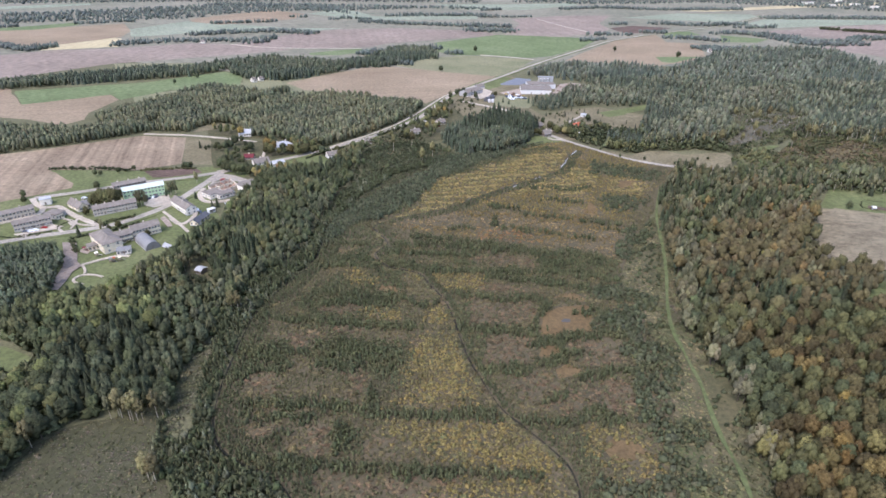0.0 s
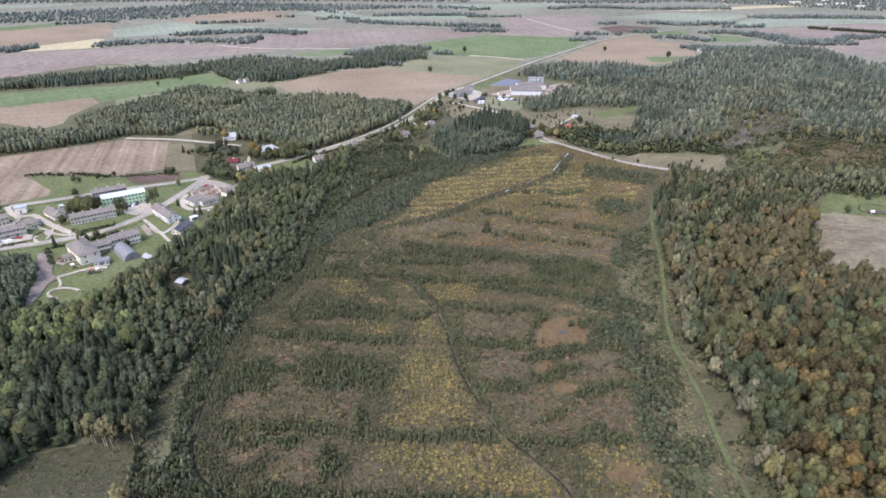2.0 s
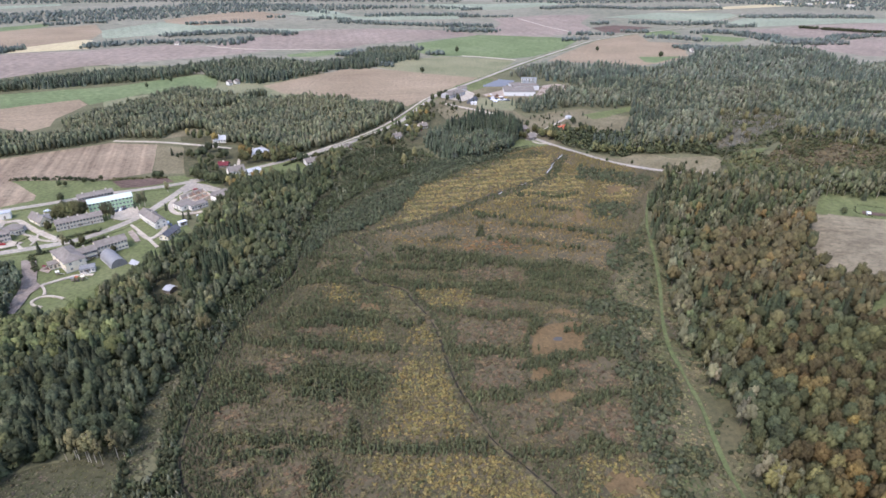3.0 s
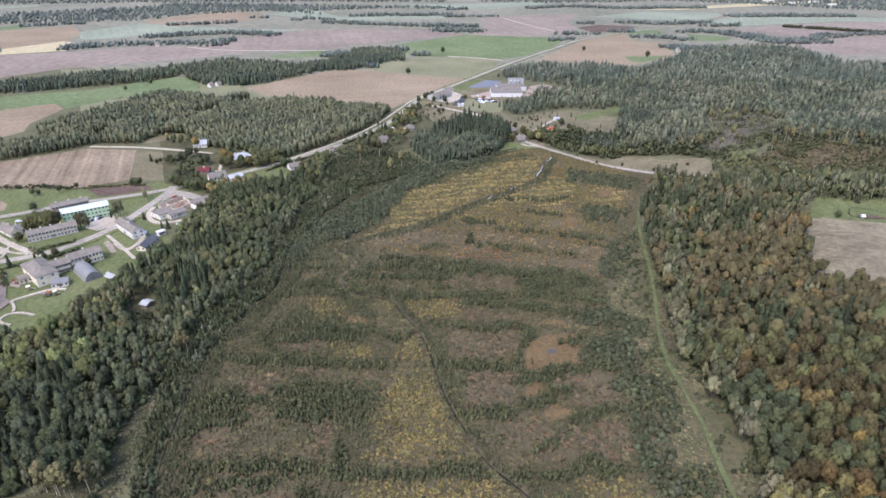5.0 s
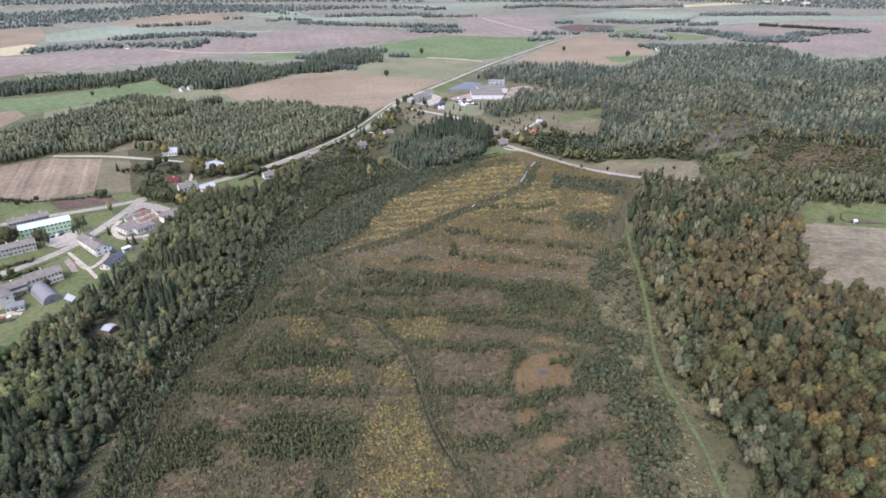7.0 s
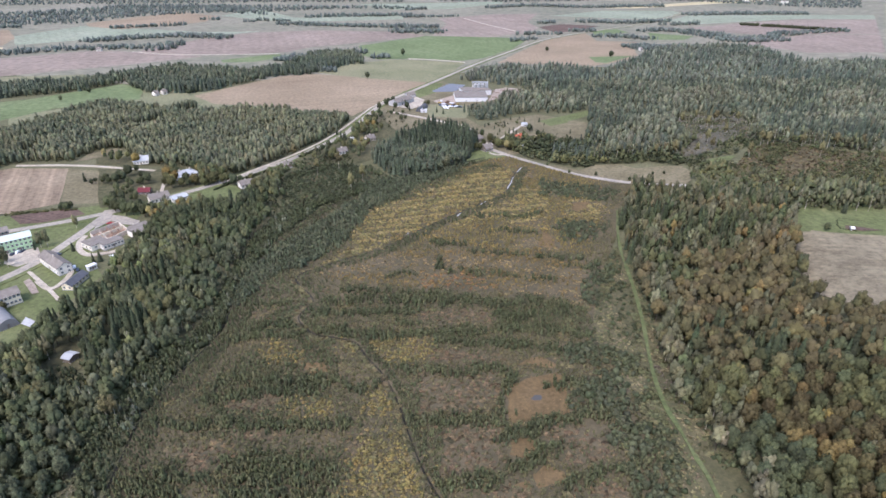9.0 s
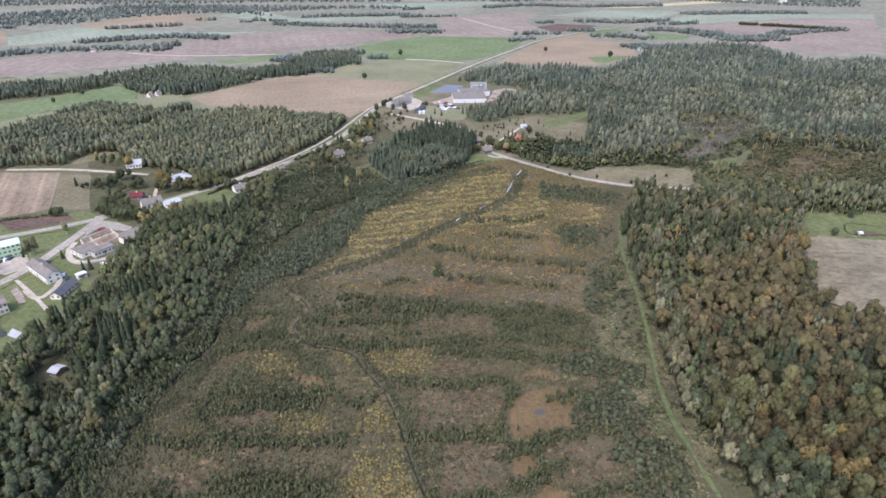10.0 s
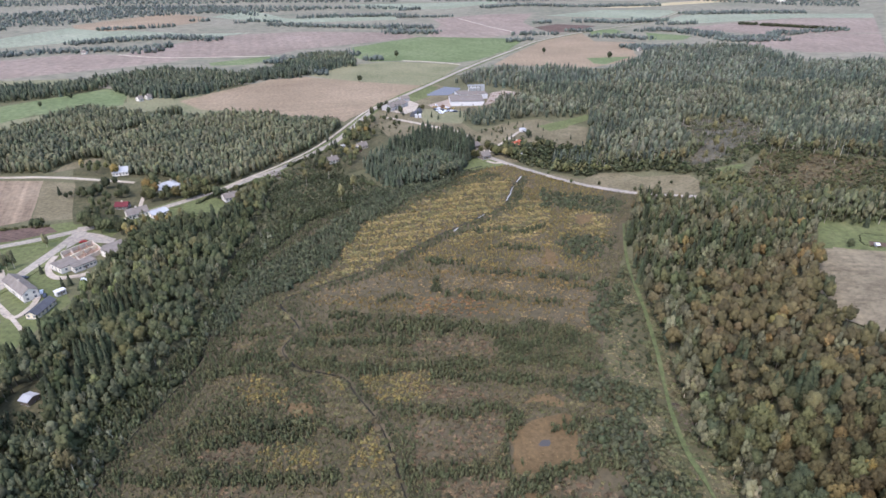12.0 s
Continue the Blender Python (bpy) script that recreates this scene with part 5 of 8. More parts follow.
stand("shelter_wood", "long belt of mixed wood between fields", p, [(1.5, FAR_SPRUCE, 11, 15, (0.058, 0.067, 0.048)), (2.5, COLUMN, 9, 12, (0.074, 0.083, 0.055)), (3, COLUMN, 8, 12, (0.084, 0.092, 0.06)), (2.5, COLUMN, 9, 12, (0.102, 0.106, 0.068))], 40, 4.0)
HILL = [(111, 640), (118, 707), (161, 718), (201, 750), (185, 715), (178, 684), (175, 664), (144, 640), (127, 630)]
FACTORY_YARD = [(12, 760), (33, 912), (66, 902), (110, 885), (145, 860), (140, 826), (101, 801), (87, 767), (47, 738)]
p = clear(scatter(WOODS_BACK, 5.9), road_gap, [HILL, FACTORY_YARD, [(285, 712), (316, 716), (348, 705), (341, 650), (291, 564), (278, 557), (258, 547), (231, 519), (206, 519), (199, 525), (213, 531), (233, 553), (236, 599)]])
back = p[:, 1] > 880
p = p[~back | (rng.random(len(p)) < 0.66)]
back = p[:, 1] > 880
# leaf tints lifted and cooled in place of haze, most at the back
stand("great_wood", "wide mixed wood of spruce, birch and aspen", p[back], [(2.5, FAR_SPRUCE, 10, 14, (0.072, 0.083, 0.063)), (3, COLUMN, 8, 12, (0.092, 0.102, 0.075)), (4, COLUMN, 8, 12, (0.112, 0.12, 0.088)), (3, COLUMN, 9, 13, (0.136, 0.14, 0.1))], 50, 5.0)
stand("great_wood", "wide mixed wood of spruce, birch and aspen", p[~back], [(2.6, MID_SPRUCE, 9, 13, (0.062, 0.071, 0.051)), (3, COLUMN, 8, 12, (0.086, 0.094, 0.063)), (2, MID_LEAF, 7, 10, (0.098, 0.104, 0.069)), (3, COLUMN, 9, 13, (0.114, 0.117, 0.076)), (2, COLUMN, 9, 13, (0.14, 0.138, 0.09)), (0.5, TALL_BIRCH, 12, 15, (0.13, 0.125, 0.08))], 32, 5.0)
STRIP = DITCH_WEST[:-2] + [(-80, 477), (-99, 454), (-108, 413), (-110, 362), (-108, 328), (-114, 298), (-127, 278), (-127, 247), (-127, 212), (-119, 193), (-115, 167), (-109, 151), (-95, 130)]
p = scatter(STRIP, 2.0)
SEAM = [(-127, 278), (-127, 247), (-127, 212), (-119, 193), (-115, 167), (-109, 151), (-95, 130)]
q = scatter([(SEAM[0][0] - 90, SEAM[-1][1] - 5), (SEAM[0][0] + 20, SEAM[-1][1] - 5), (SEAM[0][0] + 20, SEAM[0][1] + 5), (SEAM[0][0] - 90, SEAM[0][1] + 5)], 2.4)
p = np.concatenate([p, q[(off_line(SEAM, q) < 6) & ~inside(STRIP, q)]])
p = p[(off_line(DITCH_WEST, p) > 0.8) & (off_line(PATH_WEST, p) > 5.0)]
stand("alder_thicket", "thicket of young alder and willow along a ditch", p, [(2.5, SAPLING, 4, 6.5, G_DARK), (3.5, SAPLING, 3.5, 6, (0.07, 0.075, 0.04)), (2, SAPLING, 3.5, 6, (0.086, 0.09, 0.05)), (0.5, SAPLING, 4, 7, (0.12, 0.122, 0.08)), (1.2, WILLOW, 3, 4.5, G_DARK)], 9, 6.0)
BELT = [(-46, 498), (-34, 512), (-18, 523), (8, 528), (26, 537), (34, 552), (44, 560), (36, 545), (29, 533), (-5, 508), (-26, 488), (-41, 471)]
stand("belt_thicket", "thicket of young birch below a spruce wood", scatter(BELT, 2.2), [(3, SAPLING, 3.5, 6, (0.07, 0.077, 0.046)), (2, SAPLING, 3, 5.5, (0.085, 0.09, 0.054)), (1, WILLOW, 2.5, 4, (0.08, 0.086, 0.052))], 8, 2.0)
HILLSIDE = [(-138, 487), (-120, 557), (-91, 583), (-65, 585), (-49, 534), (-29, 508), (-73, 464), (-92, 421), (-109, 416), (-105, 444)]
p = clear(np.concatenate([scatter(HILLSIDE, 3.2), scatter(SCRUB_HILL, 2.8)]), road_gap, [SPRUCE_BLOCK])
p = p[inside(SCRUB_HILL, p) | ~inside(VALLEY, p)]
stand("hillside_scrub", "dark green scrub on a valley side", p, [(3, BUSH, 1.5, 2.8, G_DARK), (3, BUSH, 1.5, 3, (0.072, 0.078, 0.042)), (0.6, BUSH, 1.5, 3, WILLOW_G), (0.4, TUFT, 0.8, 1.4, (0.13, 0.1, 0.055)), (0.12, MID_LEAF, 5, 8, G_MID)], 15, 8.0)


THICKET = [(79, 624), (119, 629), (139, 620), (161, 605), (175, 570), (189, 542), (212, 510), (207, 503), (184, 529), (158, 545), (138, 541), (121, 546), (106, 560), (92, 575), (82, 594)]
p = clear(scatter(THICKET, 4.2), road_gap, [[(106, 552), (121, 546), (133, 537), (149, 547), (165, 540), (174, 522), (190, 513), (203, 503), (204, 488), (197, 470), (187, 470), (172, 484), (157, 501), (137, 519), (118, 533)]])
stand("roadside_thicket", "rounded dark willow thicket along a road", p, [(4, BUSH, 4, 7, G_DARK), (3, BUSH, 4, 7.5, G_MID), (1, BUSH, 4, 7, WILLOW_G), (0.6, MID_LEAF, 8, 11, G_OLIVE)], 20, 3.3)
NOOK = [(204, 520), (231, 517), (258, 545), (278, 555), (290, 539), (269, 528), (245, 509), (217, 506), (219, 495), (240, 494), (223, 469), (206, 486), (205, 503), (192, 514)]
p = scatter(NOOK, 3.0)
stand("nook_thicket", "dark bushes between a meadow and a clear-cut", p[rng.random(len(p)) < 0.25 + wavy(p, 6.0, 2.4)], [(3, BUSH, 2, 5, G_DARK), (3, BUSH, 1.5, 4, G_MID), (2, TUFT, 0.8, 1.5, (0.11, 0.1, 0.054)), (0.5, MID_LEAF, 6, 9, G_MID)], 8, 2.2)
HEATH_LAND = [(223, 469), (245, 496), (269, 528), (290, 537), (315, 532), (333, 517), (357, 509), (420, 522), (356, 443), (298, 445), (244, 440)]
p = clear(scatter(HEATH_LAND, 2.8), (), [[(217, 503), (233, 505), (247, 507), (238, 497), (221, 497)]])
stand("heath_scrub", "rusty and olive scrub over a regrowing heath", p, [(4, TUFT, 0.9, 1.6, (0.12, 0.09, 0.05)), (3, TUFT, 0.9, 1.8, (0.1, 0.09, 0.048)), (3, BUSH, 1.5, 3.5, G_OLIVE), (2.5, BUSH, 2, 4, G_MID), (0.15, MID_BIRCH, 6, 10, BIRCH_G)], 14, 3.9)
STUMPS = [(285, 712), (316, 716), (348, 705), (341, 650), (291, 564), (278, 557), (258, 547), (231, 519), (206, 519), (199, 525), (213, 531), (233, 553), (236, 599)]
p = scatter(STUMPS, 3.4)
stand("clear_cut_scrub", "thin grey-brown regrowth on a clear-cut", p[rng.random(len(p)) < 0.45 + 0.6 * wavy(p, 14.0, 1.7)], [(4, TUFT, 0.8, 1.6, (0.13, 0.108, 0.07)), (3, SMALL_BUSH, 1.2, 2.6, G_OLIVE), (2.5, SMALL_BUSH, 1.2, 3, G_MID), (0.5, TALL_BIRCH, 9, 13, BIRCH_G)], 12, 4.4)
YARD = [(-61, 700), (-37, 762), (-22, 723), (12, 706), (48, 688), (63, 676), (90, 691), (114, 681), (102, 632), (75, 597), (49, 650), (-20, 669), (-51, 653)]
p = clear(scatter(YARD, 9.0), road_gap)
stand("pasture_bushes", "scattered small bushes on a dry pasture", p[rng.random(len(p)) < 0.45], [(2, BUSH, 2, 4, G_DARK), (2, BUSH, 2, 4.5, G_MID), (1, BUSH, 1.5, 3, G_OLIVE)], 30, 5.5)

 
EDGE = [(160, 490), (182, 481), (201, 476), (225, 490), (221, 461), (243, 438), (296, 442), (355, 440), (337, 414), (280, 413), (226, 401), (205, 442)]
p = clear(scatter(EDGE, 5.2), road_gap, [[(106, 552), (121, 546), (133, 537), (149, 547), (165, 540), (174, 522), (190, 513), (203, 503), (204, 488), (197, 470), (187, 470), (172, 484), (157, 501), (137, 519), (118, 533)], [(217, 503), (233, 505), (247, 507), (238, 497), (221, 497)]])
stand("edge_wood", "grey-green birch and alder at the edge of a heath", p, [(2, MID_LEAF, 7, 10, G_MID), (2, MID_LEAF, 7, 11, G_OLIVE), (2, MID_BIRCH, 9, 12, BIRCH_G), (1, MID_SPRUCE, 8, 12, SPRUCE_G)], 25, 2.7)

p = clear(scatter([(194, 330), (188, 311), (198, 293), (208, 284), (200, 274), (191, 284), (180, 303)], 5.6), road_gap, [EAST_NEAR])
stand("field_edge_wood", "brown and olive trees along a field edge", p, [(3, NEAR_LEAF, 9, 13, (0.082, 0.068, 0.034)), (2, NEAR_LEAF, 8, 12, (0.08, 0.071, 0.036)), (1, NEAR_LEAF, 8, 11, G_OLIVE)], 9, 0.4)
HOMES = np.array([(-134.9, 506.5), (-112.0, 552.9), (-69.6, 586.8), (-46.7, 627.0), (-65.8, 631.5), (-191.1, 479.0), (-176.9, 481.2), (-209.1, 493.7), (-187.1, 527.3), (-240.2, 565.0), (96.5, 619.3), (62.1, 588.8), (56.1, 618.1)])


def off_homes(p):
    """Keeps a yard open round and before each house."""
    d = p[:, None] - HOMES[None]
    return p[~np.any((np.abs(d[..., 0]) < 9) & (d[..., 1] > -15) & (d[..., 1] < 8), 1)]


GARDEN_TABLE = [(3, NEAR_LEAF, 8, 12, G_DARK), (3, NEAR_LEAF, 8, 12, G_MID), (2.5, NEAR_LEAF, 8, 12, G_OLIVE), (1, NEAR_BIRCH, 9, 13, BIRCH_G), (0.6, NEAR_LEAF, 8, 11, G_YELLOW), (0.5, NEAR_SPRUCE, 8, 12, SPRUCE_G), (0.3, NEAR_LEAF, 8, 11, A_ORANGE)]

def garden(poly, step, share):
    """Loose garden trees over an outline, clear of roads, lawns and houses."""
    p = off_homes(clear(scatter(poly, step), road_gap, [VALLEY, SOUTH_LAWN, SCRUB_HILL]))
    stand("garden_wood", "old green and yellowing trees round village gardens", p[rng.random(len(p)) < share], GARDEN_TABLE, 15, 6.6)


garden([(-222, 468), (-229, 485), (-229, 501), (-219, 496), (-210, 488), (-198, 477), (-189, 465), (-179, 470), (-166, 475), (-152, 480), (-138, 482), (-130, 489), (-125, 515), (-111, 523), (-102, 478), (-119, 446), (-142, 446), (-168, 440), (-176, 434), (-183, 443), (-194, 452), (-204, 453)], 5.5, 1.0)
garden([(-237, 581), (-227, 586), (-201, 563), (-176, 549), (-150, 535), (-154, 519), (-166, 519), (-179, 527), (-197, 552), (-213, 561)], 6.5, 0.9)
garden([(-209, 540), (-203, 546), (-190, 522), (-173, 521), (-170, 531), (-163, 515), (-177, 507), (-189, 503), (-202, 517)], 7.0, 0.8)
garden([(-280, 584), (-267, 586), (-254, 578), (-252, 567), (-271, 569)], 6.5, 1.0)
garden([(-112, 577), (-95, 588), (-85, 608), (-74, 618), (-52, 658), (-48, 683), (-39, 667), (-43, 630), (-46, 598), (-54, 569), (-78, 567), (-101, 566)], 6.5, 0.6)
garden([(-131, 511), (-124, 526), (-114, 542), (-105, 537), (-103, 517), (-110, 503), (-122, 499)], 6.0, 0.8)
garden([(-222, 464), (-218, 469), (-204, 469), (-187, 462), (-177, 457), (-183, 452), (-197, 456), (-211, 458)], 6.5, 0.9)
garden([(-80, 639), (-70, 672), (-60, 710), (-48, 741), (-38, 722), (-50, 684), (-60, 646), (-70, 618)], 6.5, 0.7)
garden([(45, 626), (62, 637), (66, 614), (89, 623), (100, 609), (80, 579), (68, 565), (64, 580), (55, 571), (53, 588)], 8.0, 0.5)
line = [(122, 372), (116, 324), (106, 268), (106, 249), (110, 231), (113, 215), (114, 205), (111, 190), (107, 170)]
q = np.array(line, float)
p = scatter([(q[:, 0].min() - 6, q[:, 1].min() - 6), (q[:, 0].max() + 6, q[:, 1].min() - 6), (q[:, 0].max() + 6, q[:, 1].max() + 6), (q[:, 0].min() - 6, q[:, 1].max() + 6)], 3.6)
p = p[(off_line(line, p) < 3.8) & (off_line(TRACK_LINE, p) > 5) & (wavy(p, 8.0, 2.9) > 0.3)]
stand("birch_edge_wood", "tall pale grey birches along the edge of a wood", p, [(3, SLIM_LEAF, 9, 14, (0.128, 0.115, 0.068)), (2, SLIM_LEAF, 9, 13, (0.108, 0.104, 0.058)), (1, NEAR_BIRCH, 10, 14, (0.135, 0.122, 0.072)), (1.5, NEAR_LEAF, 6, 9, G_MID)], 6, 0.7)
for name, line in (("birch_edge_wood", [(233, 402), (254, 402), (277, 402), (320, 398)]), ("birch_edge_wood", [(150, 562), (168, 556), (178, 545), (192, 538), (201, 531), (213, 538), (233, 558)]), ("birch_edge_wood", [(284, 550), (293, 542), (316, 537), (337, 528), (360, 517)])):
    q = np.array(line, float)
    p = scatter([(q[:, 0].min() - 9, q[:, 1].min() - 9), (q[:, 0].max() + 9, q[:, 1].min() - 9), (q[:, 0].max() + 9, q[:, 1].max() + 9), (q[:, 0].min() - 9, q[:, 1].max() + 9)], 4.4)
    p = clear(p[off_line(line, p) < 6], road_gap)
    stand(name, "tall white-stemmed birches along a wood edge", p, [(2, TALL_BIRCH, 12, 16, BIRCH_G), (1, TALL_BIRCH, 11, 15, A_GREY), (3, MID_LEAF, 6, 10, G_MID), (2.5, MID_BIRCH, 11, 15, BIRCH_G)], 5, 1.9)

# far woods, their leaf tints paled and blued to stand in for haze
HAZED_TABLE = [(1.2, FAR_SPRUCE, 9, 12, (0.085, 0.098, 0.086)), (3, FAR_LEAF, 7, 10, (0.1, 0.112, 0.096)), (3, FAR_LEAF, 7, 10, (0.115, 0.125, 0.108))]


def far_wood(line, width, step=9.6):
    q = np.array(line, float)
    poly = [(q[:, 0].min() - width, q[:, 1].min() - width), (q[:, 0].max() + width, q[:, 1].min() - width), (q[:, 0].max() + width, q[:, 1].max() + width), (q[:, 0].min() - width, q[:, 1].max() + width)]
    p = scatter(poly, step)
    stand("far_wood", "distant haze-paled copse between fields", p[off_line(line, p) < width * rng.uniform(0.7, 1.0, len(p))], HAZED_TABLE, 40, 1.5)


far_wood([(-719, 1155), (-647, 1209), (-514, 1230), (-460, 1270)], 22)
far_wood([(-638, 1316), (-502, 1400), (-401, 1359)], 26)
far_wood([(-477, 1194), (-452, 1220)], 14)
far_wood([(-689, 1531), (-565, 1582)], 16)
far_wood([(-1020, 1485), (-972, 1515)], 14)
far_wood([(-966, 1542), (-916, 1547)], 14)
far_wood([(-550, 1696), (-511, 1700)], 10)
far_wood([(-432, 1650), (-408, 1652)], 12)
far_wood([(-403, 1682), (-323, 1661)], 10)
far_wood([(-318, 1594), (-212, 1566), (-97, 1541), (28, 1529)], 24)
far_wood([(-41, 1445), (39, 1442)], 30)
far_wood([(-285, 1754), (-177, 1781), (-33, 1796)], 24)
far_wood([(-32, 1749), (100, 1763)], 14)
far_wood([(-28, 1952), (15, 1975)], 20)
far_wood([(-219, 1091), (-173, 1121), (-103, 1155)], 20, 7)
far_wood([(-76, 1104), (-56, 1106)], 9, 7)
far_wood([(-164, 1002), (-129, 989)], 9, 7)
far_wood([(187, 1298), (234, 1319)], 12)
far_wood([(215, 1399), (298, 1398)], 12)
far_wood([(293, 1604), (331, 1608)], 12)
far_wood([(344, 1441), (382, 1445)], 14)
far_wood([(413, 1628), (502, 1600), (623, 1637)], 22)
far_wood([(373, 1359), (427, 1347), (469, 1317)], 18)
far_wood([(493, 1436), (544, 1451), (592, 1417)], 14)
far_wood([(590, 1562), (672, 1570)], 16)
far_wood([(759, 1800), (913, 1816), (1074, 1817)], 30)
far_wood([(609, 1400), (635, 1300), (714, 1308)], 40)
far_wood([(753, 1361), (845, 1405), (954, 1433)], 18)
far_wood([(402, 1189), (508, 1199)], 16, 7)
far_wood([(395, 1217), (424, 1219)], 16, 7)
far_wood([(227, 2017), (342, 2089), (506, 2027), (754, 2053)], 26)
far_wood([(-938, 1119), (-846, 1071), (-832, 1115)], 16, 7)
far_wood([(-1239, 1359), (-1142, 1413)], 16)
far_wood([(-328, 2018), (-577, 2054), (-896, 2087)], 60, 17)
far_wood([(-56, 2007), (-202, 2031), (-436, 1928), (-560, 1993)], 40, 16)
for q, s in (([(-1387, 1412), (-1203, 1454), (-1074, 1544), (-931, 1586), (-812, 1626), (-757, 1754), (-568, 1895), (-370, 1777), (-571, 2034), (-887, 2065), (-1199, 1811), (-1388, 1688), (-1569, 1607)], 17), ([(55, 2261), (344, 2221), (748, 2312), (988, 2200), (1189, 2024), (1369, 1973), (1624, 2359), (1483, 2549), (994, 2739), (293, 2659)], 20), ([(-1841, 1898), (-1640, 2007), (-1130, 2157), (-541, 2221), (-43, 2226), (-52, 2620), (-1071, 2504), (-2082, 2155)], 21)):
    stand("far_wood", "distant haze-paled woods along the horizon", scatter(q, s), HAZED_TABLE, 80, 2.5)

# ---- the mire ----


def side_of(line, p):
    """Positive where a point lies to the left of a line of points, as it runs."""
    best, side = np.full(len(p), 1e9), np.zeros(len(p))
    q = np.array(line, float)
    for a, b in zip(q, q[1:]):
        d = b - a
        k = np.clip(((p - a) @ d) / max(d @ d, 1e-9), 0, 1)
        gap = np.hypot(*(p - a - k[:, None] * d).T)
        turn = d[0] * (p[:, 1] - a[1]) - d[1] * (p[:, 0] - a[0])
        near = gap < best
        best[near], side[near] = gap[near], np.sign(turn[near])
    return side


def tint(q, *colours):
    """Colours for points, drifting over the ground with a little scatter."""
    k = (0.75 * wavy(q, 6.0, 2.2) + 0.25 * rng.random(len(q)) * 1.0).clip(0, 0.999)
    return np.array(colours)[(k * len(colours)).astype(int)]


def within(patches):
    return np.any([inside(q, bend) for q in patches], 0)


p = scatter(MIRE, 1.26)
p = p[(p[:, 1] < 330) | (rng.random(len(p)) < 0.62)]
canal_gap, ditch_gap = off_line(CANAL, p), off_line(DITCH_WEST, p)
keep = (canal_gap > 0.75) & (ditch_gap > 0.6) & np.all([off_line(q, p) > 1.4 for q in POOLS], 0) & (off_line(TRACK_LINE, p) > 2.3)
p, canal_gap, ditch_gap = p[keep], canal_gap[keep], ditch_gap[keep]
bend = p + 3.2 * (np.stack([wavy(p, 2.6, 1.0), wavy(p, 2.6, 4.0)], 1) - 0.5) + 2.0 * (np.stack([wavy(p, 7.0, 2.0), wavy(p, 7.0, 3.0)], 1) - 0.5)
ridge = 0.5 + 0.5 * np.sin((p[:, 1] - 0.2 * p[:, 0] + 5 * wavy(p, 14.0, 2.0)) * 0.6)
bend += rng.normal(size=bend.shape) * 1.1
row_gap = np.min([off_line(q, bend) / (0.72 * w) for w, q in ROWS], 0)
luck, chance = rng.random(len(p)), rng.random(len(p))
on_row = luck < np.clip(0.6 + 1.5 * (1 - row_gap), 0, 0.94)
fringe = bend + rng.normal(size=bend.shape) * 2.4
yellow = np.any([inside(q, fringe) for q in YELLOW_PATCHES], 0)
orange, heather, amber = within(ORANGE_PATCHES), within(HEATHP_PATCHES), within(AMBER_PATCHES)
willows, greens = within(WILLOWS_PATCHES), within(GREENS_PATCHES)
north = p[:, 1] > 375
golden = inside([(-50, 441), (-31, 486), (-7, 524), (30, 567), (73, 602), (128, 576), (146, 519), (122, 432), (100, 386), (52, 395), (-13, 405), (-41, 417)], bend)
east_bank = side_of(CANAL, p) > 0
bank = (canal_gap < np.where(north, 9.0, 4.6)) & east_bank & (luck < 0.85)
bare_bank = (canal_gap < np.where(north, 1.6, 2.6)) & ~east_bank
ditch_bank = ditch_gap < 6.0 + 10.0 * wavy(p, 11.0, 0.5)
thick = 0.55 * wavy(bend * (0.3, 1.5), 7.0, 5.0) + 0.45 * wavy(bend * (0.6, 1.6), 3.1, 8.0)
rows = (on_row | bank | ditch_bank) & ~(orange & (row_gap > 0.8)) & ~bare_bank & ~(yellow & ~on_row & ~ditch_bank & ~bank)
tall_wood = inside(TALL_PATCH, bend) & (canal_gap > 3)
rows &= ~tall_wood
willow = willows & ~rows & ~tall_wood & ~orange & (chance < 0.8)
free = ~rows & ~willow & ~bare_bank & ~tall_wood
gold = free & yellow & ~orange & (chance < np.where(north, 0.95, 0.86))
free &= ~gold
dry = within(DRY_PATCHES)
open_land = orange | amber | heather | dry
green = free & greens & ~open_land & (chance < 0.85)
free &= ~green
bushy = free & ~open_land & (thick > 0.14) & (chance < 0.92) | free & (heather | amber) & (chance < 0.1 + 0.3 * wavy(p, 2.4, 1.1))
low = (free & ~bushy) | bare_bank

plants = Plants()
q = p[rows]
tall = rng.uniform(2.4, 4.7, len(q)) * np.clip(1.2 - 0.25 * row_gap[rows], 0.7, 1.15)
plants.put(SAPLING, q, tall, tint(q, (0.068, 0.072, 0.038), (0.078, 0.081, 0.042), (0.09, 0.09, 0.046)), (0.75, 1.2), 0.25)
plants.build("sapling_rows", "dark green rows of young birch and pine on a bog", "shrubs")
plants = Plants()
q = p[green]
plants.put(SAPLING, q, rng.uniform(1.5, 3.0, len(q)), tint(q, (0.08, 0.083, 0.043), (0.092, 0.093, 0.048), (0.106, 0.101, 0.052)), (1.0, 1.7), 0.25)
q = p[tall_wood]
plants.put(SAPLING, q, rng.uniform(3.0, 5.8, len(q)) * (0.7 + 0.5 * wavy(q, 5.0, 1.3)), tint(q, (0.066, 0.073, 0.043), (0.078, 0.084, 0.05), (0.09, 0.094, 0.056), (0.072, 0.079, 0.045)), (1.0, 1.5), 0.3)
plants.build("young_birches", "dense young grey-green birches on a bog", "shrubs")
plants = Plants()
q = p[gold & ~north]
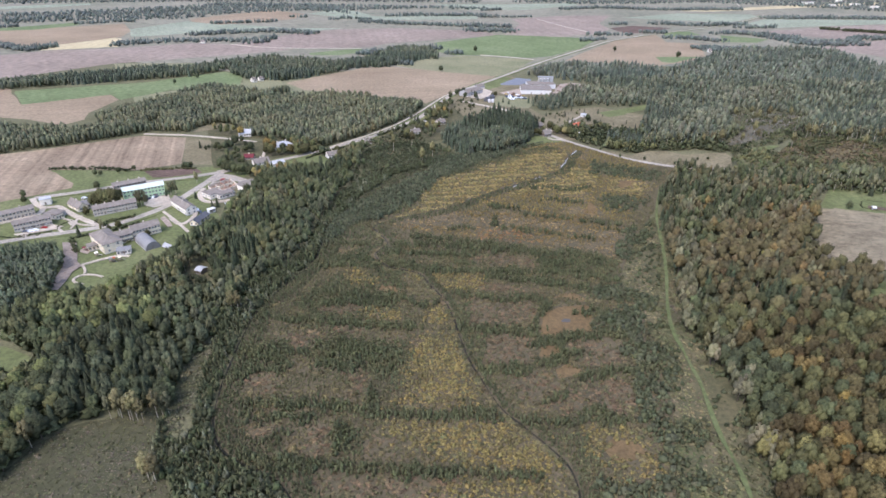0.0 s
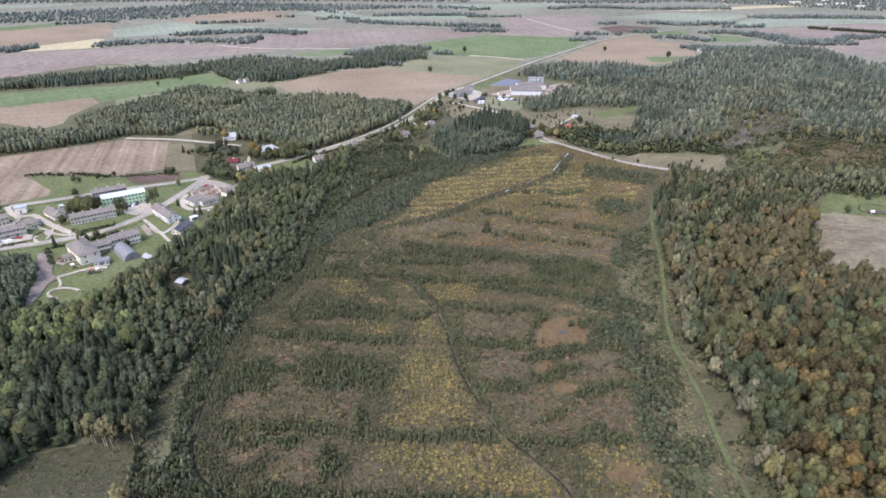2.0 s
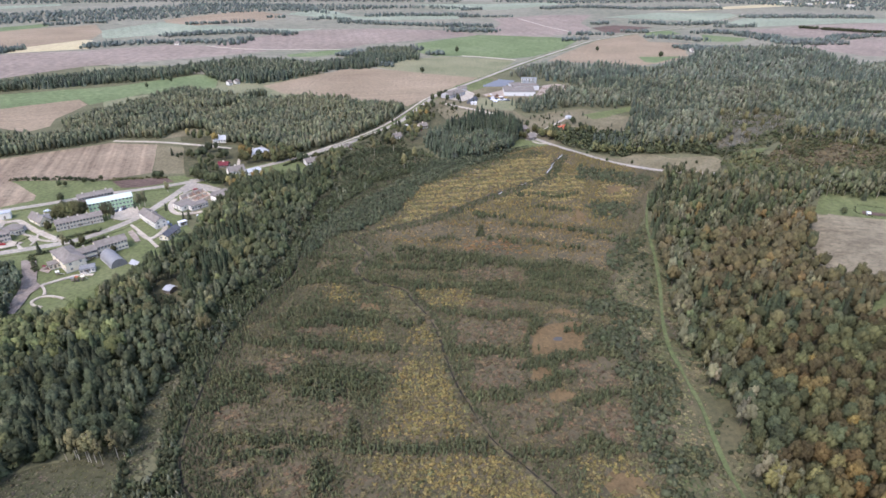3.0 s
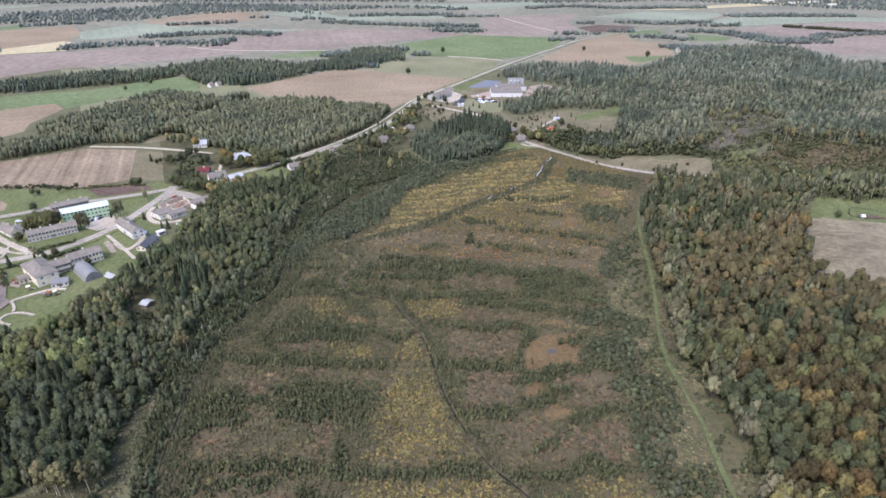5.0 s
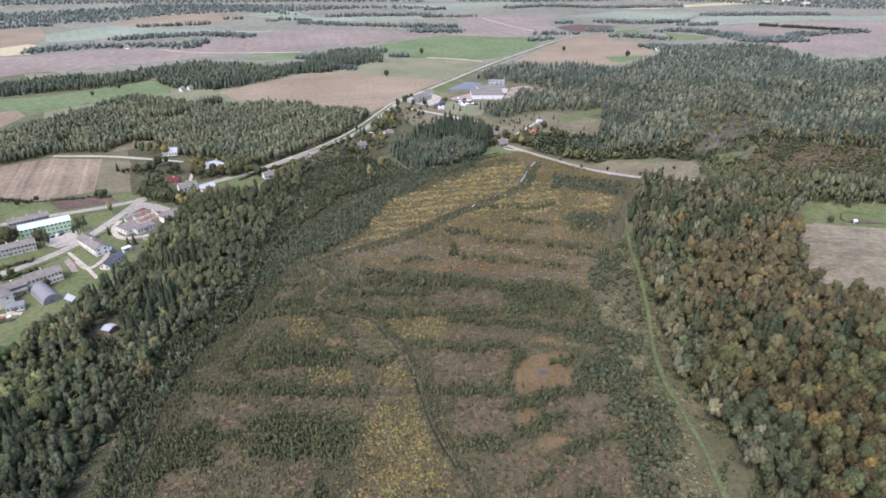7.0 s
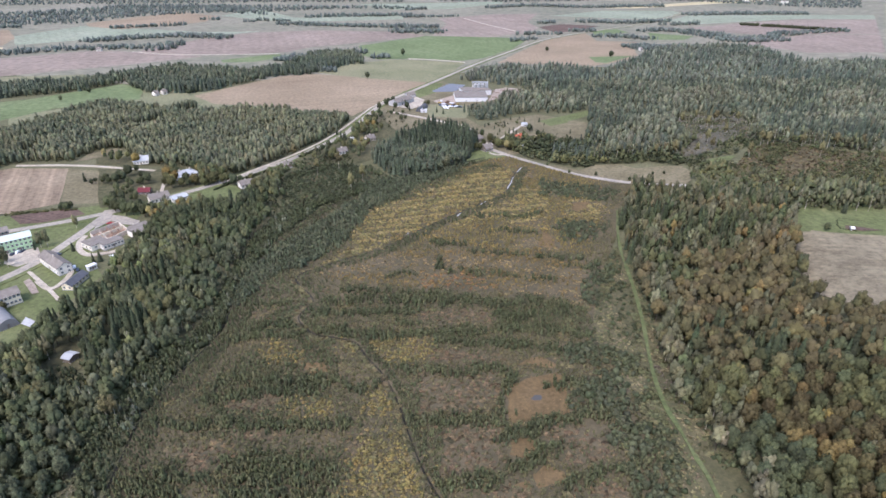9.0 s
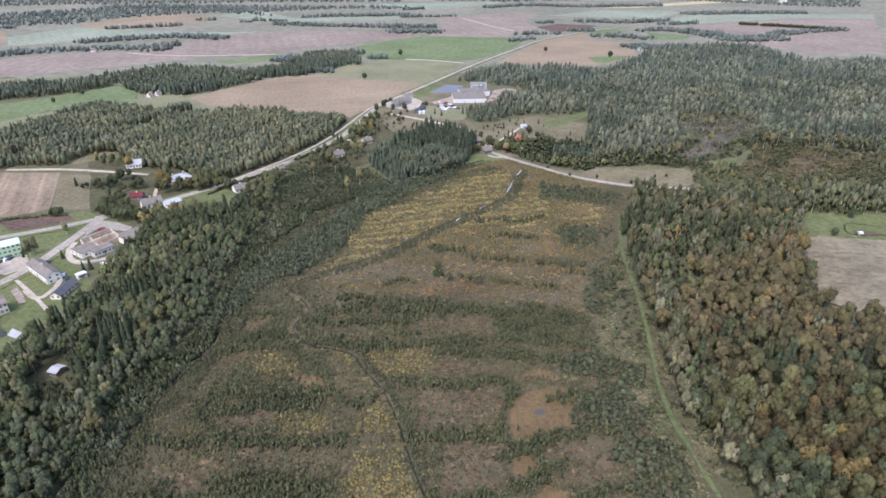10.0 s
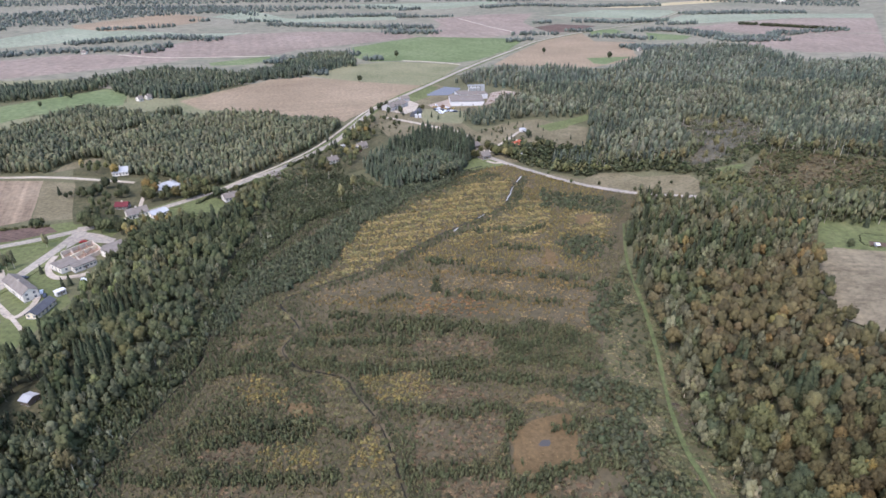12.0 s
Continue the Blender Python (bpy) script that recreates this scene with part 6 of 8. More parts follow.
plants.put(SMALL_BUSH, q, rng.uniform(1.0, 2.0, len(q)), tint(q, (0.148, 0.122, 0.053), (0.18, 0.142, 0.057), (0.206, 0.157, 0.06), (0.158, 0.13, 0.055)), (0.85, 1.25), 0.2)
crest = gold & north & (ridge + 0.28 * rng.normal(size=len(p)) > 0.42)
q = p[crest]
plants.put(SAPLING, q, rng.uniform(1.3, 2.3, len(q)), tint(q, (0.162, 0.136, 0.059), (0.196, 0.156, 0.063), (0.142, 0.127, 0.057)), (1.4, 2.2), 0.18)
q = p[gold & north & ~crest]
plants.put(TUFT, q, rng.uniform(0.8, 1.2, len(q)), tint(q, (0.228, 0.178, 0.08), (0.252, 0.19, 0.082), (0.205, 0.168, 0.076)), (1.4, 2.0), 0.14)
plants.build("yellow_scrub", "yellowing waist-high willow scrub on a bog", "shrubs")
plants = Plants()
russet = inside([(-58, 362), (-20, 394), (60, 394), (98, 372), (84, 338), (40, 345), (0, 350)], bend)
warm = np.where(golden[:, None], (1.62, 1.38, 1.02), np.where(russet[:, None], (1.5, 1.2, 0.94), (1.0, 1.0, 1.0)))
sprig = bushy & (north | (rng.random(len(p)) < 0.7))
q = p[sprig]
plants.put(SAPLING, q, rng.uniform(1.1, 2.3, len(q)), tint(q, (0.092, 0.088, 0.044), (0.106, 0.097, 0.048), (0.122, 0.104, 0.051)) * warm[sprig], (1.0, 1.7), 0.25)
q = p[bushy & ~sprig]
plants.put(SMALL_BUSH, q, rng.uniform(0.8, 1.7, len(q)), tint(q, (0.096, 0.091, 0.046), (0.11, 0.1, 0.051), (0.13, 0.109, 0.054)) * warm[bushy & ~sprig], (0.85, 1.3), 0.22)
plants.build("green_scrub", "olive green bushes spread over a bog", "shrubs")
plants = Plants()
for here, high, colours in (
        (low & dry & ~orange, 0.6, ((0.16, 0.136, 0.08), (0.15, 0.13, 0.074))),
        (low & orange, 0.6, ((0.19, 0.124, 0.06), (0.205, 0.132, 0.063), (0.175, 0.122, 0.058))),
        (low & amber & ~orange & ~dry, 0.8, ((0.222, 0.158, 0.078), (0.2, 0.146, 0.072), (0.18, 0.134, 0.066))),
        (low & heather & ~orange & ~amber & ~dry, 0.9, ((0.13, 0.094, 0.055), (0.138, 0.096, 0.056), (0.12, 0.097, 0.05))),
        (low & ~heather & ~orange & ~amber & ~dry, 1.1, ((0.13, 0.101, 0.056), (0.122, 0.103, 0.053), (0.11, 0.102, 0.05), (0.142, 0.115, 0.057)))):
    q = p[here]
    plants.put(TUFT, q, high * rng.uniform(0.6, 1.1, len(q)), tint(q, *colours) * np.where(amber[here, None], (1.1, 1.06, 1.0), warm[here]), (1.3, 2.1), 0.15)
plants.build("heather_tussocks", "brown and olive heather tussocks on a bog", "shrubs")
plants = Plants()
q = p[willow]
q = q[rng.random(len(q)) < 0.62]
big = rng.random(len(q)) < 0.45
plants.put(WILLOW, q[big], rng.uniform(1.8, 3.8, big.sum()), tint(q[big], (0.064, 0.069, 0.038), (0.076, 0.08, 0.045), (0.07, 0.075, 0.041)), (0.8, 1.2), 0.18)
plants.put(SAPLING, q[~big], rng.uniform(2.0, 4.0, (~big).sum()), tint(q[~big], (0.07, 0.075, 0.042), (0.08, 0.083, 0.046)), (1.2, 2.0), 0.2)
plants.build("willow_scrub", "rounded grey-green willow bushes along a bog margin", "shrubs")
MARGIN = [(102, 362), (124, 401), (131, 400), (118, 304), (112, 249), (113, 231), (115, 201), (111, 179), (104, 146), (70, 144), (84, 199), (86, 267), (80, 301)]
p = scatter(MARGIN, 1.25)
p = p[off_line(TRACK_LINE, p) > 1.35]
bend = p + 5 * (np.stack([wavy(p, 4.0, 1.7), wavy(p, 4.0, 3.3)], 1) - 0.5) + rng.normal(size=p.shape) * 0.9
dry, dark, purple, wet = within(DRY_PATCHES), within(DARK_PATCHES), within(PURPLE_PATCHES), within(WET_PATCHES)
open_land = dry | dark | purple | wet
t = wavy(p, 5.0, 4.4)
luck = rng.random(len(p))
shrubby = (~open_land & (t > 0.42) & (luck < 0.6) & (off_line(TRACK_LINE, p) > 4)) | (dark & (luck < 0.1)) | (dry & (luck < 0.035))
plants = Plants()
q = p[shrubby]
plants.put(WILLOW, q, rng.uniform(0.9, 2.8, len(q)), tint(q, (0.06, 0.065, 0.035), (0.074, 0.077, 0.042), (0.066, 0.07, 0.037)))
for here, high, colours in (
        (dry, 0.5, ((0.215, 0.174, 0.092), (0.13, 0.124, 0.054), (0.168, 0.128, 0.08), (0.15, 0.136, 0.062), (0.222, 0.178, 0.095), (0.165, 0.126, 0.078))),
        (dark & ~dry, 0.4, ((0.082, 0.076, 0.05), (0.092, 0.085, 0.055), (0.075, 0.073, 0.045))),
        (purple & ~dark & ~dry, 0.5, ((0.14, 0.104, 0.08), (0.128, 0.1, 0.074))),
        (wet & ~purple & ~dark & ~dry, 0.5, ((0.075, 0.086, 0.038), (0.085, 0.093, 0.042))),
        (~open_land, 0.8, ((0.122, 0.106, 0.056), (0.098, 0.094, 0.046), (0.104, 0.1, 0.049), (0.14, 0.116, 0.064)))):
    q = p[here & ~shrubby]
    plants.put(TUFT, q, high * rng.uniform(0.5, 1.1, len(q)), tint(q, *colours), (1.5, 2.6), 0.15)
plants.build("margin_scrub", "bushes and dry tussocks beside a grass track", "shrubs")
CLEARING_NEAR = [(-165, 130), (-164, 157), (-159, 166), (-147, 172), (-141, 176), (-125, 180), (-131, 211), (-124, 218), (-118, 193), (-116, 167), (-110, 151), (-97, 130)]
p = scatter(CLEARING_NEAR, 1.15)
t = wavy(p, 5.0, 1.4)
luck = rng.random(len(p))
north_end = p[:, 1] + 0.35 * (p[:, 0] + 130) + 8 * wavy(p, 4.0, 3.1) > 164
plants = Plants()
shrubs = (t > 0.45) & (luck < 0.1)
q = p[shrubs]
plants.put(SMALL_BUSH, q, rng.uniform(0.6, 1.6, len(q)), tint(q, (0.108, 0.11, 0.052), (0.125, 0.1, 0.055), (0.118, 0.108, 0.058), (0.1, 0.104, 0.05)), (0.8, 1.2), 0.2)
q = p[~shrubs & north_end]
plants.put(TUFT, q, rng.uniform(0.25, 0.55, len(q)), tint(q, (0.106, 0.104, 0.046), (0.116, 0.11, 0.05), (0.096, 0.096, 0.044), (0.126, 0.106, 0.055)), (0.9, 1.5), 0.2)
q = p[~shrubs & ~north_end]
plants.put(TUFT, q, rng.uniform(0.25, 0.6, len(q)), tint(q, (0.116, 0.096, 0.062), (0.094, 0.092, 0.048), (0.132, 0.106, 0.078), (0.1, 0.096, 0.052), (0.12, 0.096, 0.066)), (0.9, 1.5), 0.25)
q = scatter([(PATH_WEST[0][0] - 50, PATH_WEST[-1][1] - 8), (PATH_WEST[0][0] + 15, PATH_WEST[-1][1] - 8), (PATH_WEST[0][0] + 15, PATH_WEST[0][1] + 8), (PATH_WEST[0][0] - 50, PATH_WEST[0][1] + 8)], 1.5)
q = q[off_line(PATH_WEST, q) < 5.0]
plants.put(TUFT, q, rng.uniform(0.2, 0.6, len(q)), tint(q, (0.125, 0.12, 0.068), (0.14, 0.125, 0.078), (0.11, 0.11, 0.058)), (1.5, 2.3))
plants.build("clearing_scrub", "low weeds and brush on a felled clearing", "shrubs")
logs = Shape()
for x, y in scatter([(-140, 148), (-136, 165), (-116, 158), (-105, 134), (-132, 132)], 2.0):
    g = rng.uniform(0, 6.28)
    d = rng.uniform(0.8, 2.2)
    logs.stem((x - math.cos(g) * d, y - math.sin(g) * d, 0.3), (x + math.cos(g) * d, y + math.sin(g) * d, 0.42), 0.045, 0.02, 3, 2)
v, f, m, o = logs.done()
me = bpy.data.meshes.new("felled_branches")
me.from_pydata(v.tolist(), [], f.tolist())
me.materials.append(TIMBER)
tagged(new("felled_branches", me), "weathered felled branches lying on a clearing", "branches", kind="stuff")

# ---- single trees ----


def tree_thing(shape, leaf, bark, label, category, name):
    """A tree of height 1 with a trunk and a crown; copies are scaled."""
    v, f, m, o = shape
    root = new(name)
    for slots, title, mat in (((1, 2), "trunk", bark), ((0,), "crown", leaf)):
        pickf = f[np.isin(m, slots)]
        used, inv = np.unique(pickf, return_inverse=True)
        me = bpy.data.meshes.new(title)
        me.from_pydata(v[used].tolist(), [], inv.reshape(-1, 3).tolist())
        me.polygons.foreach_set("use_smooth", np.ones(len(pickf), bool))
        me.materials.append(mat)
        if title == "crown":
            soften(me, o[used])
        part(title, me, mat, root)
    return tagged(root, label, category)


def leaf_of(name, colour):
    return foliage(name, colour, 0.22, 22.0)


BIG = dict(lobes=15, count=270, limbs=4, size=0.028, core=0.9, tall=1.75, mid=0.54, under=0.8)
TREES = {
    "green": ([broadleaf(wide=w, **BIG) for w in (0.22, 0.25)], leaf_of("green_leaves", (0.084, 0.089, 0.044)), BARK, "full green broad-leaved tree, rounded crown"),
    "dark": ([broadleaf(wide=w, **BIG) for w in (0.215, 0.25)], leaf_of("dark_leaves", (0.07, 0.077, 0.042)), BARK, "dark green broad-leaved tree with dense crown"),
    "olive": ([broadleaf(wide=w, **BIG) for w in (0.225, 0.26)], leaf_of("olive_leaves", G_OLIVE), BARK, "olive green tree turning towards autumn"),
    "fresh": ([broadleaf(wide=w, **BIG) for w in (0.225, 0.26)], leaf_of("fresh_leaves", (0.14, 0.147, 0.058)), BARK, "light yellow-green tree with rounded crown"),
    "grey": ([broadleaf(wide=w, **{**BIG, "tall": 2.2}) for w in (0.175, 0.2)], leaf_of("alder_leaves", (0.094, 0.1, 0.058)), BARK, "grey-green alder with dense upright crown"),
    "brown": ([broadleaf(wide=w, **BIG) for w in (0.215, 0.25)], leaf_of("brown_leaves", A_BROWN), BARK, "brownish autumn oak with rounded crown"),
    "rust": ([broadleaf(wide=0.24, **BIG)], leaf_of("rusty_leaves", A_RUST), BARK, "rusty orange autumn tree with rounded crown"),
    "orange": ([broadleaf(wide=0.24, **BIG)], leaf_of("orange_leaves", A_ORANGE), BARK, "bright orange-yellow autumn maple"),
    "yellow": ([broadleaf(wide=0.24, **BIG)], leaf_of("yellow_leaves", G_YELLOW), BARK, "yellowing autumn tree with loose crown"),
    "birch": ([birch(8, 240, 0.026, 0.25, 0.16), birch(8, 220, 0.026, 0.32, 0.14)], leaf_of("birch_leaves", (0.135, 0.128, 0.073)), BIRCH_BARK, "slender pale-stemmed birch with grey-green crown"),
    "pale": ([birch(9, 170, 0.026, 0.24, 0.17), birch(8, 150, 0.026, 0.3, 0.15)], leaf_of("pale_birch_leaves", (0.165, 0.147, 0.08)), BIRCH_BARK, "tall birch with bare white stem and thin crown"),
    "tall": ([birch(9, 190, 0.028, 0.36, 0.17, girth=0.011), birch(8, 170, 0.028, 0.44, 0.16, girth=0.011)], leaf_of("thin_birch_leaves", (0.17, 0.145, 0.072)), BIRCH_BARK, "tall birch with long bare white stem"),
    "spruce": ([spruce(15, 9, 0.21, 0.06), spruce(13, 8, 0.235, 0.06)], leaf_of("spruce_needles", (0.062, 0.069, 0.041)), BARK, "dark green pointed spruce tree"),
}
MODELS = {}


def plant(kind, x, y, h, group="", fat=1.0):
    shapes, leaf, bark, label = TREES[kind]
    i = rng.integers(0, len(shapes))
    m = Matrix.LocRotScale((x, y, float(relief(x, y)) - 0.1), Euler((0, 0, rng.uniform(0, 6.28))), (h * fat, h * fat, h))
    if (kind, i) not in MODELS:
        title = {"birch": "birch", "pale": "birch", "tall": "birch", "spruce": "spruce", "brown": "oak", "olive": "maple", "rust": "maple", "orange": "maple", "yellow": "maple"}.get(kind, "alder")
        ob = MODELS[kind, i] = tree_thing(shapes[i], leaf, bark, label, title + " tree", title)
        ob.matrix_basis = m
    else:
        src = MODELS[kind, i]
        keep = src.matrix_basis.copy()
        src.matrix_basis = Matrix.Identity(4)
        ob = copy_thing(src, m)
        src.matrix_basis = keep
    if group:
        tagged(ob, group=group)
    return ob


SLIM_KINDS = ("birch", "pale", "tall", "spruce")


def plants_at(kind, spots, low, high, group=""):
    for x, y in spots:
        plant(kind, x, y, rng.uniform(low, high), group, rng.uniform(0.85, 1.15) if kind in SLIM_KINDS else rng.uniform(1.2, 1.5))


# nearest trees of the eastern wood
MIXES = {
    "": [("brown", 0.62), ("olive", 0.82), ("dark", 0.86), ("green", 0.9), ("rust", 0.94), ("dark", 0.985), ("pale", 1.0)],
    "edge": [("pale", 0.2), ("birch", 0.5), ("olive", 0.7), ("green", 0.9), ("dark", 1.0)],
    "green": [("green", 0.6), ("dark", 0.95), ("olive", 1.0)],
    "fresh": [("green", 0.75), ("olive", 1.0)],
    "orange": [("rust", 0.34), ("brown", 0.52), ("orange", 0.66), ("olive", 0.82), ("green", 0.94), ("yellow", 1.0)],
    "yellow": [("olive", 0.4), ("yellow", 0.65), ("birch", 0.8), ("pale", 1.0)],
}
for (x, y), kind in zip(near_east, east_group(near_east)):
    k = rng.random()
    plant(next(n for n, top in MIXES[kind] if k <= top), x, y, rng.uniform(10.5, 14.5), "autumn trees east of the bog", rng.uniform(0.88, 1.12))
WEST_MIXES = {
    "": [("dark", 0.32), ("spruce", 0.48), ("green", 0.68), ("grey", 0.82), ("olive", 0.91), ("fresh", 0.96), ("birch", 1.0)],
    "spruce": [("spruce", 0.5), ("dark", 0.8), ("grey", 0.92), ("green", 1.0)],
    "fresh": [("fresh", 0.7), ("green", 0.9), ("dark", 1.0)],
    "alder": [("grey", 0.7), ("dark", 0.85), ("green", 0.96), ("birch", 1.0)],
}
for (x, y), kind in zip(near_valley, west_group(near_valley)):
    k = rng.random()
    plant(next(n for n, top in WEST_MIXES[kind] if k <= top), x, y, rng.uniform(10, 14) * (0.85 if kind == "alder" else 1.0), "trees of the western slope", rng.uniform(0.95, 1.2) if kind in ("alder", "spruce") else rng.uniform(1.1, 1.45))

# village and farm trees
plants_at("olive", [(-280, 380), (-276, 379), (-274, 381), (-271, 382), (-268, 384), (-267, 388), (-278, 386)], 12, 15, "village trees")
plants_at("olive", [(-277, 365)], 7, 8, "village trees")
plants_at("birch", [(-251, 386), (-248, 385), (-242, 382), (-247, 388), (-237, 407), (-234, 409)], 12, 14, "village trees")
plants_at("green", [(-300, 414), (-343, 391), (-335, 381)], 7, 9, "village trees")
plants_at("pale", [(-249, 339), (-230, 436)], 10, 12, "village trees")
plants_at("olive", [(-247, 343), (-243, 347), (-216, 335)], 4, 6, "village trees")
plants_at("spruce", [(-239, 404), (-215, 402), (-195, 386), (-192, 388), (-261, 332), (-268, 525)], 6, 9, "village trees")
plants_at("green", [(-303, 449), (-315, 443), (-319, 442), (-295, 458), (-252, 466), (-250, 469)], 5, 8, "village trees")
plants_at("orange", [(-204, 528), (-196, 523), (-172, 526), (-244, 565)], 10, 13, "trees along the old road")
plants_at("yellow", [(-177, 513), (-196, 516), (-163, 519), (-204, 533)], 9, 12, "trees along the old road")
plants_at("olive", [(-166, 513), (-169, 509), (-156, 514), (-154, 516), (-135, 519), (-123, 526), (-114, 518), (-128, 502)], 8, 12, "trees along the old road")
plants_at("dark", [(-147, 512), (-143, 516), (-184, 514), (-204, 580), (-234, 542), (-238, 536), (-237, 524), (-240, 524), (-241, 519), (-225, 529), (-215, 517)], 8, 12, "trees along the old road")
plants_at("green", [(-223, 468), (-216, 462), (-212, 460), (-206, 456), (-201, 456), (-197, 458), (-192, 453), (-220, 469), (-212, 465), (-156, 457), (-143, 453), (-138, 453), (-125, 474)], 9, 13, "trees along the old road")
plants_at("tall", [(-112, 577), (-85, 533), (-69, 544), (-47, 518), (-54, 496)], 15, 18, "tall birches on the hillside")
plants_at("olive", [(-78, 584), (-66, 610), (-46, 656), (-40, 667), (-78, 573), (-63, 631), (-57, 652)], 8, 11, "trees along the old road")
plants_at("spruce", [(-77, 632), (-74, 629), (-73, 632), (259, 394), (90, 630), (93, 630), (87, 636)], 8, 11, "single spruces")
plants_at("green", [(-45, 679), (-50, 671), (-26, 723), (-32, 723), (-19, 725), (233, 370)], 5, 8, "roadside trees")
plants_at("dark", [(88, 613), (97, 606), (116, 625), (119, 622), (121, 615), (115, 634), (110, 653)], 7, 11, "farm trees")
plants_at("olive", [(69, 607), (72, 602), (77, 601), (80, 597), (66, 619), (55, 595), (51, 593), (84, 594), (59, 608)], 8, 11, "farm trees")
plants_at("dark", [(-73, 925), (227, 1152), (-27, 1128), (326, 1099)], 10, 14, "lone field trees")
plants_at("spruce", [(-21, 770), (-17, 773), (-12, 745), (-2, 746), (4, 737), (19, 736), (26, 727), (-30, 744)], 6, 9, "farmyard spruces")
plants_at("green", [(-43, 718), (-48, 706), (-57, 689), (-52, 689), (-21, 703), (-16, 704)], 5, 9, "farm trees")
plants_at("tall", [(206, 526), (220, 517), (234, 522), (239, 541), (256, 632), (290, 676), (256, 589), (263, 594), (292, 638), (264, 562), (306, 623), (279, 531), (283, 528), (254, 501), (248, 473), (312, 528), (306, 542), (337, 524), (353, 516), (201, 531), (195, 536), (312, 503)], 12, 16, "bare birches left on the clear-cut")
plants_at("green", [(162, 499), (180, 500), (187, 496), (142, 521), (122, 529), (108, 549)], 3, 5, "meadow bushes")
plants_at("tall", [(-139, 174), (-135, 173), (-134, 173), (-132, 173), (-129, 172), (-124, 174), (-112, 145), (-109, 144), (-113, 146), (-128, 271), (-121, 250), (-125, 251), (-164, 156)], 13, 17, "tall birches at the clearing")
plants_at("birch", [(-143, 173), (-141, 175), (-123, 176), (-121, 177), (-134, 176)], 11, 14, "tall birches at the clearing")
plants_at("dark", [(-290, 832), (-430, 800), (-427, 853), (-421, 849)], 8, 11, "lone field trees")
plants_at("green", [(-230, 516), (-225, 511), (-222, 516), (-226, 505), (-218, 494), (-219, 515), (-219, 523), (-251, 525), (-245, 517), (-251, 519)], 6, 9, "trees round the red-roofed house")
plants_at("olive", [(-200, 511), (-200, 517), (-193, 507), (-186, 509), (-180, 513), (-164, 515), (-162, 519), (-153, 523), (-170, 529), (-177, 529)], 8, 12, "trees along the old road")
plants_at("dark", [(-259, 517), (-257, 520), (-255, 468), (-254, 471), (-250, 467), (-256, 466)], 4, 7, "village trees")
plants_at("dark", [(-40, 772), (-37, 776), (-34, 779), (-32, 784), (-28, 754), (-15, 752), (71, 620), (76, 607), (102, 614), (124, 622)], 7, 10, "farm trees")
plants_at("olive", [(6, 762), (10, 768), (68, 626), (81, 603)], 6, 9, "farm trees")
# young conifers and bushes on the farm pasture
plants_at("spruce", [(67, 673), (76, 664), (80, 654), (88, 674), (98, 700), (108, 704), (112, 693), (114, 658), (127, 690), (130, 677), (94, 654), (124, 652), (136, 642), (150, 645), (89, 688)], 3.5, 6, "young pasture spruces")

# ---- buildings ----


def ring(bm, outline, z0, z1):
    low = [bm.verts.new((x, y, z0)) for x, y in outline]
    top = [bm.verts.new((x, y, z1)) for x, y in outline]
    for i in range(len(low)):
        bm.faces.new((low[i - 1], low[i], top[i], top[i - 1]))
    return bm


def window_mesh(w, h, t=0.06):
    bm = bmesh.new()
    for x0, x1, z0, z1 in ((-w / 2, w / 2, 0, t), (-w / 2, w / 2, h - t, h), (-w / 2, -w / 2 + t, t, h - t), (w / 2 - t, w / 2, t, h - t), (-t / 2, t / 2, t, h - t)):
        box(bm, x0, x1, -0.07, 0.02, z0, z1)
    frame_me = mesh_of("window", bm, WHITE_SHEET)
    pane_me = mesh_of("pane", box(bmesh.new(), -w / 2 + t, w / 2 - t, -0.03, 0.02, t, h - t), GLASS)
    return frame_me, pane_me


WINDOWS = {}


def put_window(parent, x, y, z, turn, w=1.3, h=1.4):
    if (w, h) not in WINDOWS:
        WINDOWS[w, h] = window_mesh(w, h)
    f, g = WINDOWS[w, h]
    ob = part("window", f, None, parent)
    ob.matrix_basis = pose(x, y, z, 0, 0, turn)
    part("pane", g, None, ob)


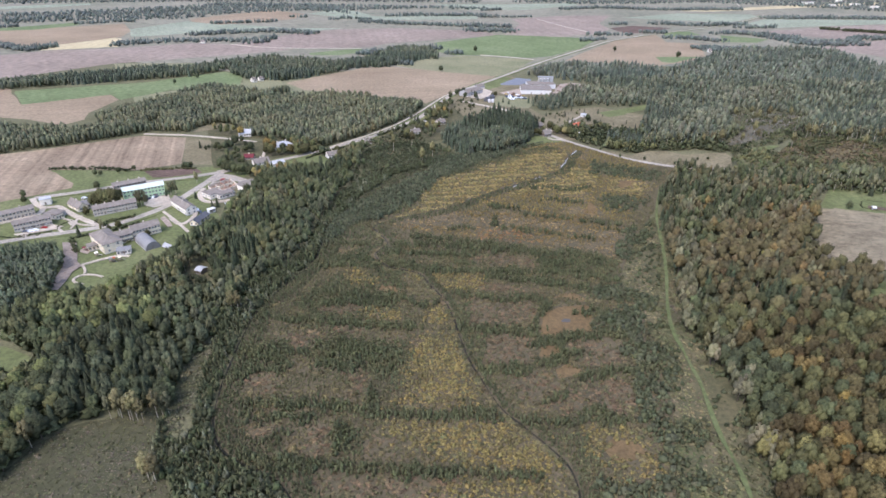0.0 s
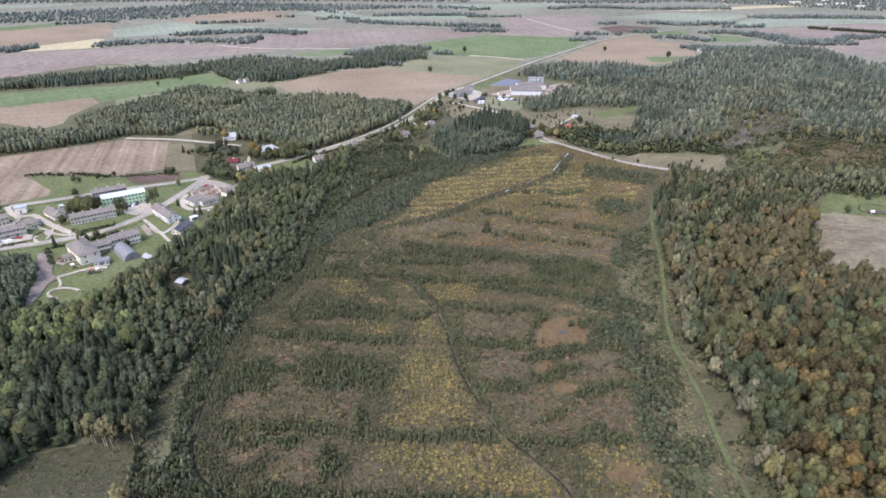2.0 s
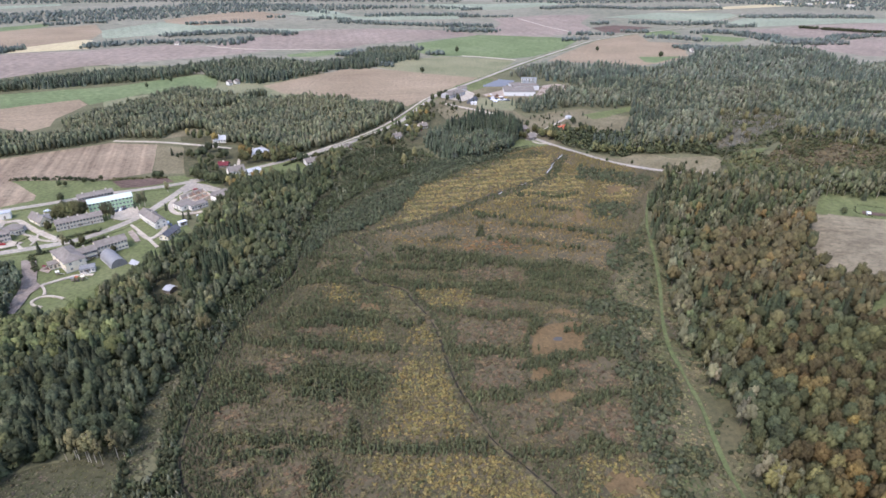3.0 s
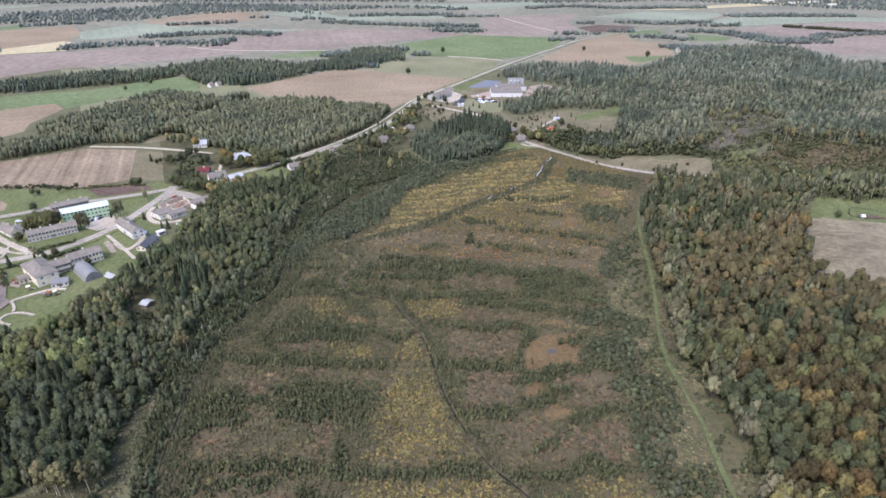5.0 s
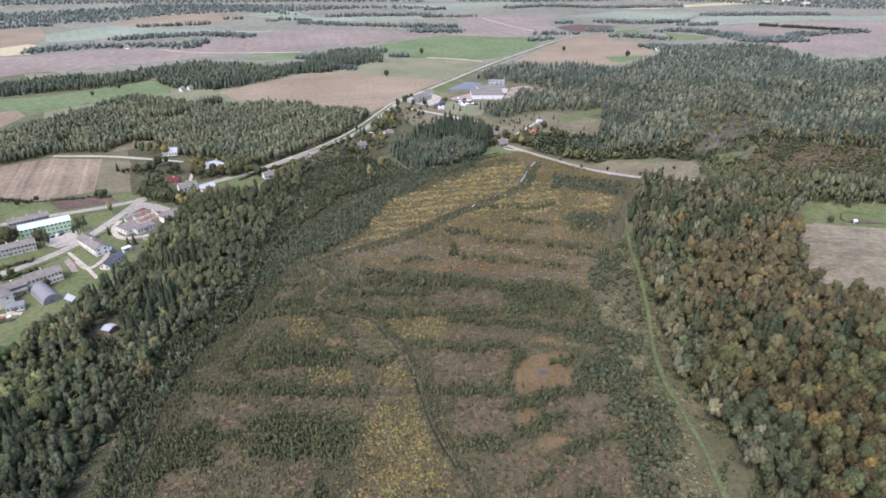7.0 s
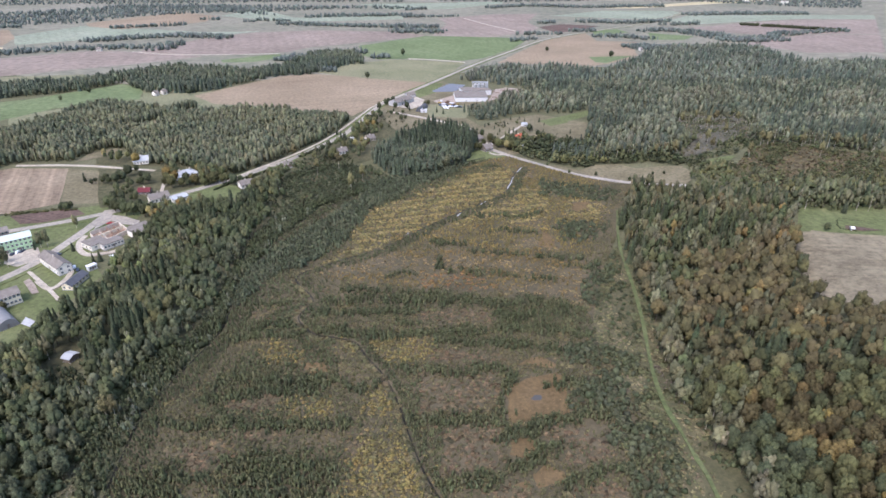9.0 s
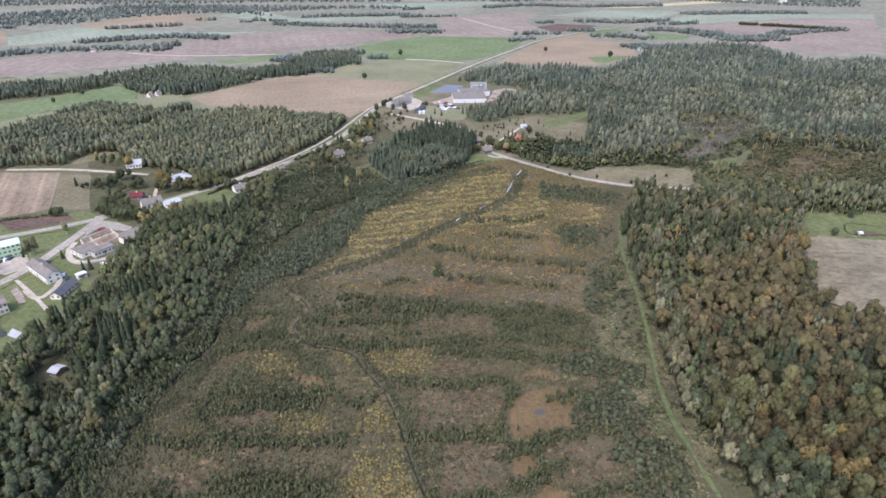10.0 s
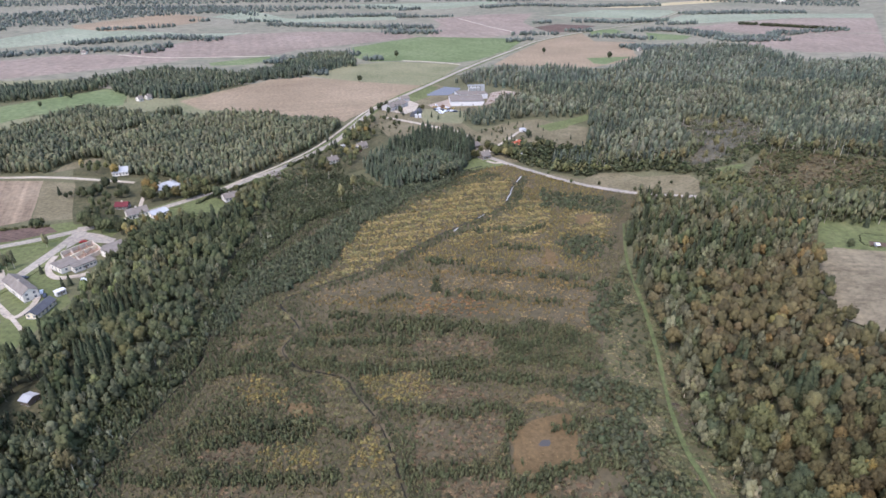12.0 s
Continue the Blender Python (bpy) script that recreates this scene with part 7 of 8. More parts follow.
def house(name, label, a, b, depth, eaves, roof="gable", rise=2.0, wall=PLASTER_WHITE, top=ROOF_GREY, storeys=1, cols=4, chimneys=0, over=0.5, side_cols=2, group="", doors=1, category="house"):
    """A building on a front line a to b, running back to the north."""
    a, b = Vector(a), Vector(b)
    away = Vector((-(b - a).y, (b - a).x))
    if away.dot((a + b) / 2 - Vector((0, 40))) < 0:
        a, b = b, a
    length = (b - a).length
    root = new(name)
    root.matrix_basis = pose(a.x, a.y, float(relief(a.x, a.y)), 0, 0, math.degrees(math.atan2((b - a).y, (b - a).x)))
    plinth = box(bmesh.new(), -0.08, length + 0.08, -0.08, depth + 0.08, -0.3, 0.45)
    part("plinth", plinth, CONCRETE, root)
    wb = bmesh.new()
    base = [(0, 0), (length, 0), (length, depth), (0, depth)]
    ring(wb, base, 0.0, eaves)
    if roof == "gable":
        for x in (0.0, length):
            wb.faces.new([wb.verts.new(c) for c in ((x, 0, eaves), (x, depth, eaves), (x, depth / 2, eaves + rise))])
    bmesh.ops.recalc_face_normals(wb, faces=wb.faces)
    part("wall", wb, wall, root)
    rb = bmesh.new()
    th = 0.18
    if roof == "flat":
        box(rb, -0.25, length + 0.25, -0.25, depth + 0.25, eaves, eaves + 0.28)
        box(rb, 0.3, length - 0.3, 0.3, depth - 0.3, eaves + 0.28, eaves + 0.36)
    elif roof == "hip":
        k = min(depth / 2, length / 2.2)
        e = [(-over, -over), (length + over, -over), (length + over, depth + over), (-over, depth + over)]
        lo = [rb.verts.new((x, y, eaves - 0.1)) for x, y in e]
        lo2 = [rb.verts.new((x, y, eaves - 0.1 + th)) for x, y in e]
        r0, r1 = rb.verts.new((k, depth / 2, eaves + rise)), rb.verts.new((length - k, depth / 2, eaves + rise))
        for q in ((lo2[0], lo2[1], r1, r0), (lo2[1], lo2[2], r1), (lo2[2], lo2[3], r0, r1), (lo2[3], lo2[0], r0)):
            rb.faces.new(q)
        for i in range(4):
            rb.faces.new((lo[i - 1], lo[i], lo2[i], lo2[i - 1]))
        rb.faces.new(lo[::-1])
    elif roof == "arch":
        steps = 16
        rows = []
        for i in range(steps + 1):
            g = math.pi * i / steps
            x, z = length / 2 - math.cos(g) * length / 2, 0.2 + math.sin(g) * rise
            rows.append([rb.verts.new((x, -0.1, z)), rb.verts.new((x, depth, z))])
        for r, s in zip(rows, rows[1:]):
            rb.faces.new((r[0], s[0], s[1], r[1]))
        for side in (0, 1):
            rb.faces.new([r[side] for r in rows])
    else:
        s = rise / (depth / 2)
        for sign in (0, 1):
            y0, y1 = (-over, depth / 2) if sign == 0 else (depth + over, depth / 2)
            z0, z1 = eaves - s * over, eaves + rise
            v = [rb.verts.new(c) for c in ((-over, y0, z0), (length + over, y0, z0), (length + over, y1, z1), (-over, y1, z1))]
            w = [rb.verts.new((q.co.x, q.co.y, q.co.z + th)) for q in v]
            rb.faces.new(w)
            rb.faces.new(v[::-1])
            for i in range(4):
                rb.faces.new((v[i - 1], v[i], w[i], w[i - 1]))
    bmesh.ops.recalc_face_normals(rb, faces=rb.faces)
    roof_ob = part("roof", rb, top, root)
    for i in range(chimneys):
        x = length * (i + 0.5) / chimneys
        z = eaves + rise if roof != "flat" else eaves
        part("chimney", box(bmesh.new(), x - 0.5, x + 0.5, depth * 0.5 - 0.35, depth * 0.5 + 0.35, z - 0.4, z + 1.0), BRICK_PALE, roof_ob)
    if cols and roof != "arch":
        up = eaves / storeys
        for s in range(storeys):
            for i in range(cols):
                put_window(root, length * (i + 0.5) / cols, -0.01, up * s + up * 0.38, 0, 1.3, 1.4)
            for i in range(side_cols):
                y = depth * (i + 0.5) / side_cols
                put_window(root, length + 0.01, y, up * s + up * 0.38, 90, 1.3, 1.4)
                put_window(root, -0.01, y, up * s + up * 0.38, -90, 1.3, 1.4)
    for i in range(doors):
        x = length * (i + 1) / (doors + 1)
        part("door", box(bmesh.new(), x - 0.5, x + 0.5, -0.1, 0.02, 0.45, 2.5), TIMBER, root)
    return tagged(root, label, category, group)


V = "village houses"
house("terrace_house", "long pale two-storey terrace with grey roof", (-307.3, 334.4), (-290.8, 348.4), 8, 5.6, "gable", 1.4, BRICK_PALE, ROOF_GREY, 2, 12, 2, group=V, doors=3)
house("terrace_house", "long pale two-storey terrace with grey roof", (-334.6, 341.1), (-313.5, 362.9), 8, 5.6, "gable", 1.4, BRICK_PALE, ROOF_GREY, 2, 14, 2, group=V, doors=3)
for q, r in (((-325.5, 351.1), (-323.8, 353.2)), ((-324.5, 354.1), (-322.3, 356.2)), ((-320.3, 357.4), (-317.6, 360.5)), ((-316.1, 360.7), (-314.7, 362.8))):
    house("garage", "small dark-doored garage behind a terrace", q, r, 5, 2.6, "flat", 0, TIMBER, ROOF_DARK, 1, 0, group="garages", category="garage")
house("boiler_house", "white plastered windowless utility building", (-321.5, 378.7), (-315.5, 382.4), 6, 4.5, "flat", 0, PLASTER_WHITE, ROOF_LIGHT, 1, 0, doors=1, category="utility building")
house("shop", "low grey flat-roofed shop building", (-304.6, 358.7), (-294.4, 356.6), 9, 3.2, "flat", 0, CONCRETE, ROOF_GREY, 1, 4, group=V, category="shop")
house("shop_wing", "low pale flat-roofed wing", (-293.0, 355.8), (-290.1, 359.9), 8, 3.7, "flat", 0, PLASTER_CREAM, ROOF_GREY, 1, 3, group=V, category="shop")
house("cottage", "small cottage with steep weathered grey roof", (-300.7, 379.4), (-286.5, 370.2), 7, 3.0, "gable", 3.2, PLASTER_CREAM, ROOF_GREY, 1, 3, 1, group=V)
house("cottage", "cottage with blue-grey sheet roof", (-287.2, 373.2), (-282.3, 378.8), 7, 3.2, "gable", 2.6, PLASTER_CREAM, STEEL_BLUE, 1, 3, 1, group=V)
house("apartment_house", "long two-storey pale brick apartment house", (-270.5, 363.5), (-248.7, 380.6), 9, 5.2, "gable", 1.6, BRICK_PALE, ROOF_GREY, 2, 14, 5, group=V, doors=3)
C = house("apartment_house", "three-storey apartment house with pinkish brick bays", (-278.3, 402.4), (-260.7, 416.9), 9, 7.6, "gable", 1.4, BRICK_RED, ROOF_GREY, 3, 11, 3, group=V, doors=3)
house("apartment_house", "three-storey mint green apartment house with pale roof", (-264.2, 391.1), (-241.4, 407.8), 10, 8.2, "gable", 1.6, MINT, MINT_ROOF, 3, 12, 0, group=V, doors=3)
house("long_house", "white two-storey house with grey gable roof", (-226.3, 387.0), (-206.7, 370.4), 7.5, 5.0, "gable", 2.2, PLASTER_WHITE, ROOF_GREY, 2, 8, 1, group=V)
house("barn", "long low barn with dark roof and pale walls", (-191.1, 354.3), (-189.5, 368.9), 6, 2.8, "gable", 1.8, PLASTER_CREAM, ROOF_DARK, 1, 5, 0, group=V, category="barn")
house("site_trailer", "white site trailer on the grass", (-192.5, 375.3), (-189.5, 379.1), 3, 2.8, "flat", 0, WHITE_SHEET, WHITE_SHEET, 1, 2, 0, side_cols=0, category="trailer")
house("school_hall", "tall cream school block with grey hipped roof", (-247.5, 324.2), (-229.2, 309.2), 11, 6.4, "hip", 3.0, PLASTER_CREAM, ROOF_GREY, 2, 4, 0, group="school", doors=1, category="school")
house("school_wing", "two-storey cream school wing with rows of windows", (-230.5, 321.6), (-222.7, 329.6), 8, 5.6, "gable", 1.8, PLASTER_CREAM, ROOF_GREY, 2, 10, 1, group="school", category="school")
house("school_wing", "two-storey cream school wing with dark grey roof", (-223.2, 331.2), (-211.3, 343.4), 9, 6.0, "gable", 2.2, PLASTER_CREAM, ROOF_GREY, 2, 9, 1, group="school", category="school")
house("school_porch", "low annex with dark flat roof at the school", (-241.6, 312.0), (-236.9, 316.3), 6, 3.0, "flat", 0, PLASTER_CREAM, ROOF_GREY, 1, 3, group="school", category="school")
house("pavilion", "small white pavilion with blue-grey flat roof", (-221.1, 308.4), (-214.2, 312.0), 6, 2.8, "flat", 0, PLASTER_WHITE, STEEL_BLUE, 1, 4, group=V, category="pavilion")
house("arched_hall", "arched sports hall of blue-grey metal sheet", (-206.7, 315.7), (-200.8, 322.5), 19, 0.4, "arch", 4.8, STEEL_BLUE, STEEL_BLUE, 1, 0, doors=1, category="hall")
house("church_house", "white house with grey gable roof by the road", (-196.1, 474.6), (-185.6, 482.6), 9, 3.8, "gable", 2.8, PLASTER_WHITE, ROOF_GREY, 1, 5, 1, group=V)
house("shed", "white shed with bright sheet roof", (-180.6, 476.6), (-172.9, 484.8), 8, 2.8, "gable", 1.0, PLASTER_WHITE, ROOF_LIGHT, 1, 2, group=V, category="shed")
house("red_roof_house", "house with dark red sheet roof among trees", (-213.4, 493.6), (-205.0, 494.0), 6, 2.8, "gable", 2.2, TIMBER, ROOF_RED, 1, 4, 1, group=V)
house("farmhouse", "wide house with pale blue-white roof among trees", (-193.1, 521.8), (-180.9, 534.0), 13, 3.4, "hip", 3.0, PLASTER_WHITE, ROOF_LIGHT, 1, 5, 2, group=V)
house("farmhouse", "pale blue-grey house with light roof by a lane", (-245.5, 562.6), (-234.3, 566.0), 10, 3.6, "gable", 3.0, PLASTER_WHITE, ROOF_LIGHT, 1, 5, 1, group=V)
house("roadside_house", "white house with grey roof below the road", (-139.0, 503.5), (-130.8, 509.6), 8, 3.2, "gable", 2.4, PLASTER_WHITE, ROOF_GREY, 1, 4, 1, group=V)
house("roadside_shed", "weathered shed with grey roof below the road", (-115.4, 551.8), (-109.1, 554.0), 8, 2.6, "gable", 1.8, TIMBER, ROOF_GREY, 1, 0, category="shed")
house("roadside_house", "small white house with grey roof among birches", (-73.2, 584.0), (-66.1, 589.6), 7, 3.2, "gable", 2.6, PLASTER_WHITE, ROOF_GREY, 1, 3, 1, group=V)
house("roadside_house", "pale brick house with grey gable roof above the slope", (-50.6, 624.4), (-43.6, 629.6), 7, 3.2, "gable", 2.6, BRICK_PALE, ROOF_GREY, 1, 3, 1, group=V)
house("shed", "dark red timber shed", (-53.6, 615.7), (-48.7, 618.7), 6, 2.6, "gable", 1.5, ROOF_RED, ROOF_DARK, 1, 0, category="shed")
house("shed", "small white shed on the grass", (-67.2, 629.8), (-64.2, 631.4), 3, 2.3, "flat", 0, WHITE_SHEET, WHITE_SHEET, 1, 0, category="shed")
house("orange_roof_house", "white cottage with bright orange roof", (93.4, 619.5), (100.3, 626.0), 8, 3.0, "gable", 3.0, PLASTER_WHITE, ROOF_ORANGE, 1, 3, 1)
house("garden_shed", "small white garden shed", (94.0, 598.0), (98.8, 599.4), 4, 2.2, "gable", 1.0, WHITE_SHEET, WHITE_SHEET, 1, 1, category="shed")
house("yard_house", "weathered timber house with grey roof", (59.1, 589.0), (66.1, 593.2), 8, 3.4, "gable", 3.2, TIMBER, ROOF_GREY, 1, 3, 1)
house("yard_barn", "grey-roofed timber barn among trees", (52.5, 618.3), (60.4, 624.7), 9, 3.0, "gable", 2.6, TIMBER, ROOF_GREY, 1, 0, category="barn")
house("forest_hut", "open hut with bright sheet roof in the wood", (-163.4, 290.8), (-159.4, 289.4), 5, 2.6, "gable", 0.9, TIMBER, ROOF_LIGHT, 1, 0, over=0.5, category="hut")
house("storage_barn", "grey barn with sheet roof at the farm", (-25.2, 762.9), (-15.6, 776.9), 14, 5.0, "gable", 3.0, CONCRETE, ROOF_GREY, 1, 0, group="farm buildings", category="barn")
house("storage_barn", "grey barn with weathered roof at the farm", (-15.5, 773.6), (-7.0, 787.8), 16, 5.0, "gable", 3.0, CONCRETE, ROOF_GREY, 1, 0, group="farm buildings", category="barn")
house("storage_barn", "small pale barn with grey roof at the farm", (-15.0, 808.0), (-5.0, 812.0), 9, 4.0, "gable", 2.4, CONCRETE, ROOF_GREY, 1, 0, group="farm buildings", category="barn")
house("dome_shed", "dark arched storage shed with white front", (-4.7, 739.7), (2.3, 737.3), 22, 0.4, "arch", 5.0, WHITE_SHEET, ROOF_DARK, 1, 0, group="farm buildings", category="barn")
house("cold_store", "low white shed beside a farm lane", (1.0, 734.1), (7.9, 734.8), 6, 3.0, "flat", 0, WHITE_SHEET, WHITE_SHEET, 1, 0, group="farm buildings", category="shed")
house("factory_hall", "long white sheet-clad factory hall, grey flat roof", (42.9, 785.5), (82.3, 785.7), 36, 5.4, "flat", 0, WHITE_SHEET, ROOF_GREY, 1, 0, doors=2, group="factory", category="factory")
house("factory_hall", "rear white factory hall with grey flat roof", (55.5, 814.6), (90.4, 821.4), 24, 6.2, "flat", 0, WHITE_SHEET, ROOF_GREY, 1, 0, doors=0, group="factory", category="factory")
for q, r, d in (((-138.8, 1124.5), (-133.6, 1125.0), 9), ((-126.7, 1119.0), (-118.5, 1119.8), 9), ((-156.4, 1013.3), (-148.7, 1019.6), 8), ((-100.9, 1076.8), (-96.0, 1077.2), 7), ((-330.0, 828.6), (-326.6, 832.9), 8), ((-323.3, 837.2), (-319.9, 841.6), 7), ((-574.2, 1192.2), (-566.4, 1193.0), 9), ((400.7, 1168.7), (404.9, 1169.1), 9)):
    house("farmstead", "small white distant farmhouse with grey roof", q, r, d, 3.4, "gable", 2.5, PLASTER_WHITE, ROOF_GREY, 1, 3, 1, group="distant farmsteads")
for q, r in (((1066.4, 2275.2), (1107.0, 2302.8)), ((1228.0, 2388.6), (1244.3, 2390.4)), ((1204.5, 2244.9), (1231.4, 2247.8)), ((1215.0, 2140.7), (1233.3, 2142.6)), ((1109.4, 2191.5), (1124.4, 2193.1))):
    house("town_block", "pale distant town building", q, r, 14, 9, "flat", 0, PLASTER_WHITE, ROOF_GREY, 3, 5, group="distant town", category="building")

# half-ruined dairy with roofless middle
house("dairy_wing", "white flat-roofed wing of a derelict dairy", (-212.2, 407.2), (-202.9, 400.8), 11, 3.6, "flat", 0, PLASTER_WHITE, ROOF_GREY, 1, 3, group="derelict dairy", category="works building")
house("dairy_wing", "low white wing with grey flat roof", (-196.1, 401.8), (-188.2, 411.5), 7, 3.4, "flat", 0, PLASTER_WHITE, ROOF_GREY, 1, 6, group="derelict dairy", category="works building")
HALL = [(-191, 423), (-181, 416), (-179, 424), (-175, 430), (-185, 437), (-192, 428)]
hall = new("dairy_hall")
part("wall", prism(HALL, 0, 3.8), PLASTER_WHITE, hall)
part("roof", prism([(x + 0.02 * (x - HALL[0][0]), y) for x, y in HALL], 3.8, 4.3), ROOF_GREY, hall)
tagged(hall, "wide white hall of a derelict dairy, grey flat roof", "works building", "derelict dairy")


def ruin(outline, h):
    root = new("ruin")
    n = len(outline)
    part("rubble_floor", prism(outline, 0.0, 0.9), RUBBLE, root)
    for i in range(n):
        a, b = Vector(outline[i]), Vector(outline[(i + 1) % n])
        w = part("broken_wall", box(bmesh.new(), 0, (b - a).length, -0.25, 0.25, 0, h * rng.uniform(0.7, 1.05)), BRICK_PALE, root)
        w.matrix_basis = pose(a.x, a.y, 0, 0, 0, math.degrees(math.atan2((b - a).y, (b - a).x)))
    for k in (0.3, 0.55, 0.78):
        a, b = Vector(outline[0]).lerp(Vector(outline[1]), k), Vector(outline[3]).lerp(Vector(outline[2]), k)
        w = part("broken_wall", box(bmesh.new(), 0, (b - a).length, -0.2, 0.2, 0, h * rng.uniform(0.6, 0.95)), RUBBLE if k > 0.5 else BRICK_PALE, root)
        w.matrix_basis = pose(a.x, a.y, 0, 0, 0, math.degrees(math.atan2((b - a).y, (b - a).x)))
    a, b = Vector(outline[0]).lerp(Vector(outline[3]), 0.5), Vector(outline[1]).lerp(Vector(outline[2]), 0.5)
    w = part("broken_wall", box(bmesh.new(), 0, (b - a).length, -0.2, 0.2, 0, h * 0.9), PLASTER_CREAM, root)
    w.matrix_basis = pose(a.x, a.y, 0, 0, 0, math.degrees(math.atan2((b - a).y, (b - a).x)))
    return tagged(root, "roofless ruin with broken brick walls and rubble", "ruin", "derelict dairy")


ruin([(-202, 408), (-192, 427), (-203, 438), (-214, 422)], 3.6)

# factory silos and gantry


def silo(x, y, r, h):
    root = new("silo")
    bm = bmesh.new()
    bmesh.ops.create_cone(bm, cap_ends=True, segments=28, radius1=r, radius2=r, depth=h, matrix=pose(0, 0, h / 2))
    part("shell", bm, GALVANISED, root)
    bm = bmesh.new()
    bmesh.ops.create_cone(bm, cap_ends=True, segments=28, radius1=r + 0.15, radius2=0.4, depth=1.8, matrix=pose(0, 0, h + 0.9))
    part("cap", bm, ROOF_LIGHT, root)
    for k in (0.25, 0.5, 0.75):
        bm = bmesh.new()
        bmesh.ops.create_cone(bm, cap_ends=False, segments=28, radius1=r + 0.08, radius2=r + 0.08, depth=0.25, matrix=pose(0, 0, h * k))
        part("band", bm, ROOF_LIGHT, root)
    root.matrix_basis = pose(x, y, 0)
    return tagged(root, "round galvanised steel silo with conical cap", "silo", "factory silos")


SX, SY = (67.9, 837.1)
for i in range(3):
    silo(SX + 3.5 + i * 4.8, SY, 2.1, 10.2)
gantry = new("gantry")
for i in range(4):
    part("leg", box(bmesh.new(), i * 5.5, i * 5.5 + 0.5, 0, 0.5, 0, 12.4), WHITE_SHEET, gantry)
part("conveyor", box(bmesh.new(), -1, 20, -0.8, 1.6, 12.0, 13.8), GALVANISED, gantry)
part("tower", box(bmesh.new(), 16, 20, -2, 3, 5, 13), GALVANISED, gantry)
gantry.matrix_basis = pose(SX, SY, 0)
tagged(gantry, "grey steel conveyor gantry over silos", "gantry")

tank = new("water_tank")
bm = bmesh.new()
bmesh.ops.create_cone(bm, cap_ends=True, segments=32, radius1=3.4, radius2=3.4, depth=3.0, matrix=pose(0, 0, 1.5))
part("shell", bm, WHITE_SHEET, tank)
bm = bmesh.new()
bmesh.ops.create_cone(bm, cap_ends=True, segments=32, radius1=3.5, radius2=0.5, depth=0.7, matrix=pose(0, 0, 3.35))
part("lid", bm, ROOF_LIGHT, tank)
TX, TY = (108.9, 676.6)
tank.matrix_basis = pose(TX, TY, 0)
tagged(tank, "round white tank on a meadow at the end of a lane", "tank")

# solar field: tilted rows of modules
PQ = [(17, 841), (38, 882), (62, 872), (48, 843)]
module = mesh_of("solar_module", box(bmesh.new(), 0, 3.9, 0, 2.0, 0, 0.06), PANEL)
for r in range(7):
    k = r / 6
    a, b = Vector(PQ[0]).lerp(Vector(PQ[1]), k), Vector(PQ[3]).lerp(Vector(PQ[2]), k)
    table = new("solar_table")
    table.matrix_basis = pose(a.x, a.y, 0, 0, 0, math.degrees(math.atan2((b - a).y, (b - a).x)))
    n = int((b - a).length / 4)
    part("rail", box(bmesh.new(), 0, n * 4, 1.0, 1.15, 0.9, 1.05), CONCRETE, table)
    for i in range(0, n, 3):
        part("post", box(bmesh.new(), i * 4 + 1, i * 4 + 1.12, 1.0, 1.12, 0, 0.95), CONCRETE, table)
    for i in range(n):
        for j in range(2):
            ob = part("solar_module", module, None, table)
            ob.matrix_basis = pose(i * 4, -0.9 + j * 1.9, 0.45 + j * 0.78, 22)
    tagged(table, "row of dark blue solar panels on posts", "solar panels", "solar field")


SCRAP_PIECE = {title: mesh_of(title, box(bmesh.new(), -0.5, 0.5, -0.5, 0.5, -0.5, 0.5), mat) for title, mat in (("rusty_beam", RUST), ("old_board", TIMBER), ("pale_block", CONCRETE))}


def scrap_heap(x, y, r, h):
    """A loose heap of rusty beams, boards and boxes."""
    root = new("scrap_heap")
    for title, mat, count in (("rusty_beam", RUST, 12), ("old_board", TIMBER, 6), ("pale_block", CONCRETE, 4)):
        for _ in range(count):
            d, g = r * math.sqrt(rng.random()), rng.uniform(0, 6.28)
            long, wide = rng.uniform(0.8, 2.6), rng.uniform(0.3, 0.9)
            top = h * (1 - 0.6 * d / r) * rng.uniform(0.4, 1.0)
            m = Matrix.LocRotScale((math.cos(g) * d, math.sin(g) * d, 0.5 * top), Euler((rng.uniform(-0.25, 0.25), rng.uniform(-0.25, 0.25), rng.uniform(0, 3.1))), (long, wide, top))
            part(title, SCRAP_PIECE[title], mat, root).matrix_basis = m
    root.matrix_basis = pose(x, y, 0.0)
    return tagged(root, "heap of rusty scrap and old timber in a yard", "scrap heap", "scrap heaps")


def trailer(x, y, turn, paint, label):
    """A flat farm trailer or machine on wheels with a raised body."""
    root = new("farm_trailer")
    part("bed", box(bmesh.new(), -2.4, 2.4, -1.1, 1.1, 0.8, 1.1), RUST, root)
    for y0, y1 in ((-1.1, -1.0), (1.0, 1.1)):
        part("side_board", box(bmesh.new(), -2.4, 2.4, y0, y1, 1.1, 1.9), paint, root)
    for x0, x1 in ((-2.4, -2.3), (2.3, 2.4)):
        part("end_board", box(bmesh.new(), x0, x1, -1.0, 1.0, 1.1, 1.9), paint, root)
    part("drawbar", box(bmesh.new(), 2.4, 4.0, -0.1, 0.1, 0.75, 0.9), RUST, root)
    for wx in (-1.4, 1.2):
        for wy in (-1.25, 1.25):
            bm = bmesh.new()
            bmesh.ops.create_cone(bm, cap_ends=True, segments=12, radius1=0.5, radius2=0.5, depth=0.3, matrix=pose(wx, wy, 0.5, 90))
            part("wheel", bm, RUBBER, root)
    root.matrix_basis = pose(x, y, 0.0, 0, 0, turn)
    return tagged(root, label, "trailer", "farm trailers")


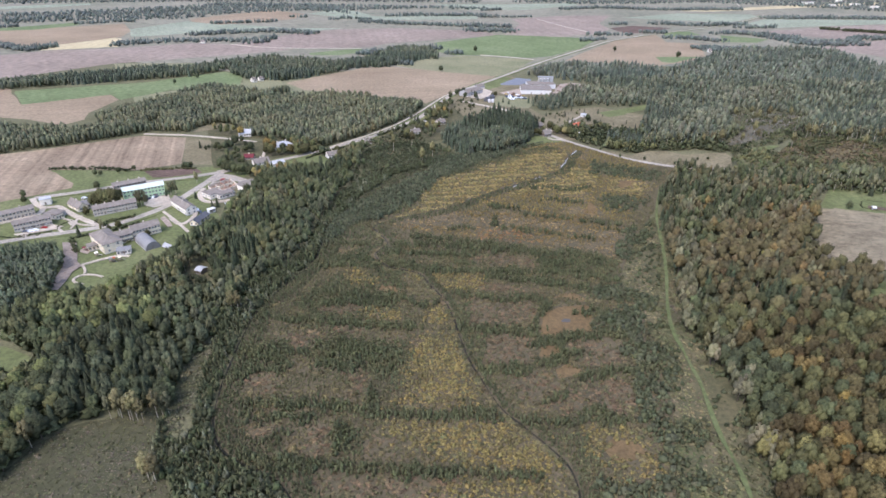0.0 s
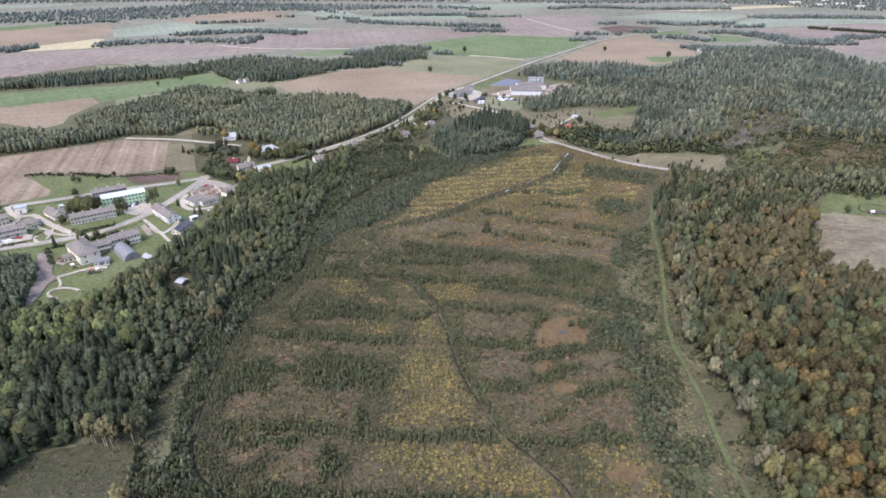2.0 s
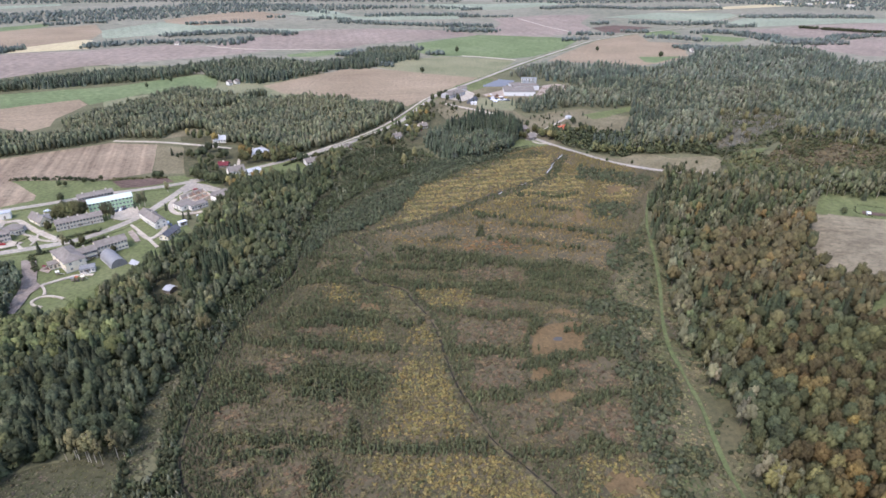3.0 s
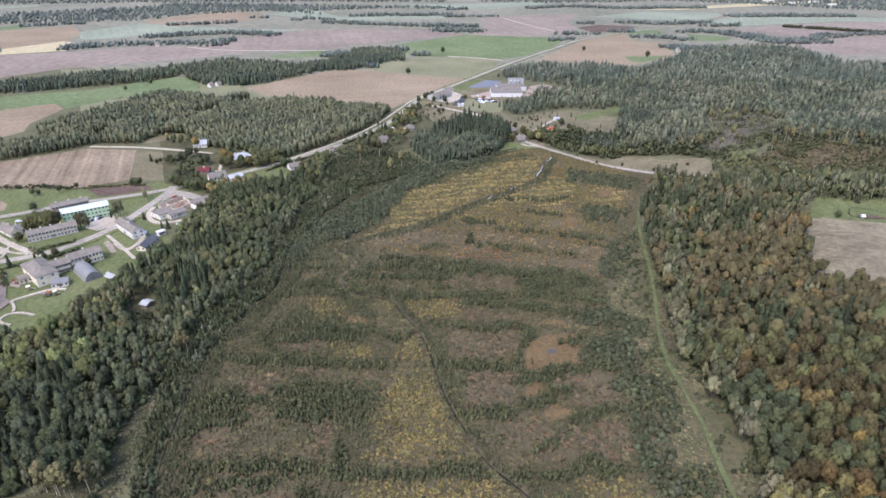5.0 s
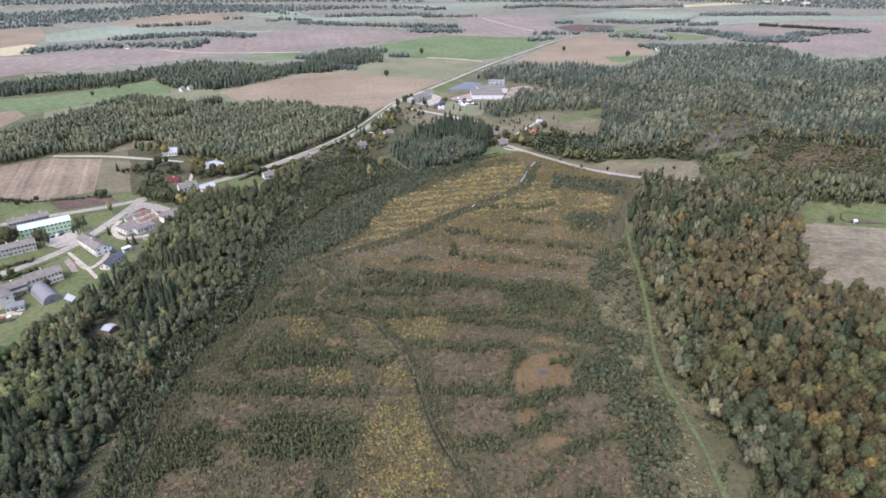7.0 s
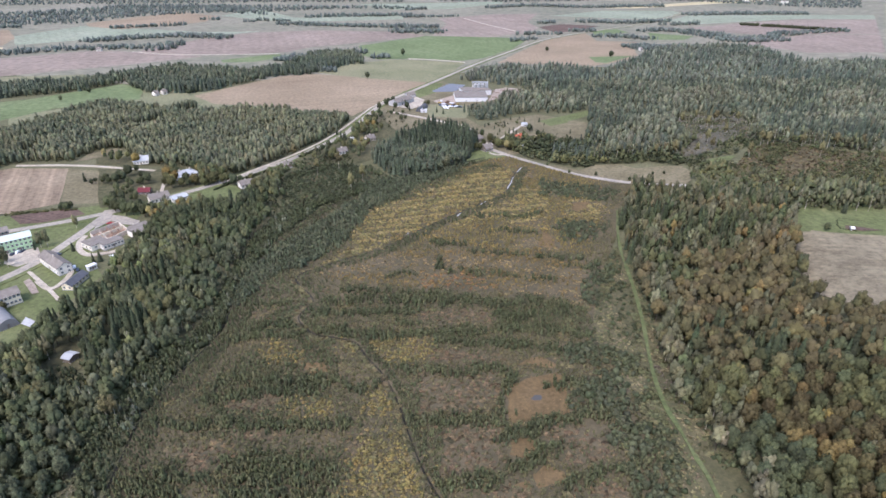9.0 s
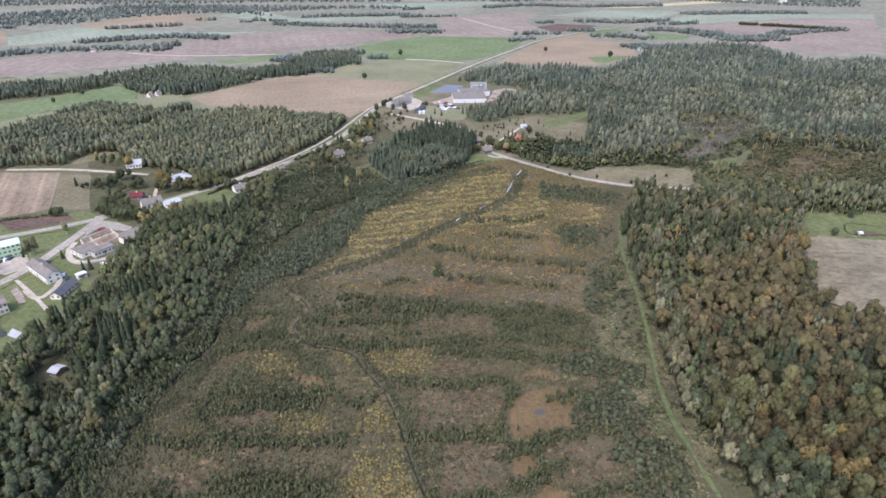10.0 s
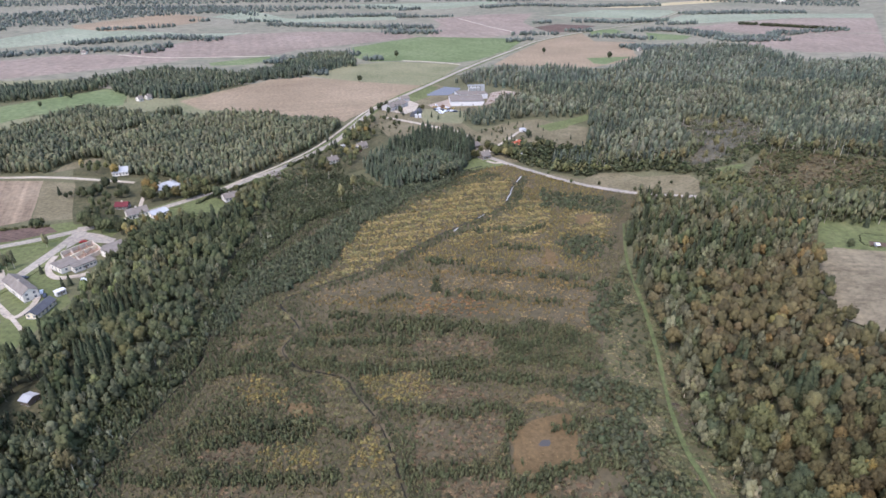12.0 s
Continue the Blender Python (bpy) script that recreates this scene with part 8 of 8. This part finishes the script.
for x, y in ((97, 843), (100, 832), (108, 845), (109, 830), (114, 838), (120, 848), (121, 833), (128, 840), (93, 806), (103, 818)):
    scrap_heap(x, y, rng.uniform(2.5, 4.0), rng.uniform(1.2, 2.2))
for i, (x, y) in enumerate(((24, 778), (28, 772), (32, 777), (35, 768), (38, 775), (40, 766), (45, 771), (26, 786), (34, 784))):
    trailer(x, y, rng.uniform(0, 180), (MACHINE_YELLOW, CAR_WHITE, RUST)[i % 3], ("faded yellow farm trailer on a meadow", "white-sided farm trailer on a meadow", "rusty farm trailer on a meadow")[i % 3])


def car(x, y, turn, paint, label, group="parked cars", size=1.0):
    root = new("car")
    bm = bmesh.new()
    profile = [(-2.1, 0.35), (-2.15, 0.8), (-1.7, 0.95), (-1.2, 1.42), (0.5, 1.45), (1.15, 0.98), (2.0, 0.85), (2.1, 0.4)]
    sides = [[bm.verts.new((px, s * (0.82 if z < 1.2 else 0.66), z)) for px, z in profile] for s in (-1, 1)]
    bm.faces.new(sides[0])
    bm.faces.new(sides[1][::-1])
    for i in range(len(profile)):
        bm.faces.new((sides[0][i - 1], sides[0][i], sides[1][i], sides[1][i - 1]))
    bmesh.ops.recalc_face_normals(bm, faces=bm.faces)
    part("body", bm, paint, root)
    part("glasshouse", box(bmesh.new(), -1.25, 0.75, -0.77, 0.77, 1.0, 1.3), GLASS, root)
    for wx in (-1.3, 1.3):
        for wy in (-0.8, 0.8):
            bm = bmesh.new()
            bmesh.ops.create_cone(bm, cap_ends=True, segments=12, radius1=0.33, radius2=0.33, depth=0.2, matrix=pose(wx, wy, 0.33, 90))
            part("wheel", bm, RUBBER, root)
    root.matrix_basis = pose(x, y, 0.22, 0, 0, turn) @ Matrix.Diagonal((size, size, size, 1))
    return tagged(root, label, "car", group)


for (x, y), turn, paint, label in (((-292.2, 341.9), 10, CAR_RED, "red car parked before a terrace"), ((-295.8, 338.0), 12, CAR_WHITE, "white car parked before a terrace"), ((-300.3, 335.0), 8, CAR_DARK, "dark car parked before a terrace"), ((-297.5, 336.1), 15, CAR_WHITE, "white car parked before a terrace"), ((-248.7, 398.0), 80, CAR_DARK, "dark car on a gravel yard"), ((-247.3, 400.4), 85, CAR_WHITE, "white car on a gravel yard"), ((-245.3, 401.7), 85, CAR_DARK, "dark car on a gravel yard"),
                               ((-210.8, 441.7), 15, CAR_RED, "red car on a gravel yard"), ((-223.4, 396.7), 5, CAR_DARK, "dark green car on grass"), ((-221.5, 396.6), 5, CAR_DARK, "dark car on grass"), ((-214.3, 388.2), 120, CAR_WHITE, "white car on grass"), ((-203.5, 380.4), 120, CAR_WHITE, "white car beside a long house"), ((-199.8, 376.8), 120, CAR_DARK, "dark car beside a long house"), ((-187.1, 392.9), 150, CAR_WHITE, "white car by the trees"), ((-298.3, 394.9), 20, CAR_WHITE, "white car by a cottage")):
    car(x, y, turn, paint, label)
for i, (x, y) in enumerate([(24, 767), (28, 761), (32, 765), (36, 759), (39, 762), (43, 759), (46, 757), (30, 752)]):
    car(x, y, rng.uniform(0, 180), CAR_WHITE if i % 2 else CAR_DARK, "farm vehicle parked in a row", "farm vehicles", 1.5)

# garden and hedge lines
def hedge(line, width, h, colour, label):
    q = smooth_line(line)
    length = np.hypot(*np.diff(q, axis=0).T).sum()
    n = max(3, int(length / 0.9))
    s = np.concatenate([[0], np.cumsum(np.hypot(*np.diff(q, axis=0).T))])
    u = np.linspace(0, s[-1], n)
    p = np.stack([np.interp(u, s, q[:, 0]), np.interp(u, s, q[:, 1])], 1) + rng.normal(size=(n, 2)) * width * 0.25
    pl = Plants()
    pl.put(BUSH, p, rng.uniform(0.8, 1.2, n) * h, np.tile(colour, (n, 1)))
    ob = pl.build("hedge", label, "hedge")
    ob["kind"] = ""
    del ob["kind"]
    return ob


hedge([(-289, 458), (-279, 463), (-267, 463), (-256, 467), (-246, 466)], 4.0, 2.2, G_OLIVE, "ragged weedy hedge beside a ploughed strip")
hedge([(-368, 453), (-359, 458), (-343, 456), (-328, 461), (-311, 458), (-299, 457)], 5.0, 2.6, G_DARK, "ragged weedy strip along a stubble field")
hedge([(-301, 328), (-293, 332), (-284, 337)], 0.8, 1.3, G_DARK, "dark clipped hedge in front of a terrace")
hedge([(-312, 327), (-301, 325), (-288, 332)], 0.8, 1.2, G_DARK, "dark clipped hedge along a street")
hedge([(-282, 340), (-286, 349), (-281, 355)], 0.8, 1.2, G_DARK, "low hedge beside a lawn")
hedge([(-256, 354), (-249, 360), (-242, 365)], 2.0, 2.6, G_MID, "loose garden hedge behind a house")
hedge([(-263, 354), (-252, 348)], 2.0, 2.4, G_DARK, "loose dark garden hedge")
hedge([(-244, 342), (-239, 349), (-232, 355)], 2.0, 2.4, G_DARK, "loose garden hedge beside a street")
hedge([(-159, 501), (-146, 523), (-128, 542)], 1.5, 2.2, G_DARK, "uneven dark green roadside hedge")
hedge([(-108, 579), (-94, 599), (-84, 616)], 1.6, 3.0, G_DARK, "long dark green roadside hedge")
hedge([(774, 1547), (807, 1528)], 2.5, 7.0, G_DARK, "distant line of roadside trees")
hedge([(809, 1518), (850, 1501), (891, 1465), (942, 1432)], 2.5, 7.0, G_DARK, "distant line of roadside trees")
hedge([(248, 383), (241, 372), (250, 368)], 0.8, 1.2, G_DARK, "low hedge round a garden")
hedge([(251, 386), (256, 384), (270, 379)], 0.6, 1.0, G_DARK, "low hedge round a garden")
field("garden_bed", PLOUGH, [(248, 376), (258, 372), (265, 368), (253, 368), (245, 371)], "reddish brown garden bed")
house("garden_shed", "tiny white garden shed by a bed", (247.1, 368.8), (248.3, 368.7), 2.0, 2.2, "gable", 0.6, WHITE_SHEET, WHITE_SHEET, 1, 0, category="shed")


def play_frame(x, y, turn, paint):
    """A small climbing frame: four posts, a deck, a pitched roof and a slide."""
    root = new("play_frame")
    for px in (0, 1.6):
        for py in (0, 1.6):
            part("post", box(bmesh.new(), px, px + 0.12, py, py + 0.12, 0, 2.6), TIMBER, root)
    part("deck", box(bmesh.new(), -0.1, 1.82, -0.1, 1.82, 1.2, 1.3), TIMBER, root)
    bm = bmesh.new()
    for s in (0, 1):
        v = [bm.verts.new(q) for q in ((-0.2, -0.2 + s * 2.1, 2.6), (1.9, -0.2 + s * 2.1, 2.6), (1.9, 0.86, 3.3), (-0.2, 0.86, 3.3))]
        w = [bm.verts.new((q.co.x, q.co.y, q.co.z + 0.06)) for q in v]
        bm.faces.new(v[::-1])
        bm.faces.new(w)
        for i in range(4):
            bm.faces.new((v[i - 1], v[i], w[i], w[i - 1]))
    bmesh.ops.recalc_face_normals(bm, faces=bm.faces)
    part("roof", bm, paint, root)
    slide = part("slide", box(bmesh.new(), 0, 2.6, 0, 0.6, -0.05, 0.05), paint, root, "coloured plastic slide")
    slide.matrix_basis = pose(1.7, 0.6, 1.25, 0, 28, 0)
    root.matrix_basis = pose(x, y, 0.08, 0, 0, turn)
    return tagged(root, "small climbing frame with slide on a lawn", "play frame", "playground")


for (x, y), turn, paint in (((-220.4, 298.9), 20, STEEL_BLUE), ((-217.5, 299.9), 100, ROOF_ORANGE), ((-215.2, 300.8), 60, PLASTER_CREAM), ((-245.1, 311.7), 0, ROOF_RED), ((-232.9, 305.2), 45, PLASTER_WHITE)):
    play_frame(x, y, turn, paint)
hedge([(-264, 328), (-261, 331), (-256, 334), (-251, 332)], 2.4, 2.0, G_DARK, "dark garden hedge beside a school")
hedge([(-261, 325), (-254, 316), (-248, 310)], 2.2, 2.2, G_MID, "loose green hedge round a play yard")
hedge([(-225, 326), (-221, 335), (-218, 338)], 1.6, 1.6, G_OLIVE, "low bushes in front of a school wing")
